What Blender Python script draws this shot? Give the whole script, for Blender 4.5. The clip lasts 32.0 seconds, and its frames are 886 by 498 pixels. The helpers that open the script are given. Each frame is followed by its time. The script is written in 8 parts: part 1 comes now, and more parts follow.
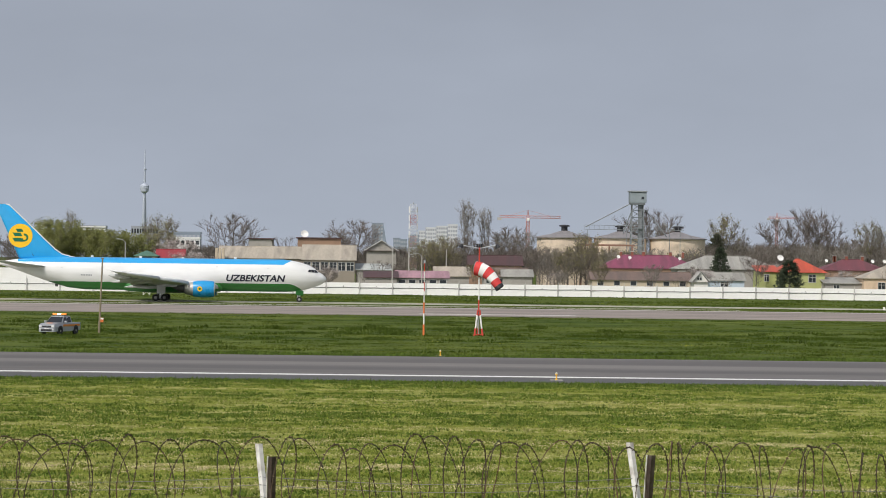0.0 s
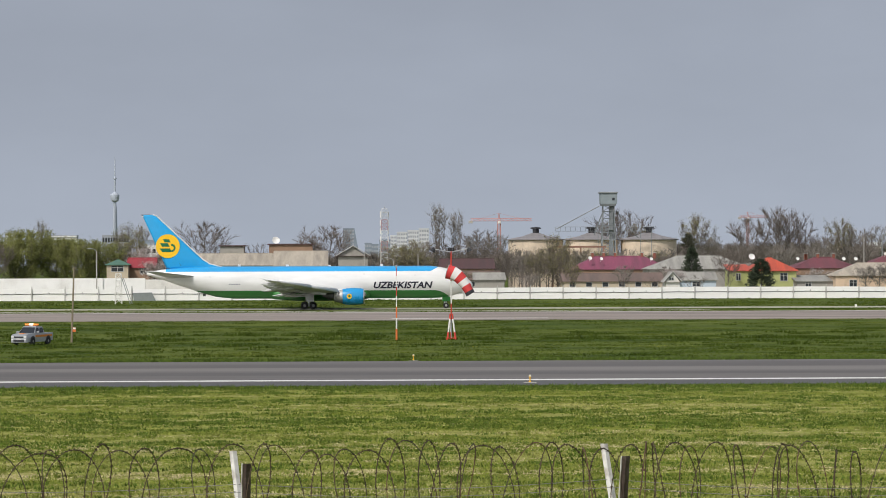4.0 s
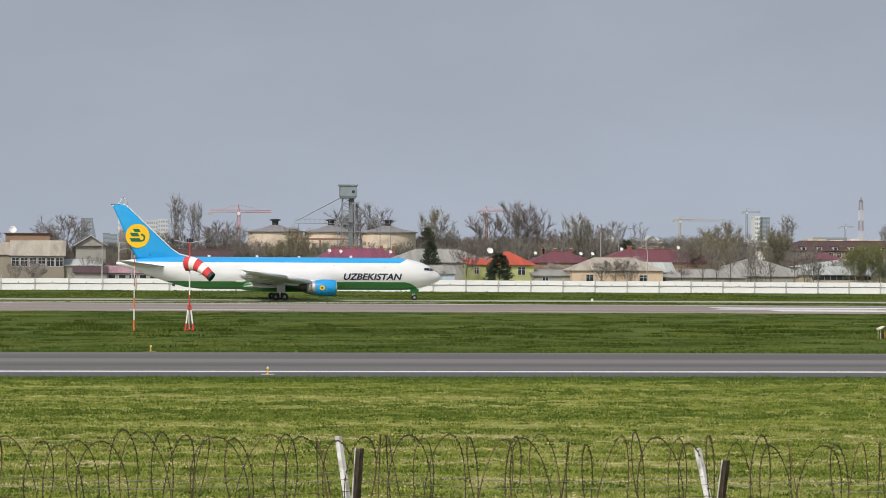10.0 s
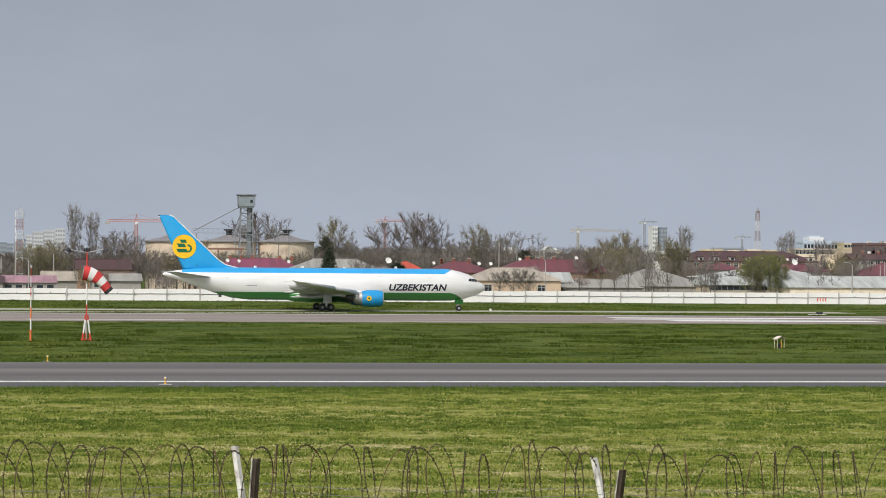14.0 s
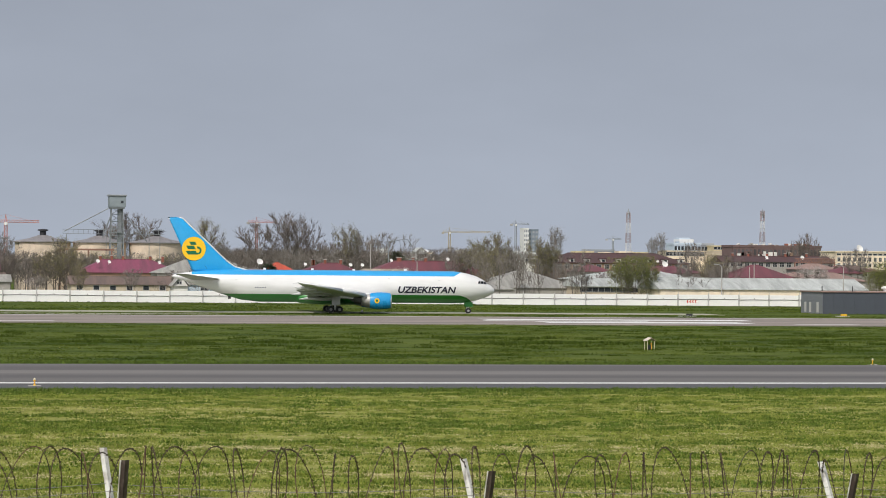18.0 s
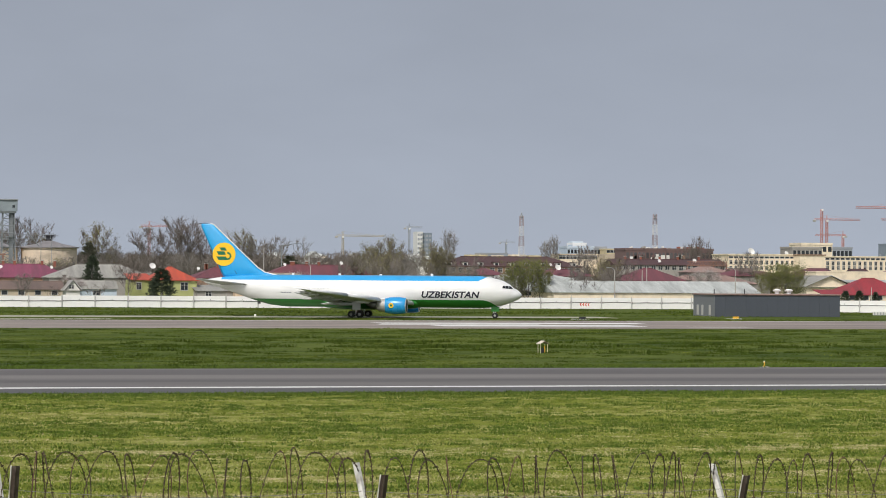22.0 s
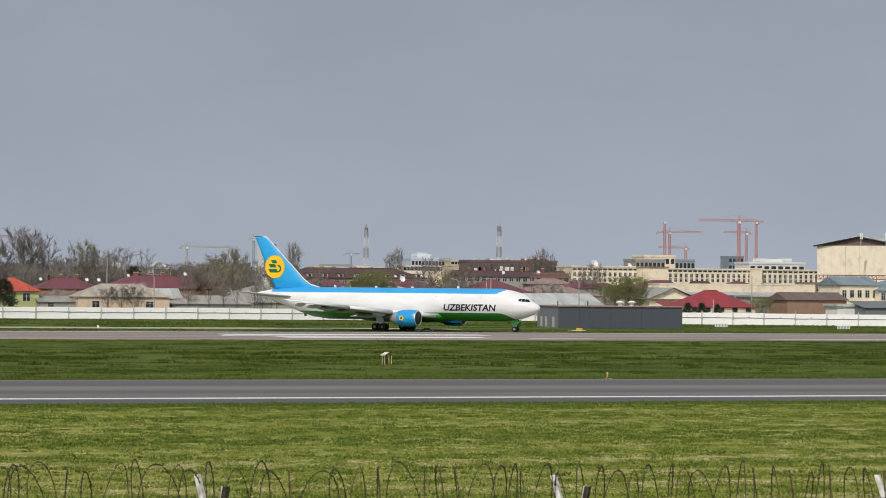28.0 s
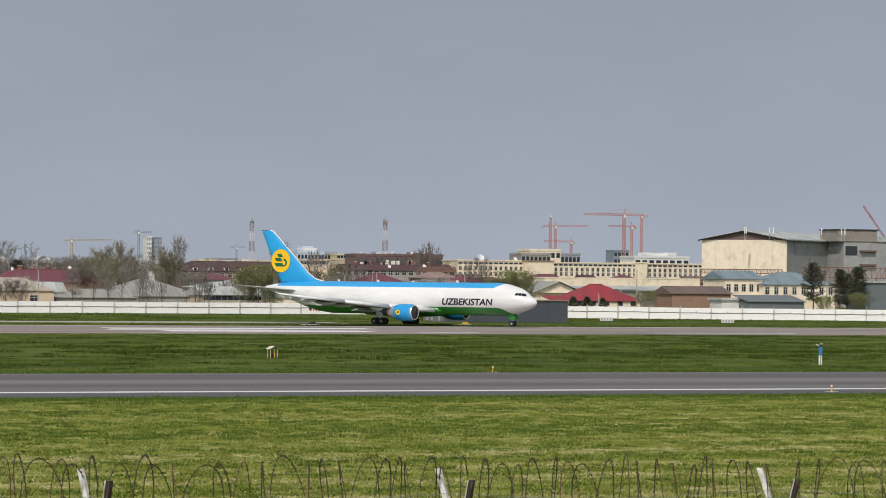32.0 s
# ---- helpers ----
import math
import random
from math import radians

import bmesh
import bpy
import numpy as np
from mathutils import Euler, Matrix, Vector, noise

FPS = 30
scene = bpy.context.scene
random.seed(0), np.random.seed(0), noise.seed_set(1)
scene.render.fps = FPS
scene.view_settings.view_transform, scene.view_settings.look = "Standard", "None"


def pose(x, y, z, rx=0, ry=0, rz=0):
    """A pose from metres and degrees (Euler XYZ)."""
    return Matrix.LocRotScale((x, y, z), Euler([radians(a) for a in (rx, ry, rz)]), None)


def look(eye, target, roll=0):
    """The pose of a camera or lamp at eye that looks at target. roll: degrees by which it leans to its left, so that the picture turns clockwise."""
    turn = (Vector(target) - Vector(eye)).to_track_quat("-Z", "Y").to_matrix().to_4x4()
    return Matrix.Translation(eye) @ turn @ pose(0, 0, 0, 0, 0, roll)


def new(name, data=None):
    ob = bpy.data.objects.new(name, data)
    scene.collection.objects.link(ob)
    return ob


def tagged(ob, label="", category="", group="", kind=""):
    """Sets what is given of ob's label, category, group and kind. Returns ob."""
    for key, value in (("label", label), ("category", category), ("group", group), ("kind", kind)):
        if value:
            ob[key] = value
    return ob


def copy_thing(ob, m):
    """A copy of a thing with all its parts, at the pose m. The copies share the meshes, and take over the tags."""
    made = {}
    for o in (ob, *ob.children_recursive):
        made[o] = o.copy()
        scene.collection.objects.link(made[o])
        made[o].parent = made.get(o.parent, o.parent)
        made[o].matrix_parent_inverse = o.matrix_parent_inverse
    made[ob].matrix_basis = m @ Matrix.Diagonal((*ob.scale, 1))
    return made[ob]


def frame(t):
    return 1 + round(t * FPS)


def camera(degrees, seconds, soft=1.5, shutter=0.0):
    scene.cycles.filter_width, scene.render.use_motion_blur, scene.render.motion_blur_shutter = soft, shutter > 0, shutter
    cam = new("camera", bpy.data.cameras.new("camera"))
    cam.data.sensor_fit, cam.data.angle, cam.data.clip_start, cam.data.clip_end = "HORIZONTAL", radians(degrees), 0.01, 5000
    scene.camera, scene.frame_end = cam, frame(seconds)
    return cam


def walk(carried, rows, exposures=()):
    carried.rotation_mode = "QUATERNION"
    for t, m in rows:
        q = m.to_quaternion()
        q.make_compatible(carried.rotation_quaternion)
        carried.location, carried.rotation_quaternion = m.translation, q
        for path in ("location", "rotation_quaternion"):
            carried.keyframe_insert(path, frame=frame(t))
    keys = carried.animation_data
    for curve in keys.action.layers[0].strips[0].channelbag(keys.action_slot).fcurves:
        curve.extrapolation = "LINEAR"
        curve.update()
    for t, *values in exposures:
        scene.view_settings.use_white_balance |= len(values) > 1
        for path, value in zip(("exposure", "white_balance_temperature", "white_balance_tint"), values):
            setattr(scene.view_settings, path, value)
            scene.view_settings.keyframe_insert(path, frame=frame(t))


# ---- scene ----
# ---------------------------------------------------------------- camera and its walk
cam = camera(17.70, 32.0, soft=0.9)
walk(cam, [
    (0.0, pose(-0.041, -0.000, 7.75, 90.181, -0.734, -1.651)),
    (0.5, pose(-0.040, -0.000, 7.75, 90.436, -0.484, -1.883)),
    (1.0, pose(-0.040, -0.000, 7.75, 90.741, -0.274, -1.868)),
    (1.5, pose(-0.041, -0.000, 7.75, 90.874, -0.067, -1.718)),
    (2.0, pose(-0.041, -0.000, 7.75, 90.791, -0.142, -1.589)),
    (2.5, pose(-0.041, -0.000, 7.75, 90.652, -0.144, -1.643)),
    (4.5, pose(-0.036, -0.000, 7.75, 90.133, 0.318, -2.562)),
    (5.0, pose(-0.034, -0.000, 7.75, 89.997, 0.395, -2.981)),
    (5.5, pose(-0.031, -0.001, 7.75, 89.873, 0.390, -3.421)),
    (6.0, pose(-0.029, -0.001, 7.75, 89.765, 0.313, -3.818)),
    (6.5, pose(-0.028, -0.001, 7.75, 89.675, 0.349, -4.132)),
    (7.0, pose(-0.026, -0.001, 7.75, 89.647, 0.461, -4.425)),
    (7.5, pose(-0.023, -0.001, 7.75, 89.707, 0.462, -5.000)),
    (8.0, pose(-0.018, -0.002, 7.75, 89.828, 0.356, -5.927)),
    (8.5, pose(-0.013, -0.002, 7.75, 89.947, 0.070, -6.772)),
    (9.0, pose(-0.011, -0.002, 7.75, 90.028, -0.117, -7.214)),
    (9.5, pose(-0.010, -0.003, 7.75, 90.073, -0.260, -7.365)),
    (10.0, pose(-0.010, -0.003, 7.75, 90.115, -0.372, -7.463)),
    (10.5, pose(-0.009, -0.003, 7.75, 90.191, -0.466, -7.601)),
    (11.0, pose(-0.008, -0.003, 7.75, 90.303, -0.540, -7.855)),
    (11.5, pose(-0.006, -0.003, 7.75, 90.396, -0.523, -8.179)),
    (12.0, pose(-0.004, -0.003, 7.75, 90.432, -0.555, -8.508)),
    (12.5, pose(-0.003, -0.004, 7.75, 90.416, -0.608, -8.803)),
    (13.0, pose(-0.001, -0.004, 7.75, 90.375, -0.538, -9.028)),
    (13.5, pose(-0.000, -0.004, 7.75, 90.350, -0.474, -9.232)),
    (14.0, pose(0.001, -0.004, 7.75, 90.328, -0.420, -9.508)),
    (14.5, pose(0.004, -0.005, 7.75, 90.308, -0.442, -9.940)),
    (15.0, pose(0.006, -0.005, 7.75, 90.313, -0.545, -10.479)),
    (15.5, pose(0.009, -0.006, 7.75, 90.339, -0.604, -10.942)),
    (17.5, pose(0.014, -0.007, 7.75, 90.357, -0.514, -11.879)),
    (18.0, pose(0.015, -0.007, 7.75, 90.376, -0.518, -12.093)),
    (18.5, pose(0.016, -0.007, 7.75, 90.407, -0.599, -12.287)),
    (19.0, pose(0.017, -0.007, 7.75, 90.410, -0.592, -12.486)),
    (19.5, pose(0.018, -0.008, 7.75, 90.358, -0.549, -12.710)),
    (20.0, pose(0.020, -0.008, 7.75, 90.310, -0.426, -12.975)),
    (20.5, pose(0.021, -0.008, 7.75, 90.342, -0.384, -13.335)),
    (21.0, pose(0.024, -0.009, 7.75, 90.399, -0.395, -13.749)),
    (21.5, pose(0.025, -0.009, 7.75, 90.438, -0.391, -14.085)),
    (22.0, pose(0.026, -0.010, 7.75, 90.467, -0.373, -14.237)),
    (22.5, pose(0.027, -0.010, 7.75, 90.545, -0.340, -14.323)),
    (23.0, pose(0.028, -0.010, 7.75, 90.651, -0.312, -14.509)),
    (23.5, pose(0.029, -0.010, 7.75, 90.748, -0.233, -14.825)),
    (24.0, pose(0.031, -0.011, 7.75, 90.842, -0.180, -15.215)),
    (24.5, pose(0.033, -0.011, 7.75, 90.920, -0.227, -15.583)),
    (25.0, pose(0.035, -0.012, 7.75, 90.937, -0.328, -15.897)),
    (25.5, pose(0.036, -0.012, 7.75, 90.932, -0.380, -16.176)),
    (27.5, pose(0.041, -0.014, 7.75, 90.710, -0.481, -17.033)),
    (28.0, pose(0.043, -0.014, 7.75, 90.720, -0.497, -17.367)),
    (28.5, pose(0.044, -0.015, 7.75, 90.736, -0.534, -17.596)),
    (29.0, pose(0.045, -0.015, 7.75, 90.722, -0.516, -17.788)),
    (29.5, pose(0.046, -0.015, 7.75, 90.713, -0.461, -18.045)),
    (30.0, pose(0.048, -0.016, 7.75, 90.696, -0.426, -18.379)),
    (30.5, pose(0.050, -0.016, 7.75, 90.658, -0.377, -18.767)),
    (31.0, pose(0.052, -0.017, 7.75, 90.612, -0.401, -19.122)),
    (31.5, pose(0.053, -0.018, 7.75, 90.596, -0.382, -19.375)),
    (32.0, pose(0.054, -0.018, 7.75, 90.615, -0.535, -19.663)),
], ((0, 0.02), (1, -0.08), (2, -0.14), (5, 0.02), (9, 0.0), (10, 0.03), (13, 0.03), (19, 0.0), (23, -0.1), (24, -0.2), (25, -0.2), (28, -0.15), (32, -0.17)))

# ---------------------------------------------------------------- world, sun, exposure
SUN_AZ, SUN_EL = 215.0, 47.0  # compass turn of the sun from +y, and its height
world = bpy.data.worlds.new("sky")
scene.world = world
world.use_nodes = True
wn, wl = world.node_tree.nodes, world.node_tree.links
sky = wn.new("ShaderNodeTexSky")
sky.sky_type = "NISHITA"
sky.sun_disc = False
sky.sun_elevation = radians(SUN_EL)
sky.sun_rotation = radians(SUN_AZ)
sky.air_density, sky.dust_density, sky.ozone_density = 1.0, 1.5, 1.0
co_w = wn.new("ShaderNodeTexCoord")
lift = wn.new("ShaderNodeVectorMath")
lift.operation = "ADD"
lift.inputs[1].default_value = (0, 0, 0.42)
wl.new(co_w.outputs["Generated"], lift.inputs[0])
wl.new(lift.outputs[0], sky.inputs["Vector"])
hsv = wn.new("ShaderNodeHueSaturation")
hsv.inputs["Saturation"].default_value = 0.39
wl.new(sky.outputs[0], hsv.inputs["Color"])
bg = wn["Background"]
veil = wn.new("ShaderNodeTexNoise")
veil.inputs["Scale"].default_value, veil.inputs["Detail"].default_value, veil.inputs["Roughness"].default_value = 7.0, 5, 0.55
veil_map = wn.new("ShaderNodeMapping")
veil_map.inputs["Scale"].default_value = (1, 1, 2.5)
wl.new(co_w.outputs["Generated"], veil_map.inputs["Vector"])
wl.new(veil_map.outputs[0], veil.inputs["Vector"])
veil_range = wn.new("ShaderNodeMapRange")
veil_range.inputs["From Min"].default_value, veil_range.inputs["From Max"].default_value = 0.3, 0.7
veil_range.inputs["To Min"].default_value, veil_range.inputs["To Max"].default_value = 0.96, 1.06
wl.new(veil.outputs["Fac"], veil_range.inputs["Value"])
wl.new(veil_range.outputs[0], hsv.inputs["Value"])
wl.new(hsv.outputs[0], bg.inputs["Color"])
bg.inputs["Strength"].default_value = 0.15
sun_data = bpy.data.lights.new("sun", "SUN")
sun_data.energy, sun_data.angle, sun_data.color = 3.05, radians(0.6), (1.0, 0.95, 0.87)
sun = new("sun", sun_data)
sa, se = radians(SUN_AZ), radians(SUN_EL)
sun.matrix_world = look((0, 0, 0), (-math.sin(sa) * math.cos(se), -math.cos(sa) * math.cos(se), -math.sin(se)))

# ---------------------------------------------------------------- small building helpers
RNG = random.Random(7)


def obj(name, bm, material, smooth=False):
    me = bpy.data.meshes.new(name)
    bm.to_mesh(me)
    bm.free()
    for m in material if isinstance(material, (list, tuple)) else [material]:
        me.materials.append(m)
    if smooth:
        for p in me.polygons:
            p.use_smooth = True
    return new(name, me)


def part(name, bm, material, parent, label="", smooth=False):
    ob = obj(name, bm, material, smooth)
    ob.parent = parent
    if label:
        ob["label"] = label
    return ob


def share(name, ob, parent, m=None):
    """Another object on the mesh of ob."""
    o = new(name, ob.data)
    o.parent = parent
    if m is not None:
        o.matrix_basis = m
    return o


def thing(name, m, label, category, group=""):
    e = new(name)
    e.empty_display_size = 0.2
    e.matrix_basis = m
    return tagged(e, label, category, group)


def box(bm, x0, x1, y0, y1, z0, z1, bevel=0.0, m=None, mi=0):
    vs = [bm.verts.new((x, y, z)) for x in (x0, x1) for y in (y0, y1) for z in (z0, z1)]
    fs = [bm.faces.new([vs[i] for i in f]) for f in ((0, 1, 3, 2), (4, 6, 7, 5), (0, 4, 5, 1), (2, 3, 7, 6), (0, 2, 6, 4), (1, 5, 7, 3))]
    for f in fs:
        f.material_index = mi
    if m is not None:
        bmesh.ops.transform(bm, matrix=m, verts=vs)
    if bevel > 0:
        es = {e for v in vs for e in v.link_edges}
        bmesh.ops.bevel(bm, geom=list(es), offset=bevel, segments=1, affect="EDGES")
    return bm


def bar(bm, a, b, r, sides=6, r2=None, mi=0):
    """A round bar from a to b."""
    a, b = Vector(a), Vector(b)
    d = b - a
    if d.length < 1e-6:
        return bm
    q = d.to_track_quat("Z", "Y")
    r2 = r if r2 is None else r2
    rings = []
    for p, rr in ((a, r), (b, r2)):
        rings.append([bm.verts.new(p + q @ Vector((rr * math.cos(2 * math.pi * i / sides), rr * math.sin(2 * math.pi * i / sides), 0))) for i in range(sides)])
    for i in range(sides):
        j = (i + 1) % sides
        bm.faces.new((rings[0][i], rings[0][j], rings[1][j], rings[1][i])).material_index = mi
    bm.faces.new(rings[0][::-1]).material_index = mi
    bm.faces.new(rings[1]).material_index = mi
    return bm


def loft(bm, rings, cap=True, mi=0):
    """Skin over rings of equal count, each a list of points."""
    vr = [[bm.verts.new(p) for p in ring] for ring in rings]
    n = len(vr[0])
    for a, b in zip(vr, vr[1:]):
        for i in range(n):
            j = (i + 1) % n
            bm.faces.new((a[i], a[j], b[j], b[i])).material_index = mi
    if cap:
        bm.faces.new(vr[0][::-1]).material_index = mi
        bm.faces.new(vr[-1]).material_index = mi
    return bm


def ring(x, cy, cz, ry, rz, n=24, power=2.0):
    out = []
    for i in range(n):
        a = 2 * math.pi * i / n
        c, s = math.cos(a), math.sin(a)
        e = 2.0 / power
        out.append((x, cy + ry * math.copysign(abs(c) ** e, c), cz + rz * math.copysign(abs(s) ** e, s)))
    return out


def lathe(bm, profile, n=16, axis="z", mi=0):
    """Turned body: profile of (radius, height)."""
    rings = []
    for r, h in profile:
        ringp = []
        for i in range(n):
            a = 2 * math.pi * i / n
            p = (r * math.cos(a), r * math.sin(a), h)
            ringp.append(p if axis == "z" else ((h, p[0], p[1]) if axis == "x" else (p[0], h, p[1])))
        rings.append(ringp)
    return loft(bm, rings, True, mi)


def from_lists(name, verts, faces, material, smooth=False):
    me = bpy.data.meshes.new(name)
    me.from_pydata(verts, [], faces)
    me.materials.append(material)
    if smooth:
        for p in me.polygons:
            p.use_smooth = True
    return new(name, me)

# ---------------------------------------------------------------- materials


def mat(name, color, rough=0.7, metal=0.0, vary=0.12, scale=1.5, fine=30.0, bump=0.0, spec=0.5, second=None, mix_scale=0.3, mix_lo=0.45, mix_hi=0.6, stretch=(1, 1, 1), rand=0.0, island=0.0, patch=None):
    """Surface with a coarse and a fine variation, an optional second colour in patches, and bump."""
    m = bpy.data.materials.new(name)
    m.use_nodes = True
    n, l = m.node_tree.nodes, m.node_tree.links
    b = n["Principled BSDF"]
    b.inputs["Roughness"].default_value, b.inputs["Metallic"].default_value = rough, metal
    b.inputs["Specular IOR Level"].default_value = spec
    co = n.new("ShaderNodeTexCoord")
    mp = n.new("ShaderNodeMapping")
    mp.inputs["Scale"].default_value = stretch
    l.new(co.outputs["Object"], mp.inputs["Vector"])
    n1 = n.new("ShaderNodeTexNoise")
    n1.inputs["Scale"].default_value, n1.inputs["Detail"].default_value = scale, 5
    n2 = n.new("ShaderNodeTexNoise")
    n2.inputs["Scale"].default_value, n2.inputs["Detail"].default_value = fine, 3
    for t in (n1, n2):
        l.new(mp.outputs[0], t.inputs["Vector"])
    base = None
    if second is not None:
        n3 = n.new("ShaderNodeTexNoise")
        n3.inputs["Scale"].default_value, n3.inputs["Detail"].default_value = mix_scale, 6
        if patch is None:
            l.new(mp.outputs[0], n3.inputs["Vector"])
        else:
            pm = n.new("ShaderNodeMapping")
            pm.inputs["Scale"].default_value = patch
            l.new(co.outputs["Object"], pm.inputs["Vector"])
            l.new(pm.outputs[0], n3.inputs["Vector"])
        rmp = n.new("ShaderNodeMapRange")
        rmp.inputs["From Min"].default_value, rmp.inputs["From Max"].default_value = mix_lo, mix_hi
        l.new(n3.outputs["Fac"], rmp.inputs["Value"])
        mx = n.new("ShaderNodeMix")
        mx.data_type = "RGBA"
        mx.inputs[6].default_value, mx.inputs[7].default_value = (*color, 1), (*second, 1)
        l.new(rmp.outputs[0], mx.inputs[0])
        base = mx.outputs[2]
    add = n.new("ShaderNodeMath")
    add.operation = "ADD"
    l.new(n1.outputs["Fac"], add.inputs[0])
    l.new(n2.outputs["Fac"], add.inputs[1])
    val = n.new("ShaderNodeMapRange")
    val.inputs["From Min"].default_value, val.inputs["From Max"].default_value = 0.6, 1.4
    val.inputs["To Min"].default_value, val.inputs["To Max"].default_value = 1 - vary, 1 + vary
    l.new(add.outputs[0], val.inputs["Value"])
    fac = val.outputs[0]
    for amount, node, out in ((rand, "ShaderNodeObjectInfo", "Random"), (island, "ShaderNodeNewGeometry", "Random Per Island")):
        if amount > 0:
            oi = n.new(node)
            rr = n.new("ShaderNodeMapRange")
            rr.inputs["To Min"].default_value, rr.inputs["To Max"].default_value = 1 - amount, 1 + amount
            l.new(oi.outputs[out], rr.inputs["Value"])
            mul = n.new("ShaderNodeMath")
            mul.operation = "MULTIPLY"
            l.new(fac, mul.inputs[0])
            l.new(rr.outputs[0], mul.inputs[1])
            fac = mul.outputs[0]
    hs = n.new("ShaderNodeHueSaturation")
    hs.inputs["Color"].default_value = (*color, 1)
    if base is not None:
        l.new(base, hs.inputs["Color"])
    l.new(fac, hs.inputs["Value"])
    l.new(hs.outputs[0], b.inputs["Base Color"])
    rv = n.new("ShaderNodeMapRange")
    rv.inputs["To Min"].default_value, rv.inputs["To Max"].default_value = max(0.02, rough - 0.1), min(1, rough + 0.1)
    l.new(n1.outputs["Fac"], rv.inputs["Value"])
    l.new(rv.outputs[0], b.inputs["Roughness"])
    if bump > 0:
        bp = n.new("ShaderNodeBump")
        bp.inputs["Strength"].default_value, bp.inputs["Distance"].default_value = 0.6, bump
        l.new(add.outputs[0], bp.inputs["Height"])
        l.new(bp.outputs[0], b.inputs["Normal"])
    return m


ASPHALT = mat("runway_asphalt", (0.11, 0.103, 0.1), 0.9, vary=0.16, scale=0.12, fine=3, stretch=(0.02, 1, 1), second=(0.17, 0.158, 0.15), mix_scale=0.12)
CONCRETE_OLD = mat("old_runway_concrete", (0.3, 0.255, 0.225), 0.9, vary=0.34, scale=0.12, fine=2, stretch=(0.06, 1, 1), second=(0.2, 0.17, 0.155), mix_scale=0.35)
TAXI_CONCRETE = mat("taxiway_concrete", (0.36, 0.35, 0.28), 0.9, vary=0.1, scale=0.1, fine=2)
GRASS = mat("grass_ground", (0.17, 0.195, 0.028), 0.95, vary=0.4, scale=1.4, fine=7, spec=0.1, second=(0.35, 0.33, 0.12), mix_scale=0.3, mix_lo=0.46, mix_hi=0.74, stretch=(1, 0.5, 1), patch=(0.12, 1, 1), bump=0.04)
GRASS_LONG = mat("long_grass_ground", (0.042, 0.07, 0.008), 0.95, vary=0.32, scale=0.8, fine=4, spec=0.1, second=(0.112, 0.14, 0.026), mix_scale=0.11, mix_lo=0.36, mix_hi=0.66, stretch=(1, 0.5, 1), patch=(0.5, 0.8, 1), bump=0.02)
PAINT_W = mat("white_paint", (0.75, 0.75, 0.72), 0.6, vary=0.06, scale=0.5, fine=8)
WALL_W = mat("whitewashed_concrete", (0.84, 0.83, 0.81), 0.85, vary=0.08, scale=0.4, fine=6, second=(0.7, 0.68, 0.65), mix_scale=0.25, mix_lo=0.5, mix_hi=0.75)
SKIN_W = mat("white_aircraft_paint", (0.78, 0.78, 0.77), 0.3, vary=0.03, scale=0.3, fine=3)

# ---------------------------------------------------------------- ground


def ground_height(x, y):
    """Flat airfield, with a bank under the boundary wall."""
    t = min(1.0, max(0.0, (60.0 - y) / 30.0))
    return 3.0 * t * t * (3 - 2 * t)


def build_ground():
    ys = [-4800, -1200, -300, -60, 0, 20, 30, 35, 40, 45, 50, 55, 60, 90, 140, 200, 300, 460, 700, 1200, 2400, 4800]
    xs = [-4800, -1200, -400, -100, 0, 100, 250, 500, 1200, 4800]
    v = [(x, y, ground_height(x, y)) for y in ys for x in xs]
    w = len(xs)
    fcs = [(j * w + i, j * w + i + 1, (j + 1) * w + i + 1, (j + 1) * w + i) for j in range(len(ys) - 1) for i in range(w - 1)]
    g = from_lists("ground", v, fcs, GRASS)
    g.data.materials.append(GRASS_LONG)
    for p in g.data.polygons:
        p.material_index = 1 if p.center.y > 200 else 0
    return tagged(g, "flat mown airfield grass, green with straw patches", "grass", kind="structure")


def slab(name, x0, x1, y0, y1, z, material, label, category="runway", kind="structure"):
    return tagged(obj(name, box(bmesh.new(), x0, x1, y0, y1, -0.2, z), material), label, category, kind=kind)


build_ground()

# ---------------------------------------------------------------- runways and markings
ASPHALT_DARK = mat("shoulder_asphalt", (0.085, 0.085, 0.088), 0.92, vary=0.15, scale=0.05, fine=3, stretch=(0.04, 1, 1))
near_runway = slab("runway", -1500, 1500, 183.3, 221.2, 0.06, ASPHALT, "dark grey asphalt runway with a white edge line")
slab("runway_shoulder", -1500, 1500, 177.5, 183.296, 0.055, ASPHALT_DARK, "narrow dark asphalt shoulder beside the runway", "runway")
far_runway = slab("far_runway", -1500, 1500, 378.5, 439.5, 0.06, CONCRETE_OLD, "worn pinkish-grey concrete runway with white markings")
slab("taxiway", -1500, 150, 468, 481, 0.05, TAXI_CONCRETE, "pale concrete taxiway strip in the grass", "taxiway")
slab("taxiway_edge", -1500, 60, 449, 453, 0.05, TAXI_CONCRETE, "thin pale paved strip along the runway", "taxiway")


def stripe(parent, x0, x1, y0, y1, z=0.066, material=None):
    o = obj("marking", box(bmesh.new(), x0, x1, y0, y1, z - 0.003, z), material or PAINT_W)
    o.parent = parent
    return o


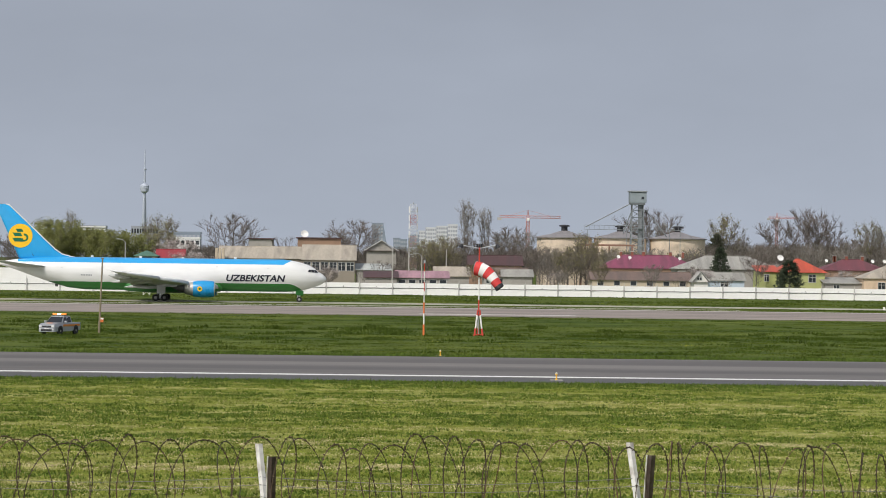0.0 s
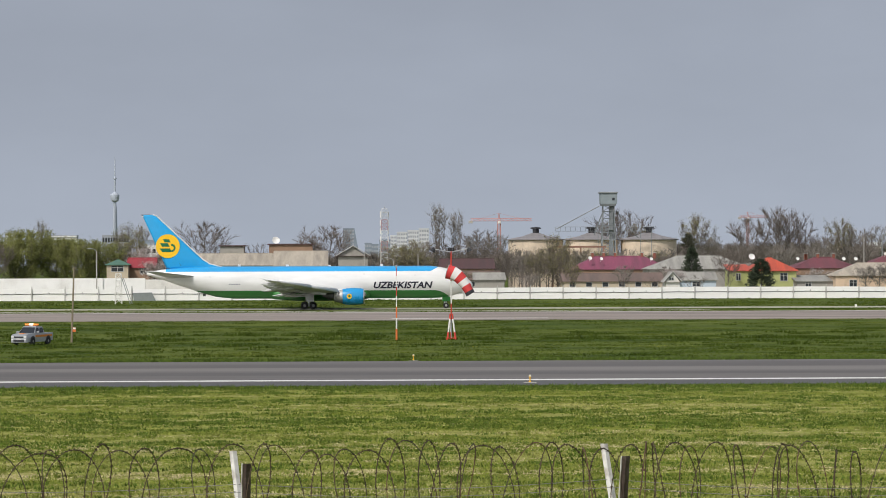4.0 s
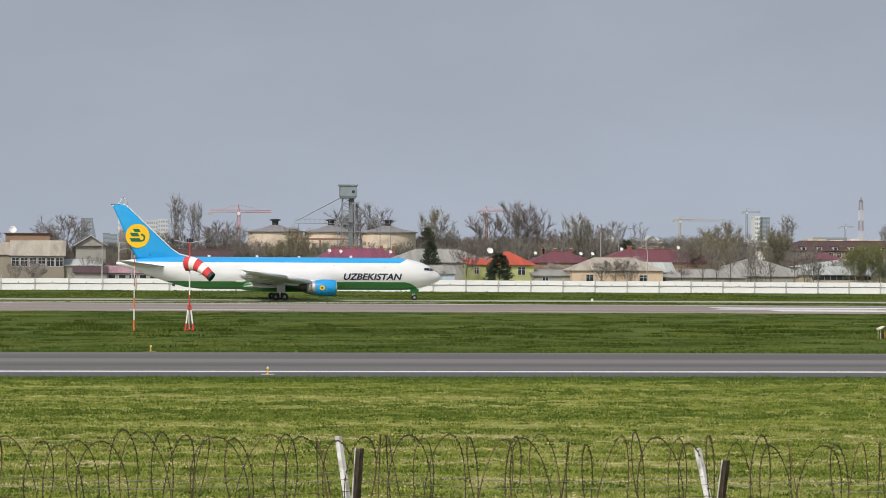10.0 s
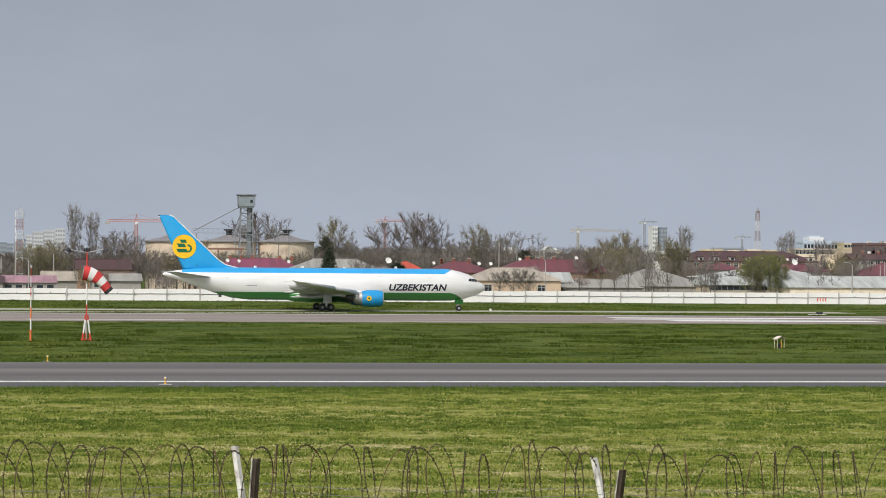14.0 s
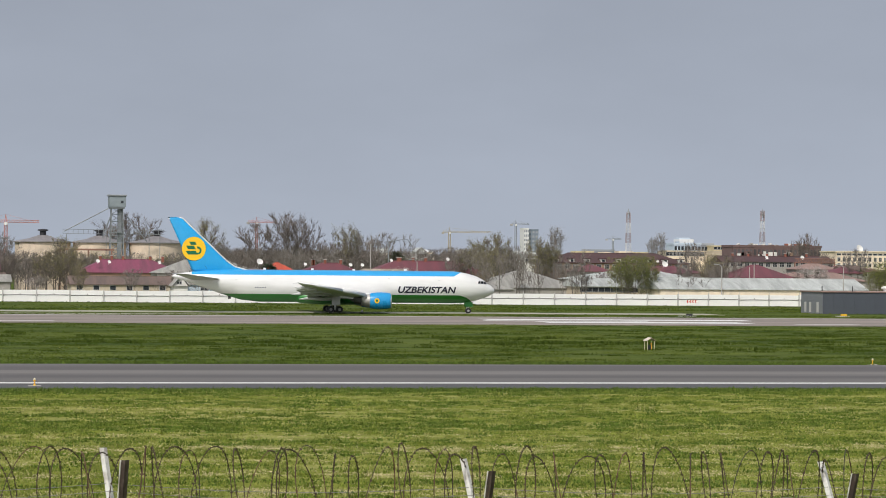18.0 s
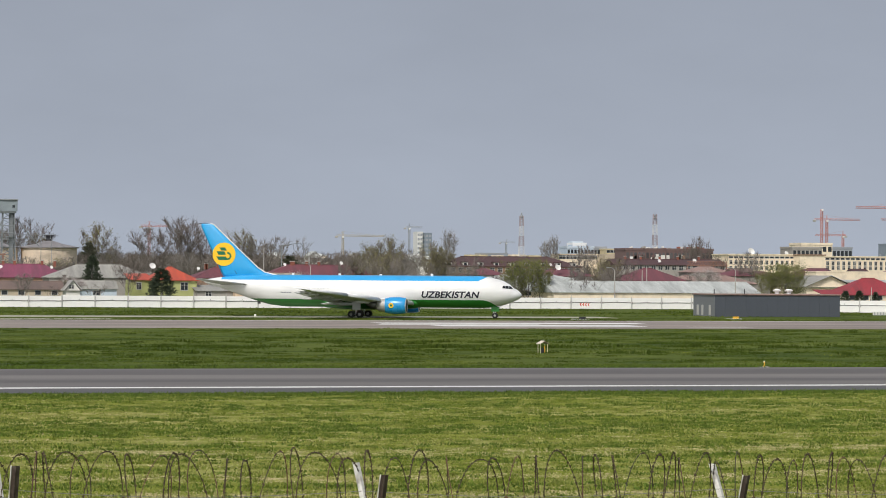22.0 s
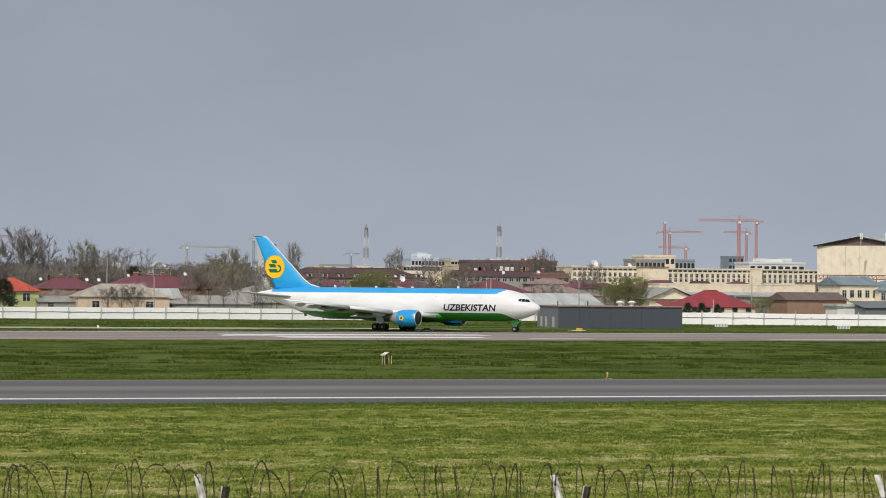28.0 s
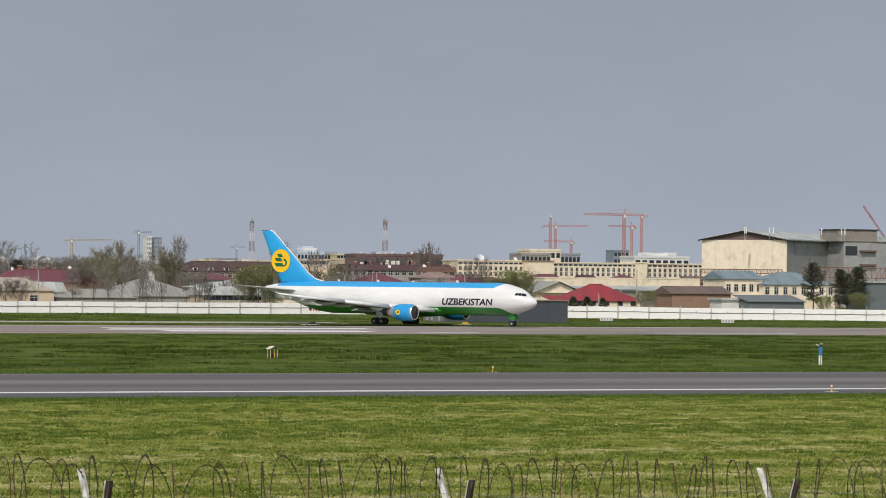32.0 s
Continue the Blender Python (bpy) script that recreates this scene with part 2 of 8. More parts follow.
stripe(near_runway, -1400, 1400, 184.7, 186.4)
PAINT_OLD = mat("worn_white_paint", (0.62, 0.6, 0.57), 0.7, vary=0.15, scale=0.3, fine=6)
for y0, y1, xa, xb in ((412, 420, 95.40, 136.96), (392, 401, 99.64, 130.28), (404, 407, 93.17, 117.85)):
    stripe(far_runway, xa, xb, y0, y1, 0.067)
for x0, x1 in ((7.97, 29.46), (135.19, 144.86), (172.68, 195.77)):
    stripe(far_runway, x0, x1, 388, 390.5, 0.067, PAINT_OLD)
stripe(far_runway, -1400, 1400, 435.4, 437.0, 0.067, PAINT_OLD)

# ---------------------------------------------------------------- runway lights
YELLOW = mat("yellow_enamel", (0.75, 0.42, 0.03), 0.45, vary=0.06)
GLASS_LAMP = mat("lamp_glass", (0.7, 0.65, 0.5), 0.15, vary=0.02)
CONC = mat("bare_concrete", (0.42, 0.4, 0.37), 0.9, vary=0.12, scale=3, fine=30)


def runway_light(x, y):
    t = thing("runway_light", pose(x, y, 0.06) @ Matrix.Diagonal((0.8, 0.8, 0.8, 1)), "yellow runway edge light on a small concrete pad", "light", "runway edge lights")
    part("pad", box(bmesh.new(), -0.5, 0.5, -0.4, 0.4, -0.05, 0.03, 0.01), CONC, t)
    bm = bmesh.new()
    lathe(bm, [(0.12, 0.03), (0.1, 0.1), (0.05, 0.14), (0.05, 0.38), (0.11, 0.42), (0.11, 0.47)], 10)
    part("stem", bm, YELLOW, t)
    bm = bmesh.new()
    lathe(bm, [(0.1, 0.47), (0.1, 0.55), (0.06, 0.61), (0.02, 0.63)], 10)
    part("lens", bm, GLASS_LAMP, t)
    return t


for gx, gy in ((6.26, 222.9), (12.5, 181.0), (84.1, 222.6), (93.8, 180.4)):
    runway_light(gx, gy)

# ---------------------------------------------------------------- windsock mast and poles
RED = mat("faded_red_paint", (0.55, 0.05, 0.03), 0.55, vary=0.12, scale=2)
ORANGE = mat("orange_paint", (0.72, 0.17, 0.04), 0.55, vary=0.1, scale=2)
WHITE = mat("white_enamel", (0.76, 0.75, 0.72), 0.5, vary=0.08, scale=2)
BLACK = mat("black_paint", (0.03, 0.03, 0.035), 0.6)
SOCK_RED = mat("red_nylon", (0.62, 0.05, 0.05), 0.75, vary=0.1, scale=3)
SOCK_WHITE = mat("white_nylon", (0.8, 0.77, 0.76), 0.75, vary=0.06, scale=3)
STEEL = mat("galvanised_steel", (0.42, 0.43, 0.44), 0.5, metal=0.6, vary=0.12, scale=4)
OLDWOOD = mat("weathered_wood", (0.23, 0.19, 0.13), 0.9, vary=0.2, scale=3, stretch=(6, 6, 0.5))
sock = None


def windsock(x, y):
    global sock
    t = thing("windsock_mast", pose(x, y, 0), "red and white windsock mast on a lattice base in the grass", "windsock")
    for ax, ay in ((-0.42, -0.35), (0.42, -0.35), (0, 0.45)):
        leg = bmesh.new()
        bar(leg, (ax, ay, 0), (ax * 0.75, ay * 0.75, 0.75), 0.1, mi=0)
        bar(leg, (ax * 0.75, ay * 0.75, 0.75), (ax * 0.35, ay * 0.35, 2.1), 0.085, mi=1)
        bar(leg, (ax * 0.35, ay * 0.35, 2.1), (ax * 0.25, ay * 0.25, 2.6), 0.085, mi=0)
        part("leg", leg, [RED, WHITE], t)
    c = [(-0.42, -0.35), (0.42, -0.35), (0, 0.45)]
    for k, zz in ((0.97, 0.15), (0.36, 2.1), (0.28, 2.5)):
        rails = bmesh.new()
        for i in range(3):
            a, b = c[i], c[(i + 1) % 3]
            bar(rails, (a[0] * k, a[1] * k, zz), (b[0] * k, b[1] * k, zz), 0.07)
        part("brace", rails, RED, t)
    z = 0.1
    segs = ((0.1, 2.6, STEEL), (2.6, 3.6, RED), (3.6, 5.9, WHITE), (5.9, 7.4, RED), (7.4, 8.9, RED))
    for z0, z1, m in segs:
        part("pole_section", bar(bmesh.new(), (0, 0, z0), (0, 0, z1), 0.07 if z0 > 2 else 0.05, 8), m, t)
    bm = bmesh.new()
    bar(bm, (0, 0, 8.75), (-1.75, -0.1, 9.05), 0.06)
    bar(bm, (0, 0, 8.75), (1.75, 0.1, 9.1), 0.06)
    part("lamp_arm", bm, STEEL, t)
    for sx in (-1, 1):
        bm = bmesh.new()
        lathe(bm, [(0.06, 0.22), (0.16, 0.14), (0.3, -0.16), (0.26, -0.19)], 10)
        lo = part("lamp", bm, BLACK, t, "black floodlight hood")
        lo.matrix_basis = pose(1.8 * sx, 0.1 * sx, 9.0, 0, -25 * sx, 0)
    bm = bmesh.new()
    for dx in (-0.2, 0.0, 0.2):
        bar(bm, (dx, 0, 8.85), (dx * 1.2, 0, 9.2), 0.1)
    part("beacon", bm, BLACK, t)
    sock = thing("windsock", pose(x, y - 0.1, 6.75), "drooping red and white striped windsock with dark inside", "windsock")
    prof = [(-0.38, 0.02, 0.72), (0.2, -0.06, 0.7), (0.75, -0.3, 0.64), (1.22, -0.66, 0.57), (1.66, -1.1, 0.51), (2.08, -1.58, 0.45)]
    n = 16
    rings = []
    for k, (px, pz, r) in enumerate(prof):
        q = prof[min(k + 1, len(prof) - 1)]
        o = prof[max(k - 1, 0)]
        ang = math.atan2(q[1] - o[1], q[0] - o[0])
        rr = []
        for i in range(n):
            a = 2 * math.pi * i / n
            u, v = r * math.cos(a), r * math.sin(a)
            wob = 1 + 0.05 * math.sin(3 * a + k)
            rr.append((px - v * wob * math.sin(ang), u * wob * 0.9, pz + v * wob * math.cos(ang)))
        rings.append(rr)
    for k in range(5):
        bm = bmesh.new()
        loft(bm, [rings[k], rings[k + 1]], cap=False)
        part("band", bm, SOCK_RED if k % 2 == 0 else SOCK_WHITE, sock, smooth=True)
    bm = bmesh.new()
    end = [Vector(p) for p in rings[-1]]
    cen = sum(end, Vector()) / n
    loft(bm, [[cen + (p - cen) * 1.03 for p in end], [cen + (p - cen) * 1.05 + Vector((0.2, 0, -0.26)) for p in end]], cap=False)
    # Black disc across the open end stands for the shaded inside.
    bm.faces.new([bm.verts.new(cen + (p - cen) * 0.98 + Vector((0.12, 0, -0.16))) for p in end])
    part("mouth", bm, BLACK, sock, "black tail cuff with a disc for the shaded opening")
    bm = bmesh.new()
    front = [Vector(p) for p in rings[0]]
    for i in range(n):
        bar(bm, front[i], front[(i + 1) % n], 0.03, 4)
    part("hoop", bm, STEEL, sock)
    return t


windsock(11.78, 284.0)


def banded_pole(x, y):
    t = thing("marker_pole", pose(x, y, 0), "thin red and white banded pole in the grass", "pole")
    for z0, z1, m, r in ((0, 1.1, ORANGE, 0.1), (1.1, 2.2, WHITE, 0.075), (2.2, 3.3, ORANGE, 0.075), (3.3, 4.4, WHITE, 0.055), (4.4, 5.3, RED, 0.045), (5.3, 6.4, WHITE, 0.04), (6.4, 7.4, RED, 0.035)):
        part("pole_section", bar(bmesh.new(), (0, 0, z0), (0, 0, z1), r, 8), m, t)
    part("top_box", box(bmesh.new(), -0.1, 0.1, -0.08, 0.08, 7.2, 7.5, 0.02), STEEL, t)
    return t


banded_pole(6.29, 283.3)
pole = thing("wooden_pole", pose(-25.55, 279.1, 0, 0, 2.0, 0), "thin weathered wooden pole standing in the grass", "pole")
part("shaft", bar(bmesh.new(), (0, 0, -0.1), (0, 0, 7.35), 0.11, 8, 0.07), OLDWOOD, pole)
part("cap", box(bmesh.new(), -0.14, 0.14, -0.05, 0.05, 7.2, 7.35, 0.01), OLDWOOD, pole)
bm = bmesh.new()
box(bm, 0.08, 0.38, -0.12, -0.08, 1.05, 1.3, 0.01, mi=0)
box(bm, 0.08, 0.38, -0.12, -0.08, 1.31, 1.5, 0.01, mi=1)
part("tag", bm, [ORANGE, WHITE], pole, "small orange and white tag")

# ---------------------------------------------------------------- small hut, scarer, markers
HUT_WOOD = mat("cream_painted_wood", (0.62, 0.57, 0.42), 0.7, vary=0.15, scale=4)
HUT_ROOF = mat("faded_pink_sheet", (0.62, 0.5, 0.44), 0.6, vary=0.2, scale=5, second=(0.72, 0.68, 0.62), mix_scale=3)
hut = thing("sensor_hut", pose(77.0, 264.0, 0, 0, 0, 12) @ Matrix.Diagonal((0.68, 0.68, 0.92, 1)), "small open white hut with a white and brown roof", "hut")
for sx in (-0.55, 0.55):
    for sy in (-0.4, 0.4):
        part("post", box(bmesh.new(), sx - 0.035, sx + 0.035, sy - 0.035, sy + 0.035, 0, 0.95, 0.01), HUT_WOOD, hut)
bm = bmesh.new()
for a, b, m in ((-0.75, 0.0, 0), (0.0, 0.75, 1)):
    za, zb = (0.95, 1.25) if a < 0 else (1.25, 0.95)
    vs = [bm.verts.new(p) for p in ((a, -0.6, za), (b, -0.6, zb), (b, 0.6, zb), (a, 0.6, za), (a, -0.6, za + 0.06), (b, -0.6, zb + 0.06), (b, 0.6, zb + 0.06), (a, 0.6, za + 0.06))]
    for f in ((0, 3, 2, 1), (4, 5, 6, 7), (0, 1, 5, 4), (1, 2, 6, 5), (2, 3, 7, 6), (3, 0, 4, 7)):
        bm.faces.new([vs[i] for i in f]).material_index = m
part("roof", bm, [HUT_ROOF, OLDWOOD], hut)
# Black box stands for the shaded inside of the hut.
part("sensor_box", box(bmesh.new(), -0.25, 0.15, -0.2, 0.2, 0.05, 0.55, 0.03), BLACK, hut)
part("sensor_post", box(bmesh.new(), 0.22, 0.36, -0.1, 0.1, 0.05, 0.75, 0.02), YELLOW, hut)

BLUE_CLOTH = mat("blue_sheet", (0.05, 0.2, 0.42), 0.8, vary=0.15, scale=4)
scarer = obj("bird_scarer", bmesh.new(), [WHITE, BLUE_CLOTH, BLACK])
bm = bmesh.new()
for sx in (-0.14, 0.14):
    bar(bm, (sx * 0.8, 0, 0), (sx * 0.7, 0, 0.95), 0.075, 8, mi=0)
lathe(bm, [(0.18, 0.92), (0.18, 1.2), (0.22, 1.55), (0.15, 1.68)], 10, mi=1)
lathe(bm, [(0.1, 1.68), (0.14, 1.78), (0.12, 1.92), (0.05, 1.97)], 10, mi=2)
bar(bm, (-0.16, -0.1, 1.6), (-0.3, -0.22, 1.8), 0.05, 8, mi=1)
bar(bm, (-0.3, -0.22, 1.8), (-0.62, -0.25, 1.98), 0.045, 8, mi=0)
bar(bm, (-0.14, -0.1, 1.96), (0.2, 0, 1.99), 0.04, 8, mi=0)
bm.to_mesh(scarer.data)
bm.free()
scarer.matrix_basis = pose(124.6, 242, 0)
tagged(scarer, "blue and white scarecrow on two white posts in grass", "scarecrow")

for gx, gy, lab in ((87.71, 474.61, "a"), (169.26, 461.98, "b"), (139.73, 455.57, "c")):
    t = thing("taxiway_marker", pose(gx, gy, 0), "small yellow and white marker board in the grass", "marker", "airfield markers")
    wide = 1.1 if lab != "a" else 0.35
    part("board", box(bmesh.new(), -wide / 2, wide / 2, -0.15, 0.15, 0.05, 0.45, 0.05), {"a": WHITE, "b": YELLOW, "c": BLACK}[lab], t)
    part("foot", box(bmesh.new(), -wide / 2 - 1.4 * (lab != "a"), wide / 2 + 0.6 * (lab != "a"), -0.2, 0.2, 0, 0.08, 0.02), WHITE, t)
for gx, gy in ((211.83, 500), (228.78, 482)):
    t = thing("marker_board", pose(gx, gy, 0), "low white board with dark blocks in grass", "sign", "airfield boards")
    part("panel", box(bmesh.new(), -1.3, 1.3, -0.05, 0.05, 0.15, 0.85, 0.02), WHITE, t)
    for i in range(4):
        part("block", box(bmesh.new(), -1.1 + i * 0.6, -0.8 + i * 0.6, -0.07, -0.052, 0.25, 0.7), STEEL, t)

# ---------------------------------------------------------------- airliner


def livery():
    """White skin with a blue back and a green belly, by height along the hull."""
    m = bpy.data.materials.new("airliner_livery")
    m.use_nodes = True
    n, l = m.node_tree.nodes, m.node_tree.links
    b = n["Principled BSDF"]
    b.inputs["Roughness"].default_value = 0.32
    b.inputs["Coat Weight"].default_value = 0.3
    co = n.new("ShaderNodeTexCoord")
    sp = n.new("ShaderNodeSeparateXYZ")
    l.new(co.outputs["Object"], sp.inputs[0])

    def math_node(op, a, c):
        q = n.new("ShaderNodeMath")
        q.operation = op
        for i, v in enumerate((a, c)):
            if isinstance(v, (int, float)):
                q.inputs[i].default_value = v
            else:
                l.new(v, q.inputs[i])
        return q.outputs[0]

    x, z = sp.outputs["X"], sp.outputs["Z"]
    front = math_node("LESS_THAN", x, math_node("ADD", math_node("MULTIPLY", z, 1.9), 8.4))
    ahead = math_node("GREATER_THAN", x, -23.7)
    blue = math_node("MULTIPLY", math_node("MULTIPLY", math_node("GREATER_THAN", z, 6.22), front), ahead)
    bend = math_node("MULTIPLY", math_node("POWER", math_node("MAXIMUM", math_node("SUBTRACT", x, 20.8), 0.0), 2.0), 0.16)
    green = math_node("LESS_THAN", math_node("ADD", z, bend), 3.05)
    noise_t = n.new("ShaderNodeTexNoise")
    noise_t.inputs["Scale"].default_value, noise_t.inputs["Detail"].default_value = 0.5, 6
    mp = n.new("ShaderNodeMapping")
    mp.inputs["Scale"].default_value = (0.5, 1, 2)
    l.new(co.outputs["Object"], mp.inputs["Vector"])
    l.new(mp.outputs[0], noise_t.inputs["Vector"])
    dirt = n.new("ShaderNodeMapRange")
    dirt.inputs["From Min"].default_value, dirt.inputs["From Max"].default_value = 0.3, 0.8
    dirt.inputs["To Min"].default_value, dirt.inputs["To Max"].default_value = 1.0, 0.84
    l.new(noise_t.outputs["Fac"], dirt.inputs["Value"])
    c = None
    # Back blue lightened as the lit top; belly green raised for ground bounce.
    for mask, col in ((blue, (0.03, 0.36, 0.74, 1)), (green, (0.022, 0.2, 0.028, 1))):
        mx = n.new("ShaderNodeMix")
        mx.data_type = "RGBA"
        mx.inputs[6].default_value, mx.inputs[7].default_value = (0.80, 0.80, 0.79, 1), col
        if c is not None:
            l.new(c, mx.inputs[6])
        l.new(mask, mx.inputs[0])
        c = mx.outputs[2]
    hs = n.new("ShaderNodeHueSaturation")
    l.new(c, hs.inputs["Color"])
    l.new(dirt.outputs[0], hs.inputs["Value"])
    l.new(hs.outputs[0], b.inputs["Base Color"])
    return m


LIVERY = livery()
FIN_BLUE = mat("blue_aircraft_paint", (0.015, 0.33, 0.68), 0.32, vary=0.06, scale=0.4, fine=3)
ENG_BLUE = mat("blue_nacelle_paint", (0.02, 0.29, 0.62), 0.3, vary=0.05, scale=0.6, fine=4)
# Grey raised towards white in place of bounce light under the wing.
WING_GREY = mat("grey_wing_paint", (0.8, 0.81, 0.82), 0.42, vary=0.08, scale=0.6, fine=5)
SLAT_WHITE = mat("pale_slat_paint", (0.72, 0.73, 0.73), 0.4, vary=0.06, scale=0.8, fine=5)
TAIL_GREY = mat("grey_tailplane_paint", (0.5, 0.5, 0.5), 0.42, vary=0.08, scale=0.6, fine=5)
FLAP_GREY = mat("grey_flap_paint", (0.52, 0.53, 0.53), 0.5, vary=0.12, scale=1)
METAL = mat("bare_metal", (0.45, 0.44, 0.42), 0.58, metal=0.6, vary=0.08, scale=1)
LIP = mat("polished_intake_lip", (0.62, 0.62, 0.62), 0.3, metal=0.7, vary=0.05)
INLET = mat("dark_inlet", (0.035, 0.036, 0.04), 0.55, vary=0.15, scale=3)
DARK_METAL = mat("dark_metal", (0.1, 0.1, 0.1), 0.5, metal=0.5, vary=0.1)
TYRE = mat("tyre_rubber", (0.018, 0.018, 0.02), 0.85, vary=0.2, scale=6)
LOGO_YELLOW = mat("yellow_paint", (0.88, 0.52, 0.01), 0.4, vary=0.03)
LOGO_GREEN = mat("dark_green_paint", (0.0, 0.13, 0.06), 0.4, vary=0.03)
NAVY = mat("navy_paint", (0.012, 0.014, 0.03), 0.45, vary=0.03)
COCKPIT = mat("cockpit_glass", (0.012, 0.014, 0.018), 0.08, vary=0.02)
MARK_GREY = mat("faded_navy_paint", (0.2, 0.21, 0.24), 0.5, vary=0.05)
HUB_GREY = mat("dusty_wheel_hub", (0.3, 0.3, 0.3), 0.6, metal=0.2, vary=0.15, scale=6)
DOORGREY = mat("pale_grey_paint", (0.6, 0.61, 0.62), 0.4, vary=0.04)
GREEN_PAINT = mat("green_belly_paint", (0.022, 0.2, 0.028), 0.35, vary=0.06)

plane = thing("airliner", pose(0, 0, 0), "white, blue and green wide-body cargo airliner taxiing", "airplane")


def mid(table, x):
    for (xa, *a), (xb, *c) in zip(table, table[1:]):
        if min(xa, xb) <= x <= max(xa, xb):
            t = (x - xa) / (xb - xa)
            t = t * t * (3 - 2 * t) * 0.35 + t * 0.65
            return [p + (q - p) * t for p, q in zip(a, c)]
    return table[-1][1:]


# x, top, bottom, half width
HULL = [(27.35, 4.02, 3.78, 0.12), (27.26, 4.2, 3.6, 0.36), (27.1, 4.4, 3.42, 0.58), (26.8, 4.68, 3.2, 0.88), (26.3, 4.96, 2.93, 1.2), (25.98, 5.12, 2.8, 1.4), (25.6, 5.5, 2.65, 1.62), (25.3, 5.74, 2.53, 1.75), (24.4, 6.22, 2.24, 2.06), (23.1, 6.63, 1.93, 2.33), (21.7, 6.93, 1.75, 2.47), (20.3, 7.1, 1.7, 2.51), (10, 7.1, 1.7, 2.51), (0, 7.1, 1.7, 2.51), (-12.5, 7.1, 1.72, 2.51), (-15.5, 7.1, 2.05, 2.45), (-18.5, 7.05, 2.92, 2.15), (-21.5, 6.92, 3.95, 1.65), (-24.3, 6.6, 4.95, 0.95), (-26.4, 6.25, 5.55, 0.42), (-26.9, 6.1, 5.75, 0.15)]


def hull_half(x, z):
    top, bot, hw = mid(HULL, x)
    c, r = (top + bot) / 2, (top - bot) / 2
    return hw * math.sqrt(max(0.0, 1 - ((z - c) / r) ** 2))


bm = bmesh.new()
rings, xs = [], []
for (xa, *_), (xb, *_) in zip(HULL, HULL[1:]):
    k = max(2, int(abs(xb - xa) / 1.2))
    xs += [xa + (xb - xa) * i / k for i in range(k)]
xs.append(HULL[-1][0])
for x in xs:
    top, bot, hw = mid(HULL, x)
    rings.append(ring(x, 0, (top + bot) / 2, hw, (top - bot) / 2, 40))
loft(bm, rings)
part("fuselage", bm, LIVERY, plane, "white hull with blue back and green belly", smooth=True)
# belly fairing over the wing box
bm = bmesh.new()
loft(bm, [ring(x, 0, 2.55, w, h, 20) for x, w, h in ((11.5, 0.4, 0.3), (9.5, 2.2, 1.0), (6, 2.75, 1.22), (-2, 2.75, 1.22), (-5.5, 2.1, 1.0), (-8, 0.4, 0.4))])
part("wing_fairing", bm, LIVERY, plane, smooth=True)


def surface(stations, n=14, lift=0.0):
    """Lifting surface: rows of (span y, leading x, trailing x, z, thickness)."""
    rows = []
    for y, le, te, z, th in stations:
        pts = []
        for i in range(n):
            a = 2 * math.pi * i / n
            u = 0.5 + 0.5 * math.cos(a)
            h = th * 0.5 * math.sin(a) * (0.35 + 0.65 * u)
            pts.append((te + (le - te) * u, y, z + h + lift * (1 - u)))
        rows.append(pts)
    return rows


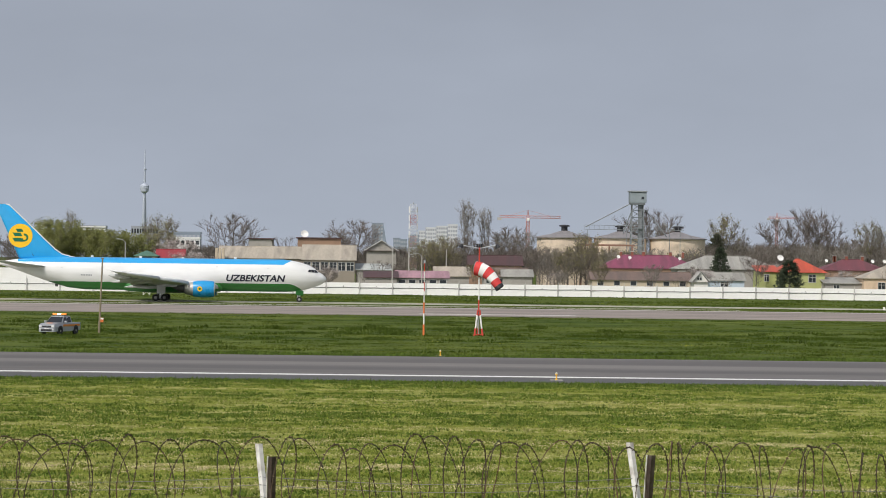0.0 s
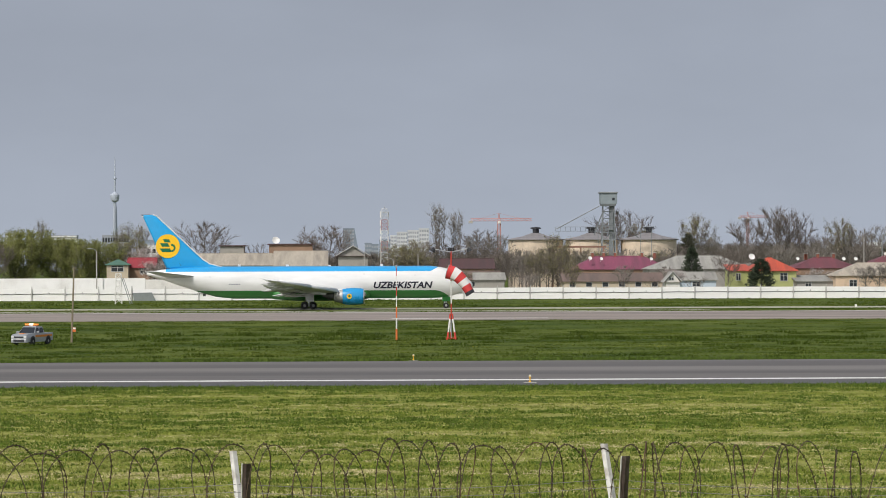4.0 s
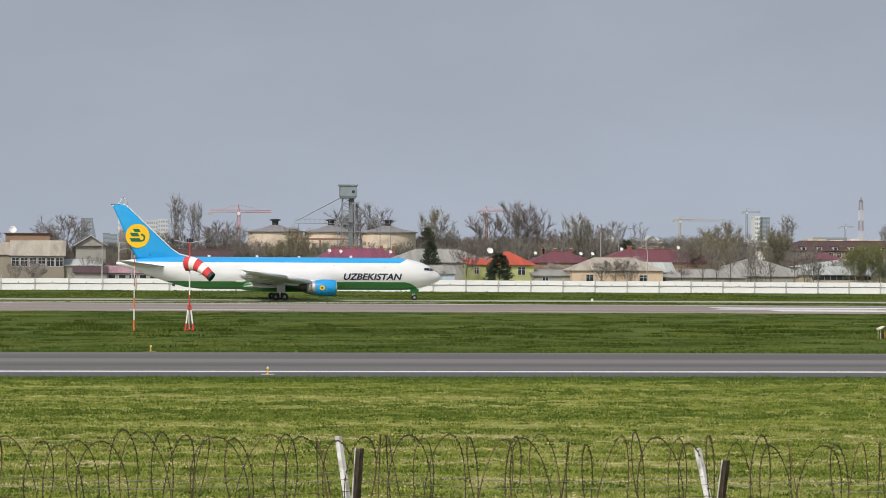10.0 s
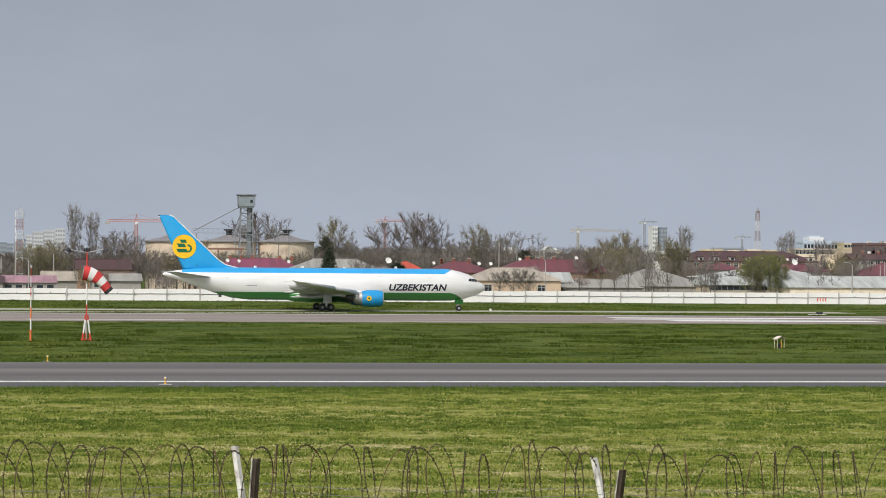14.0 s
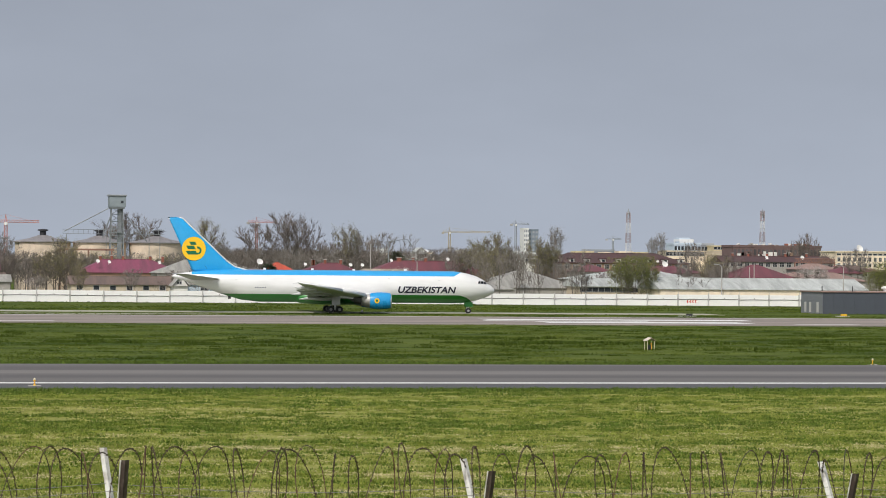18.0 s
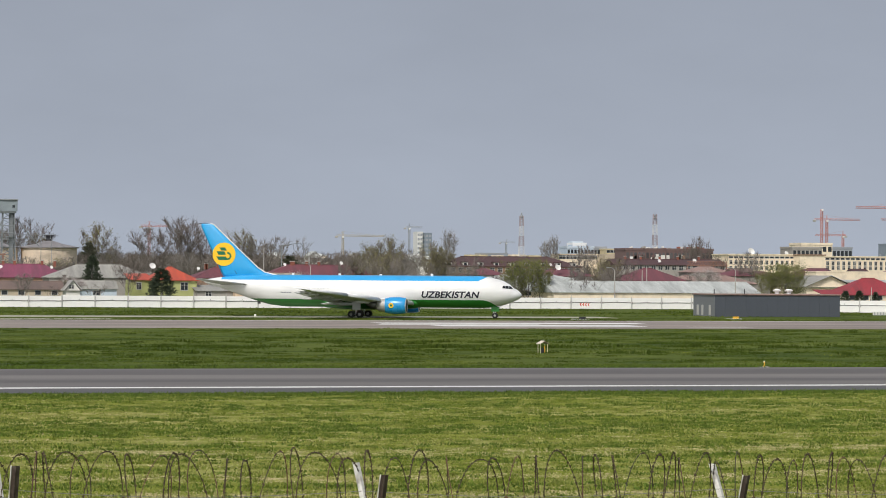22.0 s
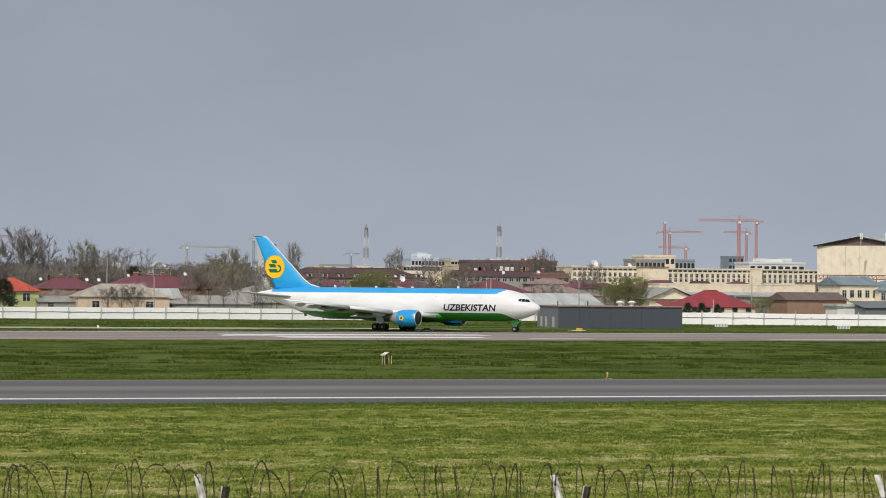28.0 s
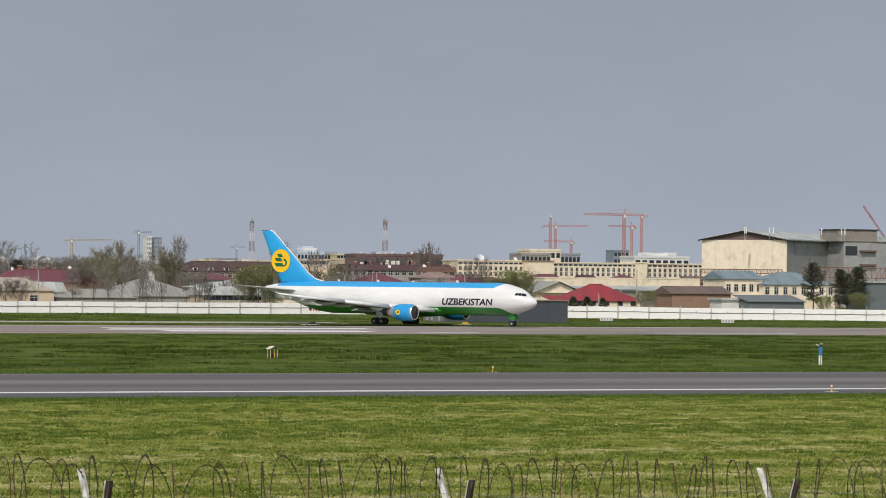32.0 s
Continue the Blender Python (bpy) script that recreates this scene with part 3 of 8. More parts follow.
for side in (-1, 1):
    bm = bmesh.new()
    loft(bm, surface([(side * y, a, b, z, t) for y, a, b, z, t in ((1.8, 9.6, -3.2, 2.45, 1.45), (8.0, 5.1, -3.6, 2.95, 0.95), (15.5, 0.1, -5.7, 3.85, 0.55), (22.9, -4.9, -7.4, 4.75, 0.28), (23.8, -6.2, -7.9, 4.9, 0.12))], lift=0.36))
    wing = part("wing", bm, WING_GREY, plane, "grey swept wing", smooth=True)
    for y, xa, xb, z in ((4.6, 1.2, -5.4, 2.4), (10.8, -0.9, -5.9, 3.2), (14.0, -2.4, -6.6, 3.6), (17.4, -3.9, -7.2, 4.0), (20.0, -5.2, -7.7, 4.3)):
        bm = bmesh.new()
        loft(bm, [ring(xa + (xb - xa) * t, side * y, z - 0.12 * math.sin(math.pi * t), 0.22 * s, 0.3 * s, 8) for t, s in ((0, 0.15), (0.2, 0.8), (0.5, 1), (0.8, 0.7), (1, 0.1))])
        part("flap_fairing", bm, FLAP_GREY, wing, smooth=True)
    for y0, y1, x0, x1, z0, z1 in ((2.9, 7.6, -2.9, -3.5, 2.68, 3.1), (9.0, 16.2, -3.9, -5.9, 3.3, 4.15)):
        bm = bmesh.new()
        rows = []
        for y, x, z in ((y0, x0, z0), (y1, x1, z1)):
            rows.append([(x + 0.4, side * y, z + 0.12), (x + 0.4, side * y, z), (x - 1.4, side * y, z - 0.28), (x - 1.4, side * y, z - 0.2)])
        loft(bm, rows)
        part("flap", bm, FLAP_GREY, wing)
        # Solid dark strip in place of the shaded gap ahead of the flap.
        slot = [[(x + 0.75, side * y, z + 0.1), (x + 0.75, side * y, z - 0.02), (x + 0.2, side * y, z - 0.14), (x + 0.2, side * y, z + 0.02)] for y, x, z in ((y0, x0, z0), (y1, x1, z1))]
        part("flap_slot", loft(bmesh.new(), slot), DARK_METAL, wing)
    edge = [(2.6, 9.0, 2.5, 0.95), (7.0, 5.85, 2.9, 0.9), (9.0, 4.45, 3.1, 0.84), (15.5, 0.1, 3.88, 0.7), (22.7, -4.75, 4.72, 0.45)]
    for (ya, xa, za, ca), (yb, xb, zb, cb) in zip(edge, edge[1:]):
        if (ya, yb) == (7.0, 9.0):
            continue
        rows = []
        for y, x, z, c in ((ya + 0.06, xa, za, ca), (yb - 0.06, xb, zb, cb)):
            rows.append([(x + u * c, side * y, z + v * c) for u, v in ((0.05, 0.42), (0.42, 0.2), (0.56, -0.12), (0.5, -0.38), (0.34, -0.42), (0.3, -0.1), (0.05, 0.3))])
        part("slat", loft(bmesh.new(), rows), SLAT_WHITE, wing, "pale drooped leading-edge slat", smooth=True)
    for yc in (4.4, 12.2):
        bm = bmesh.new()
        loft(bm, [ring(x, side * yc, z, w, h, 8) for x, z, w, h in ((-2.2 - 0.22 * (yc - 4.4), 2.60 + 0.11 * (yc - 4.4), 0.05, 0.05), (-3.2 - 0.22 * (yc - 4.4), 2.48 + 0.11 * (yc - 4.4), 0.22, 0.28), (-5.0 - 0.22 * (yc - 4.4), 2.30 + 0.11 * (yc - 4.4), 0.18, 0.2), (-6.0 - 0.22 * (yc - 4.4), 2.25 + 0.11 * (yc - 4.4), 0.04, 0.04))])
        part("flap_track", bm, FLAP_GREY, wing, smooth=True)
    # engine
    bm = bmesh.new()
    loft(bm, [ring(x, side * 7.95, 2.12, r, r * 1.02, 28) for x, r in ((9.0, 1.16), (8.9, 1.24), (8.4, 1.33), (7.2, 1.38), (6.2, 1.33), (5.5, 1.2))], cap=False)
    eng = part("engine", bm, ENG_BLUE, plane, "blue engine nacelle with metal exhaust", smooth=True)
    bm = bmesh.new()
    loft(bm, [ring(x, side * 7.95, 2.12, r, r, 28) for x, r in ((8.86, 1.25), (9.02, 1.21), (9.08, 1.14), (9.0, 1.08))], cap=False)
    part("intake_lip", bm, LIP, eng, smooth=True)
    bm = bmesh.new()
    loft(bm, [ring(x, side * 7.95, 2.12, r, r, 24) for x, r in ((9.0, 1.075), (8.3, 1.05), (7.7, 1.04), (7.6, 0.3), (8.0, 0.05))])
    part("fan", bm, INLET, eng, smooth=True)
    bm = bmesh.new()
    loft(bm, [ring(x, side * 7.95, z, r, r, 24) for x, r, z in ((5.6, 1.17, 2.12), (5.4, 1.12, 2.13), (4.7, 1.0, 2.16), (4.15, 0.88, 2.18), (4.1, 0.7, 2.18))])
    part("exhaust", bm, METAL, eng, smooth=True)
    bm = bmesh.new()
    loft(bm, [ring(x, side * 7.95, z, r, r, 20) for x, r, z in ((4.3, 0.72, 2.18), (3.6, 0.62, 2.22), (2.9, 0.5, 2.25), (2.85, 0.34, 2.25), (2.2, 0.1, 2.26))])
    part("core_nozzle", bm, DARK_METAL, eng, "dark core nozzle", smooth=True)
    bm = bmesh.new()
    rows = []
    for x, zt, zb in ((7.6, 3.35, 3.2), (6.0, 3.45, 2.9), (3.5, 3.3, 2.3), (0.5, 3.0, 2.6)):
        rows.append([(x, side * 7.95 + w, z) for w, z in ((-0.22, zb), (0.22, zb), (0.18, zt), (-0.18, zt))])
    loft(bm, rows)
    part("pylon", bm, WING_GREY, eng)
    bm = bmesh.new()
    bmesh.ops.create_circle(bm, cap_ends=True, radius=0.42, segments=20, matrix=pose(6.6, side * 9.345, 2.15, 90, 0, 0))
    part("roundel", bm, LOGO_YELLOW, eng, "yellow roundel")
    bm = bmesh.new()
    bmesh.ops.create_circle(bm, cap_ends=True, radius=0.2, segments=12, matrix=pose(6.6, side * 9.352, 2.15, 90, 0, 0))
    part("roundel_mark", bm, LOGO_GREEN, eng)
    # tailplane
    bm = bmesh.new()
    loft(bm, surface([(side * y, a, b, z, t) for y, a, b, z, t in ((1.0, -18.2, -23.9, 5.35, 0.55), (5.0, -21.4, -25.2, 5.8, 0.34), (9.3, -24.9, -26.8, 6.3, 0.15))], 10))
    part("tailplane", bm, TAIL_GREY, plane, "grey tailplane", smooth=True)

# fin, with its rudder
FIN = [(-13.2, -23.6, 6.75, 0.4), (-14.9, -23.75, 7.08, 0.5), (-16.5, -23.95, 7.5, 0.66), (-17.7, -24.3, 8.3, 0.72), (-25.3, -27.55, 15.5, 0.34), (-25.9, -27.6, 15.68, 0.2)]


def fin_rows(u0, u1):
    rows = []
    for le, te, z, th in FIN:
        pts = []
        for i in range(12):
            a = 2 * math.pi * i / 12
            u = u0 + (u1 - u0) * (0.5 + 0.5 * math.cos(a))
            pts.append((te + (le - te) * u, th * 0.5 * math.sin(a), z))
        rows.append(pts)
    return rows


bm = bmesh.new()
loft(bm, fin_rows(0.0, 1.0))
fin = part("fin", bm, FIN_BLUE, plane, "blue tail fin", smooth=True)
bm = bmesh.new()
le = [Vector((r[0] + 0.05, 0, r[2] + 0.03)) for r in FIN]
for a, b in zip(le, le[1:]):
    bar(bm, a, b, 0.1, 8)
part("leading_edge", bm, WHITE, fin, "pale metal leading edge")
for u, za, zb in ((0.36, 7.2, 15.3),):
    gap = []
    for z in (za, zb):
        k = (z - 8.3) / 7.2
        gap.append(Vector((-24.3 - 3.25 * k + u * (6.6 - 4.35 * k), -0.3 + 0.17 * max(0, k), z)))
    part("rudder_gap", bar(bmesh.new(), gap[0], gap[1], 0.03, 4), INLET, fin)
part("tip_cap", box(bmesh.new(), -27.75, -26.3, -0.07, 0.07, 15.6, 15.75, 0.02), BLACK, fin, "black and white tip")
part("tip_band", box(bmesh.new(), -27.7, -26.5, -0.09, 0.09, 15.4, 15.52, 0.02), WHITE, fin)
CX, CZ, SY = -23.38, 10.5, -0.36
bm = bmesh.new()
bmesh.ops.create_circle(bm, cap_ends=True, radius=1.98, segments=48, matrix=pose(CX, SY, CZ, 90, 0, 0))
part("roundel", bm, LOGO_YELLOW, fin, "yellow disc on the tail")
bm = bmesh.new()
for pts in (((-0.8, 1.15), (0.2, 1.15), (0.5, 0.62), (-0.5, 0.62)), ((-1.3, 0.5), (0.0, 0.5), (0.35, -0.1), (-0.95, -0.1)), ((-1.35, -0.38), (0.35, -0.38), (0.62, -0.98), (-0.95, -0.98))):
    bm.faces.new([bm.verts.new((CX + u, SY - 0.012, CZ + v)) for u, v in pts])
hook = [(0.62, -0.3, -110 + 26 * k, 0.68, 0.42 - 0.012 * k) for k in range(9)]
for (cu, cv, a, ro, ri), (_, _, b, so, si) in zip(hook, hook[1:]):
    quad = [(cu + r * math.cos(radians(g)), cv + r * math.sin(radians(g))) for r, g in ((ro, a), (so, b), (si, b), (ri, a))]
    bm.faces.new([bm.verts.new((CX + u, SY - 0.014, CZ + v)) for u, v in quad])
bmesh.ops.triangulate(bm, faces=bm.faces[:])
part("mark", bm, LOGO_GREEN, fin, "dark green mark on the disc")

# cockpit windows, doors, aerials
for quad in (((24.25, 5.06), (24.74, 5.02), (24.74, 5.46), (24.4, 5.44)), ((24.8, 5.01), (25.26, 4.97), (25.22, 5.42), (24.8, 5.46)), ((25.32, 4.96), (25.95, 4.96), (25.64, 5.34), (25.28, 5.42))):
    for side in (-1, 1):
        bm = bmesh.new()
        c = [Vector(p) for p in quad]
        vs = []
        for i in range(6):
            row = []
            for j in range(6):
                p = c[0].lerp(c[1], i / 5).lerp(c[3].lerp(c[2], i / 5), j / 5)
                row.append(bm.verts.new((p.x + 0.03, side * (hull_half(p.x, p.y) + 0.035), p.y + 0.02)))
            vs.append(row)
        for i in range(5):
            for j in range(5):
                bm.faces.new((vs[i][j], vs[i + 1][j], vs[i + 1][j + 1], vs[i][j + 1]))
        part("cockpit_window", bm, COCKPIT, plane, "dark cockpit window")
for x, h in ((12.2, 0.32), (-3.5, 0.28), (-11.5, 0.3), (3.5, 0.2)):
    part("aerial", box(bmesh.new(), x - 0.25, x + 0.2, -0.04, 0.04, 7.0, 7.1 + h, 0.02, None), WHITE, plane)
part("tail_skid", box(bmesh.new(), -17.6, -17.1, -0.1, 0.1, 2.15, 2.6, 0.04), DARK_METAL, plane)
for x0, x1, z0, z1 in ((-13.2, -11.3, 4.05, 4.22), (-6.9, -5.6, 4.75, 4.85), (-5.2, -4.9, 4.75, 4.85)):
    nb = 7 if x1 - x0 > 1.5 else 3
    for i in range(nb):
        a = x0 + (x1 - x0) * i / nb
        yy = -hull_half(a, (z0 + z1) / 2) - 0.012
        part("bar", box(bmesh.new(), a, a + (x1 - x0) / nb * 0.7, yy - 0.004, yy + 0.004, z0, z1), DOORGREY if nb == 3 else MARK_GREY, plane)
for x, z in ((-16.5, 5.3), (17.5, 5.5), (9.0, 5.7)):
    yy = -hull_half(x, z) - 0.012
    part("placard", box(bmesh.new(), x, x + 0.35, yy - 0.004, yy + 0.004, z, z + 0.12), DOORGREY, plane)


def lettering(word, x0, x1, z0, z1):
    cu = bpy.data.curves.new("letters", "FONT")
    cu.body, cu.size, cu.shear, cu.offset, cu.resolution_u = word, 1.0, 0.22, 0.03, 4
    tmp = new("letters", cu)
    me = bpy.data.meshes.new_from_object(tmp.evaluated_get(bpy.context.evaluated_depsgraph_get()))
    bpy.data.objects.remove(tmp)
    bm = bmesh.new()
    bm.from_mesh(me)
    bpy.data.meshes.remove(me)
    bmesh.ops.triangulate(bm, faces=bm.faces[:])
    bmesh.ops.subdivide_edges(bm, edges=[e for e in bm.edges if e.calc_length() > 0.25], cuts=3, use_grid_fill=True)
    us, vs = [v.co.x for v in bm.verts], [v.co.y for v in bm.verts]
    for v in bm.verts:
        x = x0 + (x1 - x0) * (v.co.x - min(us)) / (max(us) - min(us))
        z = z0 + (z1 - z0) * (v.co.y - min(vs)) / (max(vs) - min(vs))
        v.co = (x, -hull_half(x, z) - 0.03, z)
    return part("lettering", bm, NAVY, plane, "dark navy slanted letters")


lettering("UZBEKISTAN", 10.75, 20.55, 3.38, 4.5)

# landing gear
WHEELS = []


def wheel_pair(parent, x, y, z, r, w, gap):
    for s in (-1, 1):
        bm = bmesh.new()
        lathe(bm, [(r * 0.5, -w * 0.42), (r * 0.62, -w / 2), (r * 0.9, -w / 2), (r, -w * 0.3), (r, w * 0.3), (r * 0.9, w / 2), (r * 0.62, w / 2), (r * 0.5, w * 0.42)], 24, "y")
        wh = part("wheel", bm, TYRE, parent, "black tyre with grey hub", smooth=False)
        wh.matrix_basis = pose(x, y + s * gap / 2, z)
        bm = bmesh.new()
        lathe(bm, [(r * 0.08, -w * 0.5), (r * 0.4, -w * 0.46), (r * 0.5, -w * 0.34), (r * 0.5, w * 0.34), (r * 0.4, w * 0.46), (r * 0.08, w * 0.5)], 12, "y")
        for k in range(5):
            a = 2 * math.pi * k / 5
            bar(bm, (r * 0.34 * math.cos(a), -w * 0.58, r * 0.34 * math.sin(a)), (r * 0.34 * math.cos(a), w * 0.58, r * 0.34 * math.sin(a)), 0.04, 5)
        part("hub", bm, HUB_GREY, wh)
        WHEELS.append((wh, x, y + s * gap / 2, z, r))


for side in (-1, 1):
    gear = part("main_gear", bar(bar(bmesh.new(), (0, side * 4.65, 0.57), (0.1, side * 4.65, 2.7), 0.17, 10), (0.1, side * 4.6, 1.6), (-0.3, side * 2.6, 2.6), 0.09), WING_GREY, plane, "grey main landing gear with four wheels")
    part("bogie_beam", bar(bmesh.new(), (-0.75, side * 4.65, 0.57), (0.75, side * 4.65, 0.57), 0.13, 8), WING_GREY, gear)
    part("gear_door", box(bmesh.new(), -0.55, 0.85, side * 5.05 - 0.03, side * 5.05 + 0.03, 1.25, 2.75, 0.03), DOORGREY, gear)
    for x in (-0.72, 0.72):
        wheel_pair(gear, x, side * 4.65, 0.585, 0.585, 0.42, 1.14)
gear = part("nose_gear", bar(bar(bmesh.new(), (22.9, 0, 0.46), (23.1, 0, 2.1), 0.1, 8), (22.9, 0, 1.1), (24.0, 0, 2.1), 0.06), WING_GREY, plane, "grey nose landing gear with two wheels")
part("gear_door", box(bmesh.new(), 22.3, 23.6, -0.62, -0.56, 1.15, 1.95, 0.03), GREEN_PAINT, gear)
part("gear_door", box(bmesh.new(), 22.3, 23.6, 0.56, 0.62, 1.15, 1.95, 0.03), GREEN_PAINT, gear)
part("torque_link", box(bmesh.new(), 22.55, 22.8, -0.08, 0.08, 0.6, 1.2, 0.03), DOORGREY, gear)
wheel_pair(gear, 22.9, 0, 0.47, 0.47, 0.3, 0.7)

# ---------------------------------------------------------------- materials of the town
def rib(name, color, **k):
    return mat(name, color, k.pop("rough", 0.6), vary=k.pop("vary", 0.26), scale=0.5, fine=3, stretch=(2.6, 0.5, 0.5), second=tuple(c * 0.68 + 0.012 for c in color), mix_scale=0.22, mix_lo=0.42, mix_hi=0.66, **k)


MAROON = rib("maroon_metal_roof", (0.165, 0.052, 0.065))
DARK_MAROON = rib("dark_maroon_roof", (0.085, 0.042, 0.042))
MAGENTA = rib("magenta_metal_roof", (0.23, 0.06, 0.105))
PINK = rib("pink_metal_roof", (0.42, 0.24, 0.28))
RED_ROOF = rib("red_metal_roof", (0.5, 0.085, 0.045))
CRIMSON = rib("crimson_metal_roof", (0.3, 0.035, 0.045))
BROWN_ROOF = rib("brown_slate_roof", (0.17, 0.12, 0.1))
TAN_ROOF = rib("tan_slate_roof", (0.42, 0.37, 0.3))
GREY_ROOF = rib("grey_slate_roof", (0.33, 0.32, 0.29))
PALE_ROOF = rib("pale_metal_roof", (0.48, 0.5, 0.48))
GREEN_ROOF = rib("green_metal_roof", (0.08, 0.18, 0.13))
BLUE_ROOF = rib("blue_grey_roof", (0.2, 0.26, 0.29))
BROWNPINK = rib("faded_brick_roof", (0.3, 0.2, 0.17))


def plaster(name, color, **k):
    return mat(name, color, 0.88, vary=0.12, scale=0.5, fine=5, second=tuple(c * 0.72 for c in color), mix_scale=0.35, mix_lo=0.52, mix_hi=0.75, **k)


P_BEIGE = plaster("beige_plaster", (0.52, 0.44, 0.33))
P_PEACH = plaster("peach_plaster", (0.66, 0.5, 0.36))
P_YGREEN = plaster("yellow_green_plaster", (0.43, 0.45, 0.19))
# Beige plaster darkened to grey-brown for the shade on these walls.
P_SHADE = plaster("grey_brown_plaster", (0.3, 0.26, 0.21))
P_WHITE = plaster("white_plaster", (0.7, 0.68, 0.64))
P_BLUE = plaster("pale_blue_plaster", (0.5, 0.58, 0.66))
P_GREY = plaster("grey_plaster", (0.34, 0.32, 0.29))
P_CREAM = plaster("cream_plaster", (0.84, 0.72, 0.55))
P_YELLOW = plaster("yellow_plaster", (0.62, 0.53, 0.33))
P_BROWN = plaster("brown_brick", (0.3, 0.19, 0.13))
P_DARK = plaster("dark_brown_facade", (0.16, 0.105, 0.1))
P_SILO = plaster("silo_render", (0.68, 0.56, 0.44))
# Hangar front is paled for sunlight; the grey on its side stands for shade.
P_HANGAR = plaster("stained_concrete_panels", (0.8, 0.69, 0.55))
P_HGREY = plaster("grey_concrete_panels", (0.33, 0.33, 0.33))
SHED_DARK = mat("dark_grey_sheet", (0.066, 0.075, 0.092), 0.55, vary=0.06, scale=0.4, fine=6, stretch=(4, 1, 0.4))
SHED_LIGHT = mat("grey_sheet", (0.17, 0.18, 0.195), 0.55, vary=0.06, scale=0.4, fine=6, stretch=(1, 4, 0.4))
GLASS = mat("window_glass", (0.03, 0.035, 0.04), 0.12, vary=0.1)
# White frames greyed, since most sit in shade under eaves and trees.
FRAME_W = mat("white_window_frame", (0.45, 0.44, 0.42), 0.5)
# Crane red and yellow are dulled to stand for haze at that distance.
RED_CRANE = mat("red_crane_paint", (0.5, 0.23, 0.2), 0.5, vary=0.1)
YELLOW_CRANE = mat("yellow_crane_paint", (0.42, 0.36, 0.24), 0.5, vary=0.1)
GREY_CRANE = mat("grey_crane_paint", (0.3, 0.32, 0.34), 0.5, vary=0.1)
BLOCK_WHITE = mat("white_tower_block", (0.68, 0.68, 0.67), 0.8, vary=0.06, scale=0.1)
BLOCK_GREY = mat("grey_tower_block", (0.3, 0.32, 0.35), 0.5, vary=0.06, scale=0.1)
# White blocks and tower concrete are tinted towards the sky for haze.
BLOCK_HAZED = mat("pale_grey_tower_block", (0.55, 0.56, 0.58), 0.8, vary=0.06, scale=0.1)
HAZE_CONC = mat("blue_grey_concrete", (0.40, 0.44, 0.51), 0.8, vary=0.06, scale=0.1)
# Glass of the far blocks, lightened a little for haze too.
BLOCK_GLASS = mat("blue_grey_glass", (0.22, 0.26, 0.31), 0.25, vary=0.08, scale=0.1)
RUST = mat("rusty_steel", (0.26, 0.14, 0.1), 0.8, vary=0.2, scale=2)
GREYSTEEL = mat("grey_painted_steel", (0.24, 0.26, 0.27), 0.6, vary=0.15, scale=1.5)
DARKBOX = mat("green_grey_cladding", (0.15, 0.17, 0.175), 0.6, vary=0.12, scale=0.6)
POLE_C = mat("concrete_pole", (0.4, 0.38, 0.35), 0.9, vary=0.1)
BRICKRED = mat("red_brick", (0.28, 0.1, 0.07), 0.9, vary=0.15, scale=2)
DISH = mat("white_dish", (0.72, 0.71, 0.69), 0.5, vary=0.04)

# ---------------------------------------------------------------- building kit
PROTO = {}


def window(parent, x, y, z, w, h, bars=True):
    """Window on a wall that faces the airfield: frame and a recessed dark pane."""
    key = (round(w, 1), round(h, 1), bars)
    if key not in PROTO:
        t = 0.12
        rect = [(-1, -1), (1, -1), (1, 1), (-1, 1)]

        def edge(e, yy):
            return [(sx * (w / 2 + e), yy, sz * (h / 2 + e)) for sx, sz in rect]

        bm = loft(bmesh.new(), [edge(t, 0.02), edge(t, -0.06), edge(0, -0.06), edge(0, 0.02)], cap=False)
        f = part("window", bm, FRAME_W, parent)
        kids = [part("pane", box(bmesh.new(), -w / 2, w / 2, -0.03, 0.0, -h / 2, h / 2), GLASS, f)]
        if bars:
            kids.append(part("mullion", box(bmesh.new(), -0.05, 0.05, -0.05, 0.01, -h / 2, h / 2), FRAME_W, f))
            kids.append(part("transom", box(bmesh.new(), -w / 2, w / 2, -0.055, 0.012, h * 0.15, h * 0.15 + 0.08), FRAME_W, f))
        PROTO[key] = (f, kids)
        f.matrix_basis = pose(x, y - 0.01, z)
        return f
    f0, p0 = PROTO[key]
    f = share("window", f0, parent, pose(x, y - 0.01, z))
    for o in p0:
        share(o.name.split(".")[0], o, f)
    return f


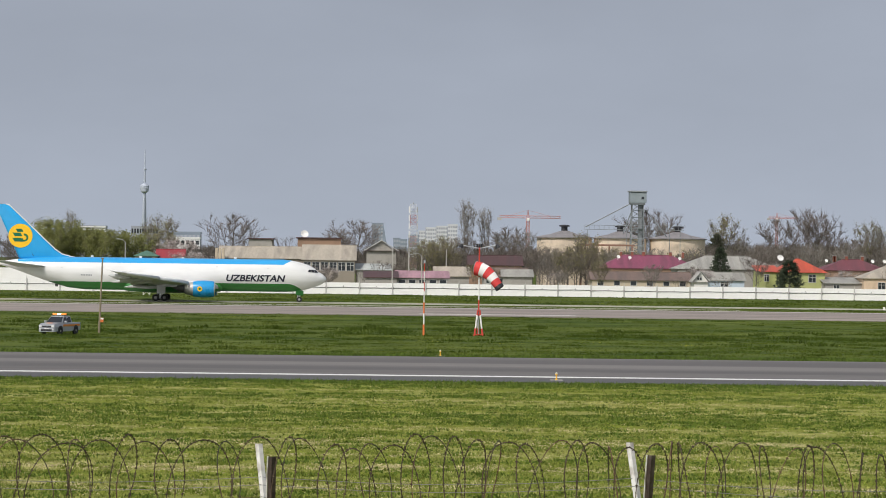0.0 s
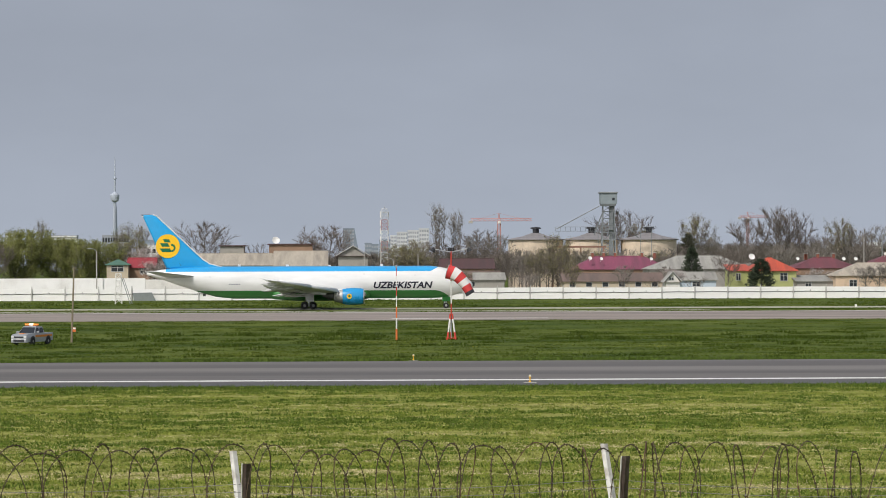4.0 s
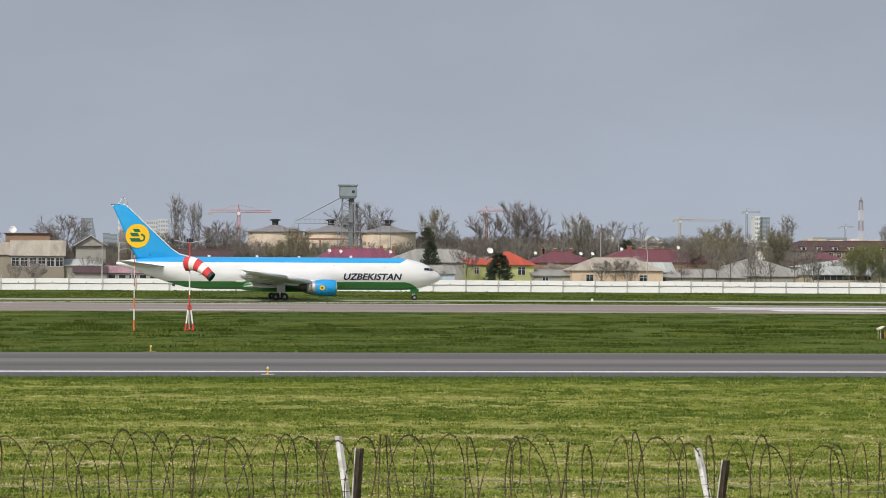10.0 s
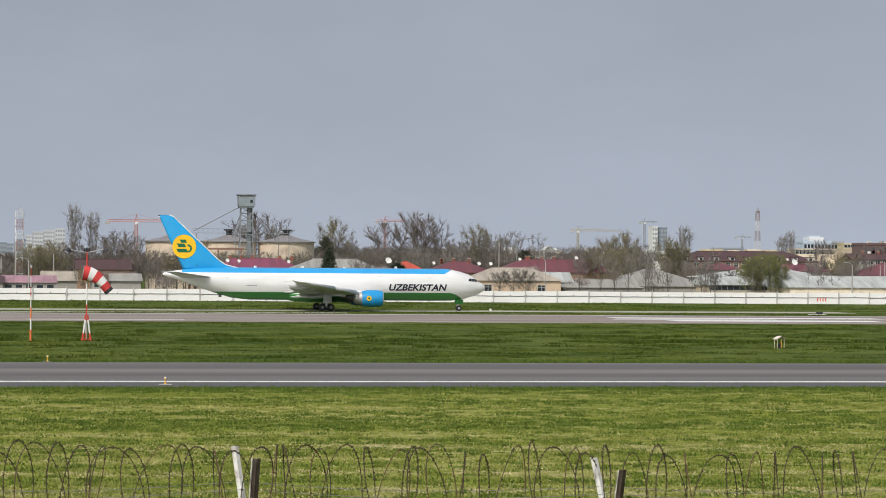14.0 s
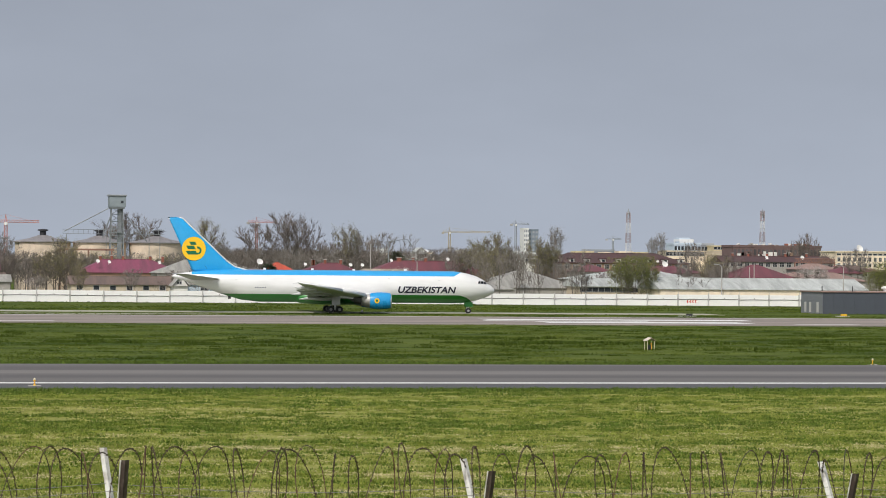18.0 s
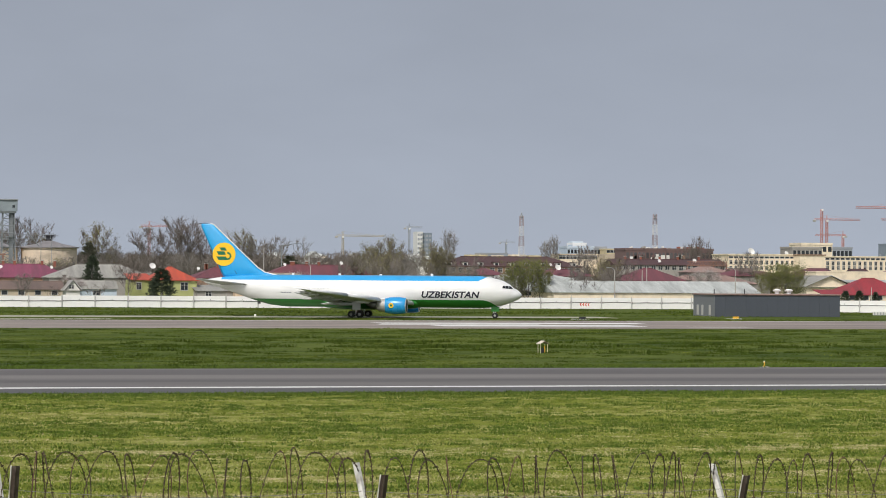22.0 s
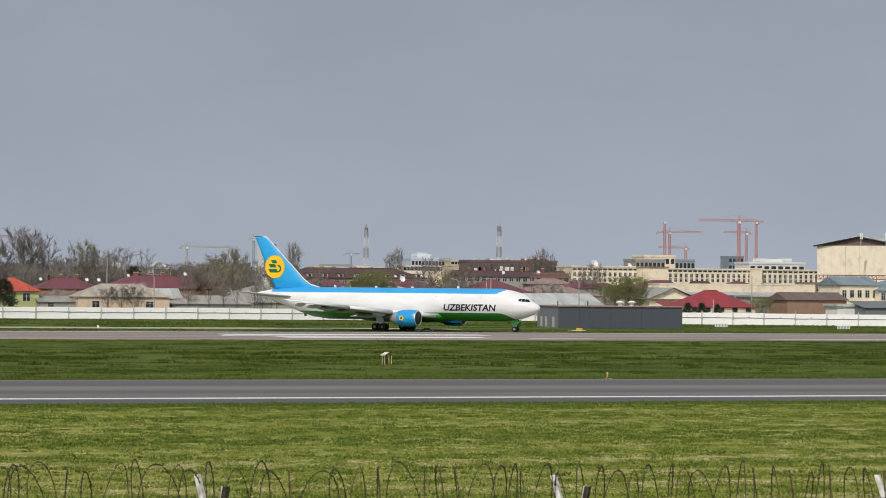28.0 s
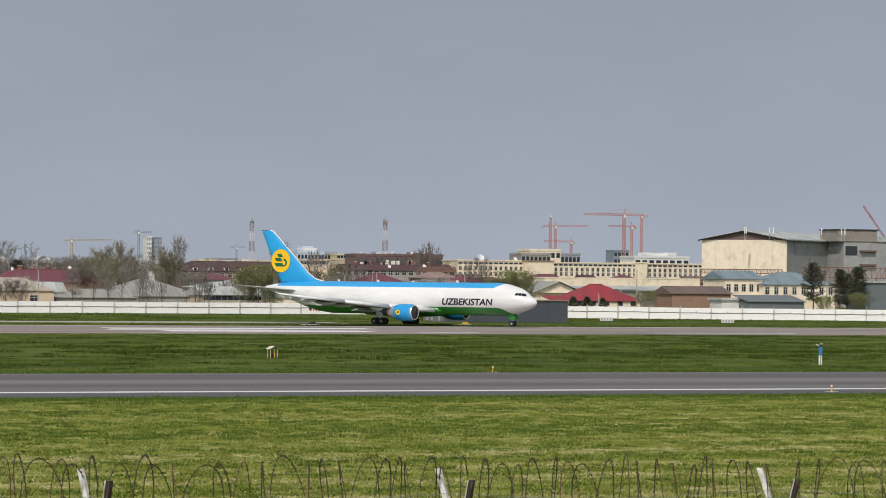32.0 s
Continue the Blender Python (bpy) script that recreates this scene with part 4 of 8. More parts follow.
def roof_mesh(kind, x0, x1, y0, y1, ze, zr, over=0.4, th=0.12):
    bm = bmesh.new()
    a, b, c, d = x0 - over, x1 + over, y0 - over, y1 + over
    mx, my = (x0 + x1) / 2, (y0 + y1) / 2
    if kind == "gable_x":
        top = [(a, my, zr), (b, my, zr)]
        quads = [((a, c, ze), (b, c, ze), top[1], top[0]), ((b, d, ze), (a, d, ze), top[0], top[1])]
        ends = [((a, c, ze), top[0], (a, d, ze)), ((b, c, ze), (b, d, ze), top[1])]
    elif kind == "gable_y":
        top = [(mx, c, zr), (mx, d, zr)]
        quads = [((a, c, ze), top[0], top[1], (a, d, ze)), ((b, c, ze), (b, d, ze), top[1], top[0])]
        ends = []
    elif kind == "hip":
        k = min((y1 - y0) / 2, (x1 - x0) * 0.45)
        top = [(x0 + k, my, zr), (x1 - k, my, zr)]
        quads = [((a, c, ze), (b, c, ze), top[1], top[0]), ((b, d, ze), (a, d, ze), top[0], top[1])]
        ends = [((a, d, ze), (a, c, ze), top[0]), ((b, c, ze), (b, d, ze), top[1])]
    elif kind == "shed":
        quads = [((a, c, ze), (b, c, ze), (b, d, zr), (a, d, zr))]
        ends = []
    else:
        box(bm, a, b, c, d, ze, zr)
        return bm
    for poly in quads + ends:
        bm.faces.new([bm.verts.new(p) for p in poly])
    base = [(a, c, ze - th), (b, c, ze - th), (b, d, (zr if kind == "shed" else ze) - th), (a, d, (zr if kind == "shed" else ze) - th)]
    bm.faces.new([bm.verts.new(p) for p in base[::-1]])
    rim = [(a, c, ze), (b, c, ze), (b, d, zr if kind == "shed" else ze), (a, d, zr if kind == "shed" else ze)]
    for i in range(4):
        j = (i + 1) % 4
        bm.faces.new([bm.verts.new(p) for p in (rim[i], base[i], base[j], rim[j])])
    bmesh.ops.remove_doubles(bm, verts=bm.verts[:], dist=0.002)
    return bm


def house(name, label, x0, x1, y0, depth, eave, ridge, wall, roof, kind="hip", wins=(), chimneys=(), dishes=(), category="house", group="", over=0.4, rows=None):
    """x0..x1 and the front wall y0; wins: (x, z, w, h); rows: (count, z, w, h) spread over the front."""
    t = thing(name, pose((x0 + x1) / 2, y0, 0), label, category, group)
    cx = (x0 + x1) / 2
    a, b = x0 - cx, x1 - cx
    y1 = depth
    bm = bmesh.new()
    box(bm, a, b, 0, y1, -0.3, eave)
    if kind == "gable_y":
        for yy in (0.0, y1):
            bm.faces.new([bm.verts.new(p) for p in ((a, yy, eave), (b, yy, eave), (0, yy, ridge - 0.1))])
    if kind == "gable_x":
        for xx in (a, b):
            bm.faces.new([bm.verts.new(p) for p in ((xx, 0, eave), (xx, y1, eave), (xx, y1 / 2, ridge - 0.1))])
    part("wall", bm, wall, t)
    if kind == "gable_y":
        for sx in (a - over, b + over):
            part("bargeboard", bar(bmesh.new(), (sx, -over, eave), (0, -over, ridge + 0.02), 0.1, 4), FRAME_W, t)
    part("roof", roof_mesh(kind, a, b, 0, y1, eave, ridge, over), roof, t)
    if kind in ("gable_x", "hip"):
        k = min(y1 / 2, (b - a) * 0.45) if kind == "hip" else -over
        part("ridge_cap", bar(bmesh.new(), (a + k, y1 / 2, ridge + 0.02), (b - k, y1 / 2, ridge + 0.02), 0.12, 6), roof, t)
    for x, z, w, h in wins:
        window(t, x - cx, 0, z, w, h)
    if rows:
        for n, z, w, h in rows:
            for i in range(n):
                window(t, a + (b - a) * (i + 0.5) / n, 0, z, w, h, h > 1.0)
    for x in chimneys:
        ch = part("chimney", box(bmesh.new(), x - cx - 0.3, x - cx + 0.3, y1 / 2 - 0.3, y1 / 2 + 0.3, ridge - 0.6, ridge + 0.8, 0.04), BRICKRED, t)
        part("chimney_cap", box(bmesh.new(), x - cx - 0.42, x - cx + 0.42, y1 / 2 - 0.4, y1 / 2 + 0.4, ridge + 0.8, ridge + 0.98), CONC, ch)
    for x, z, r in dishes:
        r *= 0.48
        bm = bmesh.new()
        lathe(bm, [(0.02, 0.0), (r * 0.5, 0.06 * r), (r * 0.85, 0.2 * r), (r, 0.32 * r), (r * 0.97, 0.34 * r), (r * 0.5, 0.12 * r), (0.02, 0.05)], 14)
        bar(bm, (0, 0, 0), (0, -0.3, -r - 0.3), 0.06)
        o = part("satellite_dish", bm, DISH, t, "white satellite dish")
        o.matrix_basis = pose(x - cx, 0.6, z, 62, 0, 12)
    return t


def lattice_bm(z0, z1, w0, w1, levels, r, x=0.0, y=0.0, mats=1):
    """Square lattice mast; the material index changes by thirds when mats > 1."""
    bm = bmesh.new()
    for i in range(levels):
        za, zb = z0 + (z1 - z0) * i / levels, z0 + (z1 - z0) * (i + 1) / levels
        wa, wb = w0 + (w1 - w0) * i / levels, w0 + (w1 - w0) * (i + 1) / levels
        mi = (i * 7 // levels) % 2 if mats > 1 else 0
        ca = [(x + sx * wa / 2, y + sy * wa / 2, za) for sx, sy in ((-1, -1), (1, -1), (1, 1), (-1, 1))]
        cb = [(x + sx * wb / 2, y + sy * wb / 2, zb) for sx, sy in ((-1, -1), (1, -1), (1, 1), (-1, 1))]
        for k in range(4):
            j = (k + 1) % 4
            bar(bm, ca[k], cb[k], r, 4, mi=mi)
            bar(bm, cb[k], cb[j], r * 0.7, 4, mi=mi)
            bar(bm, ca[k], cb[j], r * 0.6, 4, mi=mi)
            if k % 2:
                bar(bm, ca[j], cb[k], r * 0.6, 4, mi=mi)
    return bm


def crane(x, y, zt, left, right, material, label, z0=0.0, w=2.4, luff=0.0):
    """Tower crane: mast to zt, jib to the left and right, in metres."""
    t = thing("tower_crane", pose(x, y, 0), label, "crane", "tower cranes")
    n = max(6, int((zt - z0) / (w * 1.4)))
    part("mast", lattice_bm(z0, zt, w, w, n, w * 0.1), material, t)
    part("cab", box(bmesh.new(), -w * 0.5, w * 0.5, -w, -w * 0.5, zt - w * 0.9, zt, 0.1), WHITE, t)
    for sgn, length in ((-1, left), (1, right)):
        if length <= 0:
            continue
        bm = bmesh.new()
        m = max(3, int(length / (w * 1.5)))
        for i in range(m):
            xa, xb = sgn * length * i / m, sgn * length * (i + 1) / m
            h = w * 0.75
            la, lb = luff * abs(xa), luff * abs(xb)
            for yy in (-w * 0.35, w * 0.35):
                bar(bm, (xa, yy, zt + la), (xb, yy, zt + lb), w * 0.09, 4)
                bar(bm, (xa, yy, zt + la), ((xa + xb) / 2, 0, zt + h + (la + lb) / 2), w * 0.06, 4)
                bar(bm, (xb, yy, zt + lb), ((xa + xb) / 2, 0, zt + h + (la + lb) / 2), w * 0.06, 4)
            bar(bm, (xa, 0, zt + h + la), (xb, 0, zt + h + lb), w * 0.1, 4)
        part("jib" if length > 12 else "counter_jib", bm, material, t)
    if max(left, right) > 5 and not luff:
        tip = zt + w * 2.6
        part("apex", bar(bar(bmesh.new(), (-w * 0.4, 0, zt), (0, 0, tip), w * 0.1, 4), (w * 0.4, 0, zt), (0, 0, tip), w * 0.1, 4), material, t)
        ties = bmesh.new()
        for sgn, length in ((-1, left), (1, right)):
            if length > 3:
                bar(ties, (0, 0, tip), (sgn * length * 0.7, 0, zt + w * 0.7), w * 0.035, 4)
        part("tie_rod", ties, material, t)
    if min(left, right) > 0:
        s = -1 if left < right else 1
        part("counterweight", box(bmesh.new(), s * min(left, right) - w * 0.7, s * min(left, right) + w * 0.7, -w * 0.4, w * 0.4, zt - w * 0.8, zt + 0.2, 0.1), CONC, t)
    return t


def street_lamp(x, y, h, head=True, label="grey concrete street lamp post behind the wall"):
    t = thing("street_lamp", pose(x, y, 0), label, "lamp post", "lamp posts")
    part("post", bar(bmesh.new(), (0, 0, 0), (0, 0, h), 0.17, 8, 0.1), POLE_C, t)
    if head:
        bm = bmesh.new()
        bar(bm, (0, 0, h - 0.1), (-0.5, 0, h + 0.45), 0.06)
        bar(bm, (-0.5, 0, h + 0.45), (-1.3, 0, h + 0.6), 0.06)
        part("arm", bm, STEEL, t)
        part("lamp_head", box(bmesh.new(), -1.9, -1.2, -0.15, 0.15, h + 0.5, h + 0.7, 0.05), STEEL, t)
    return t


def block(name, label, x0, x1, y, d, z, wall, floors, cols, glass=None, top=0.0, z0=0.0, group="", slant=0.0):
    """Far tower block with its rows of windows."""
    t = thing(name, pose((x0 + x1) / 2, y, 0), label, "building", group)
    w = (x1 - x0) / 2
    bm = bmesh.new()
    if slant:
        loft(bm, [[(-w, 0, z0), (w + slant, 0, z0), (w + slant, d, z0), (-w, d, z0)], [(-w, 0, z), (w, 0, z), (w, d, z), (-w, d, z)]])
    else:
        box(bm, -w, w, 0, d, z0, z)
    part("wall", bm, wall, t)
    part("parapet", box(bmesh.new(), -w - 0.2, w + 0.2, -0.2, d, z, z + 0.9), wall, t)
    if top:
        part("roof_house", box(bmesh.new(), -w * 0.5, w * 0.3, d * 0.2, d * 0.7, z + 0.9, z + top), wall, t)
    fh, cw = (z - z0) / floors, 2 * w / cols
    proto = None
    for f in range(floors):
        for c in range(cols):
            m = pose(-w + cw * (c + 0.5), -0.08, z0 + fh * (f + 0.55))
            if proto is None:
                proto = part("window", box(bmesh.new(), -cw * 0.33, cw * 0.33, -0.06, 0.06, -fh * 0.26, fh * 0.26), glass or GLASS, t)
                proto.matrix_basis = m
            else:
                share("window", proto, t, m)
    return t

# ---------------------------------------------------------------- boundary wall across the airfield
# White posts greyed for their shaded sides, so they stand off the wall.
POST_SHADED = mat("stained_white_post", (0.5, 0.49, 0.47), 0.85, vary=0.15, scale=1.5)
GREYPOST = mat("weathered_post", (0.24, 0.235, 0.225), 0.85, vary=0.15)


def boundary_wall():
    start = 95.88 - 6.87 * 33
    path = [(start, 590), (start + 6.87 * 50, 590), (216, 553), (262, 530), (330, 497)]
    wall = new("wall_far")
    tagged(wall, "long whitewashed concrete panel wall round the airfield", "wall", kind="structure")
    panel = post = rail = bracket = None
    for (ax, ay), (bx, by) in zip(path, path[1:]):
        length = math.hypot(bx - ax, by - ay)
        n = max(1, round(length / 6.87)) if ay == by else math.ceil(length / 6.7)
        ang = math.degrees(math.atan2(by - ay, bx - ax))
        for i in range(n):
            u = (i + 0.5) / n
            m = pose(ax + (bx - ax) * u, ay + (by - ay) * u, RNG.uniform(-0.06, 0.06), 0, RNG.uniform(-0.25, 0.25), ang)
            if panel is None:
                bm = bmesh.new()
                box(bm, -3.3, 3.3, -0.07, 0.07, -0.2, 1.42, 0.015)
                box(bm, -3.3, 3.3, -0.06, 0.06, 1.45, 2.4, 0.015)
                panel = part("panel", bm, WALL_W, wall)
                panel.matrix_basis = m
                bm = bmesh.new()
                bar(bm, (-3.3, -0.13, 1.35), (-0.2, -0.13, 1.42), 0.07, 4)
                bar(bm, (-0.2, -0.13, 1.42), (3.3, -0.13, 1.36), 0.07, 4)
                bar(bm, (0.3, -0.13, 1.3), (0.1, -0.13, 1.75), 0.05, 4)
                rail = part("cable", bm, GREYPOST, wall)
                rail.matrix_basis = m
                bm = bmesh.new()
                box(bm, -0.13, 0.13, -0.26, 0.04, -0.2, 2.5, 0.02)
                bar(bm, (0, -0.1, 2.35), (0.05, -0.35, 2.95), 0.05, 4)
                box(bm, -0.2, 0.2, -0.3, -0.1, -0.2, 0.3, 0.02)
                post = part("post", bm, POST_SHADED, wall)
                post.matrix_basis = pose(ax, ay, 0, 0, 0, ang)
                bm = bmesh.new()
                box(bm, -0.22, 0.22, -0.24, -0.17, 1.15, 1.55, 0.02)
                bracket = part("bracket", bm, GREYPOST, wall)
                bracket.matrix_basis = pose(ax, ay, 0, 0, 0, ang)
            else:
                share("panel", panel, wall, m)
                share("cable", rail, wall, m)
                at = pose(ax + (bx - ax) * i / n, ay + (by - ay) * i / n, 0, 0, 0, ang)
                share("post", post, wall, at)
                share("bracket", bracket, wall, at)
    return wall


boundary_wall()
sign = thing("chevron_sign", pose(180.0, 585.82, 0.98, 0, 0, -42.8), "red chevrons painted on the white wall", "sign")
for i in range(4):
    bm = bmesh.new()
    x = -1.0 + i * 0.62
    for s in (-1, 1):
        vs = [bm.verts.new(p) for p in ((x, -0.01, 0), (x + 0.28, -0.01, 0), (x + 0.5, -0.01, s * 0.34), (x + 0.22, -0.01, s * 0.34))]
        bm.faces.new(vs)
    part("chevron", bm, RED, sign)

# tall white wall and small mast at the west end
w2 = thing("white_wall", pose(-46.00, 602, 0), "tall whitewashed wall with a corrugated grey stretch", "wall")
part("panel", box(bmesh.new(), -60, -39.52--46.00, -0.15, 0.15, 0, 4.58, 0.03), WALL_W, w2)
part("sheet", box(bmesh.new(), -39.52--46.00, -28.29--46.00, -0.1, 0.1, 0, 4.28, 0.02), P_WHITE, w2)
lm = thing("lattice_mast", pose(-40.60, 541, 0), "short white lattice mast with a ladder in the grass", "mast")
part("frame", lattice_bm(0, 5.75, 1.25, 1.0, 5, 0.09), WHITE, lm)
part("ladder", bar(bar(bmesh.new(), (0.6, 0, 5.0), (2.2, 0, 0.0), 0.07), (0.9, 0.1, 5.0), (2.6, 0.1, 0), 0.07), GREYSTEEL, lm)
bx = thing("grey_skip", pose(-38.94, 588, 0), "grey sloping metal skip beside the wall", "skip")
bm = bmesh.new()
loft(bm, [[(-2.0, -0.8, 0), (2.4, -0.8, 0), (2.4, 0.8, 0), (-2.0, 0.8, 0)], [(-2.2, -1, 1.6), (1.6, -1, 1.7), (1.6, 1, 1.7), (-2.2, 1, 1.6)]])
part("body", bm, GREYSTEEL, bx)
part("post", bar(bmesh.new(), (-2.4, -0.6, 0), (-2.4, -0.6, 3.0), 0.08), GREYSTEEL, bx)

# ---------------------------------------------------------------- dark grey shed by the runway
shed = thing("metal_shed", pose(174.4, 487, 0), "long flat-roofed dark grey sheet-metal shed", "shed")
SH = 4.15
bm = bmesh.new()
for i in range(12):
    box(bm, 24.2 * i / 12, 24.2 * (i + 1) / 12 - 0.02, -0.03, 0.12, 0, SH - 0.25)
part("front_cladding", bm, SHED_DARK, shed)
part("body", box(bmesh.new(), 0.01, 24.19, 0.13, 11.6, 0, SH - 0.3), SHED_DARK, shed)
part("end_cladding", box(bmesh.new(), -0.05, 0.0, 0.05, 11.6, 0, SH - 0.25), SHED_LIGHT, shed)
part("roof", box(bmesh.new(), -0.25, 24.4, -0.25, 11.8, SH - 0.25, SH, 0.05), BROWNPINK, shed)
for yy in (2.6, 6.6, 9.2):
    part("window", box(bmesh.new(), -0.09, -0.04, yy - 0.55, yy + 0.55, 0.25, 2.1, 0.02), FRAME_W, shed)
for xx in (0.2, 6.0):
    part("roof_pipe", bar(bmesh.new(), (xx, 1, SH), (xx, 1, SH + 0.9), 0.09, 6), BLACK, shed)
for xx in (9.7, 12.0):
    v = part("roof_fan", lathe(bmesh.new(), [(0.4, SH), (0.4, SH + 0.45), (0.75, SH + 0.5), (0.78, SH + 0.7), (0.3, SH + 0.95)], 12), DISH, shed, "white roof ventilator")
    v.matrix_basis = pose(187.47-174.4 + (xx - 9.7), 3, 0)

# ---------------------------------------------------------------- houses and sheds behind the wall
house("long_beige_building", "plastered building with shade-darkened walls and a tan slate roof", -31.84, -13.07, 640, 14, 7.2, 9.81, P_SHADE, TAN_ROOF, "gable_x", [(-28.44, 5.40, 1.8, 2.0), (-25.67, 5.39, 1.8, 2.0)], category="building")
for px in (191, 197, 203):
    t = thing("pilaster", pose(-32.41 + (px - 191) * 0.127, 638.6, 0), "tall beige concrete buttress at a building end", "buttress", "buttresses")
    part("shaft", box(bmesh.new(), -0.28, 0.28, -0.4, 0.4, 0, 9.34, 0.03), P_BEIGE, t)
house("beige_hall", "hall with shade-darkened walls and a wide tan slate roof", -13.07, -1.44, 639, 17, 7.0, 10.34, P_SHADE, TAN_ROOF, "gable_x", rows=[(6, 5.53, 1.5, 1.8)], category="building")
house("brown_block", "brown brick block with a flat dark roof", -15.45, -4.96, 690, 12, 12.07, 12.34, P_BROWN, DARK_MAROON, "flat", dishes=[(-13.81, 13.04, 2.0)], category="building")
house("brown_block", "brown brick block with a flat dark roof", -27.27, -21.56, 690, 12, 11.73, 12.00, P_GREY, DARK_MAROON, "flat", category="building")
house("watch_cabin", "small cabin with green hipped roof and white lower wall", -49.55, -44.89, 626, 5, 7.42, 8.53, P_BEIGE, GREEN_ROOF, "hip", [(-47.22, 6.55, 2.6, 1.2)], category="cabin")
house("red_roof_house", "house with a dark red metal roof", -45.18, -39.38, 630, 9, 6.77, 8.88, P_BROWN, CRIMSON, "gable_x", [(-41.72, 6.01, 1.5, 1.2)])
house("low_white_house", "low white house with a maroon roof", -34.17, -26.84, 612, 9, 3.96, 5.65, P_WHITE, CRIMSON, "hip", [(-27.80, 3.09, 1.2, 1.0)])
house("maroon_gable_house", "house with a dull red gable roof", 1.31, 8.43, 690, 10, 9.33, 11.79, P_GREY, DARK_MAROON, "gable_y", over=0.6)
house("flat_shed", "low shed with a pale flat roof", -0.95, 6.80, 640, 8, 4.89, 6.28, P_GREY, PALE_ROOF, "shed", category="shed", group="sheds behind the wall")
house("maroon_shed", "low shed with a maroon strip roof", 0.91, 7.72, 612, 7, 3.44, 4.77, P_GREY, DARK_MAROON, "shed", category="shed", group="sheds behind the wall")
house("pink_shed", "low grey shed with a faded pink metal roof", 7.74, 18.85, 614, 7, 3.47, 4.93, P_GREY, PINK, "shed", category="shed", group="sheds behind the wall", rows=[(5, 2.62, 1.4, 0.7)])
house("tan_shed", "shed with a weathered tan roof", 16.56, 24.13, 634, 10, 3.74, 5.76, P_GREY, TAN_ROOF, "gable_x", category="shed", group="sheds behind the wall")
house("brown_roof_house", "house with a brown slate roof", 26.89, 36.42, 622, 10, 3.86, 5.71, P_GREY, BROWN_ROOF, "gable_x", rows=[(4, 2.87, 1.3, 0.9)])
house("maroon_roof_house", "house with a dark maroon roof", 26.26, 39.03, 690, 11, 6.17, 8.51, P_BROWN, DARK_MAROON, "gable_x")
house("small_tan_house", "small tan-roofed house behind the wall", 30.95, 37.37, 620, 8, 3.89, 5.37, P_GREY, GREY_ROOF, "gable_x")
house("magenta_roof_house", "long house with a magenta metal roof", 58.13, 82.19, 690, 12, 5.89, 9.05, P_BROWN, MAGENTA, "hip", chimneys=[63.65, 66.41, 69.18, 75.82, 78.87], dishes=[(62.54, 8.54, 1.0), (65.31, 8.38, 0.9), (77.48, 8.32, 0.9)])
house("brown_long_house", "long low house with a brown slate roof", 50.90, 72.69, 625, 10, 3.44, 5.19, P_BEIGE, BROWN_ROOF, "gable_x", rows=[(6, 2.70, 1.2, 0.9)])
house("white_blue_house", "small white and pale blue house with grey roof", 73.14, 82.87, 613, 8, 3.68, 5.39, P_BLUE, GREY_ROOF, "gable_x", [(78.56, 2.82, 1.5, 0.9)])
house("white_gable", "white gabled house end with a small window", 71.56, 74.62, 610, 6, 3.35, 5.55, P_WHITE, GREY_ROOF, "gable_y", [(72.78, 4.09, 0.9, 0.7)])
house("grey_roof_house", "wide house with a pale grey hipped roof", 73.02, 97.27, 655, 14, 6.00, 9.01, P_GREY, GREY_ROOF, "hip", dishes=[(96.87, 8.69, 1.6)])
house("green_house", "yellow-green house with a bright red metal roof", 91.20, 101.46, 620, 11, 5.64, 8.49, P_YGREEN, RED_ROOF, "hip", [(98.70, 4.25, 1.5, 1.6)], over=0.6)
house("green_house_wing", "yellow-green house wing with a red roof", 87.23, 91.62, 622, 9, 5.67, 7.04, P_YGREEN, RED_ROOF, "shed", [(88.98, 4.30, 0.9, 1.4)])
house("grey_annex", "grey annex with a rusty sheet roof", 100.76, 109.47, 615, 8, 3.38, 4.61, P_GREY, GREY_ROOF, "shed", [(103.25, 2.65, 1.2, 0.8)])
house("barrack", "long house with maroon roof and brick chimneys", 113.85, 130.28, 700, 12, 5.99, 8.65, P_BROWN, MAROON, "hip", chimneys=[113.99+4, 117.81, 120.92, 124.89], dishes=[(114.98, 8.27, 0.9), (126.45, 8.21, 1.0), (129.43, 8.19, 1.0)], group="barracks")
house("tan_house", "peach house with a weathered tan slate roof", 108.69, 128.81, 612, 11, 4.56, 7.26, P_PEACH, TAN_ROOF, "hip", [(112.53, 2.86, 1.5, 1.4), (124.45, 2.79, 1.7, 1.4)])
house("pale_green_roof_shed", "shed with a pale green metal roof", 128.46, 137.31, 640, 9, 4.09, 6.28, P_GREY, PALE_ROOF, "gable_x", category="shed")
house("barrack", "long house with maroon roof and brick chimneys", 131.79, 161.77, 700, 13, 6.22, 9.35, P_BROWN, MAROON, "hip", chimneys=[134.24+6, 139.72, 143.62, 146.80], dishes=[(136.83, 9.39, 0.9), (151.30, 9.82, 1.0)], group="barracks")
house("metal_warehouse", "low warehouse with a grey metal roof", 129.78, 147.65, 614, 12, 3.12, 4.87, P_GREY, GREY_ROOF, "hip", category="warehouse", group="metal warehouses")
house("metal_warehouse", "long warehouse with a pale grey metal roof", 144.67, 167.35, 630, 22, 3.36, 7.34, P_GREY, GREY_ROOF, "hip", category="warehouse", group="metal warehouses")
house("metal_warehouse", "long warehouse with white and grey metal roof", 163.90, 183.76, 618, 16, 3.88, 5.65, P_BEIGE, PALE_ROOF, "gable_x", rows=[(14, 3.12, 1.3, 0.9)], category="warehouse", group="metal warehouses")
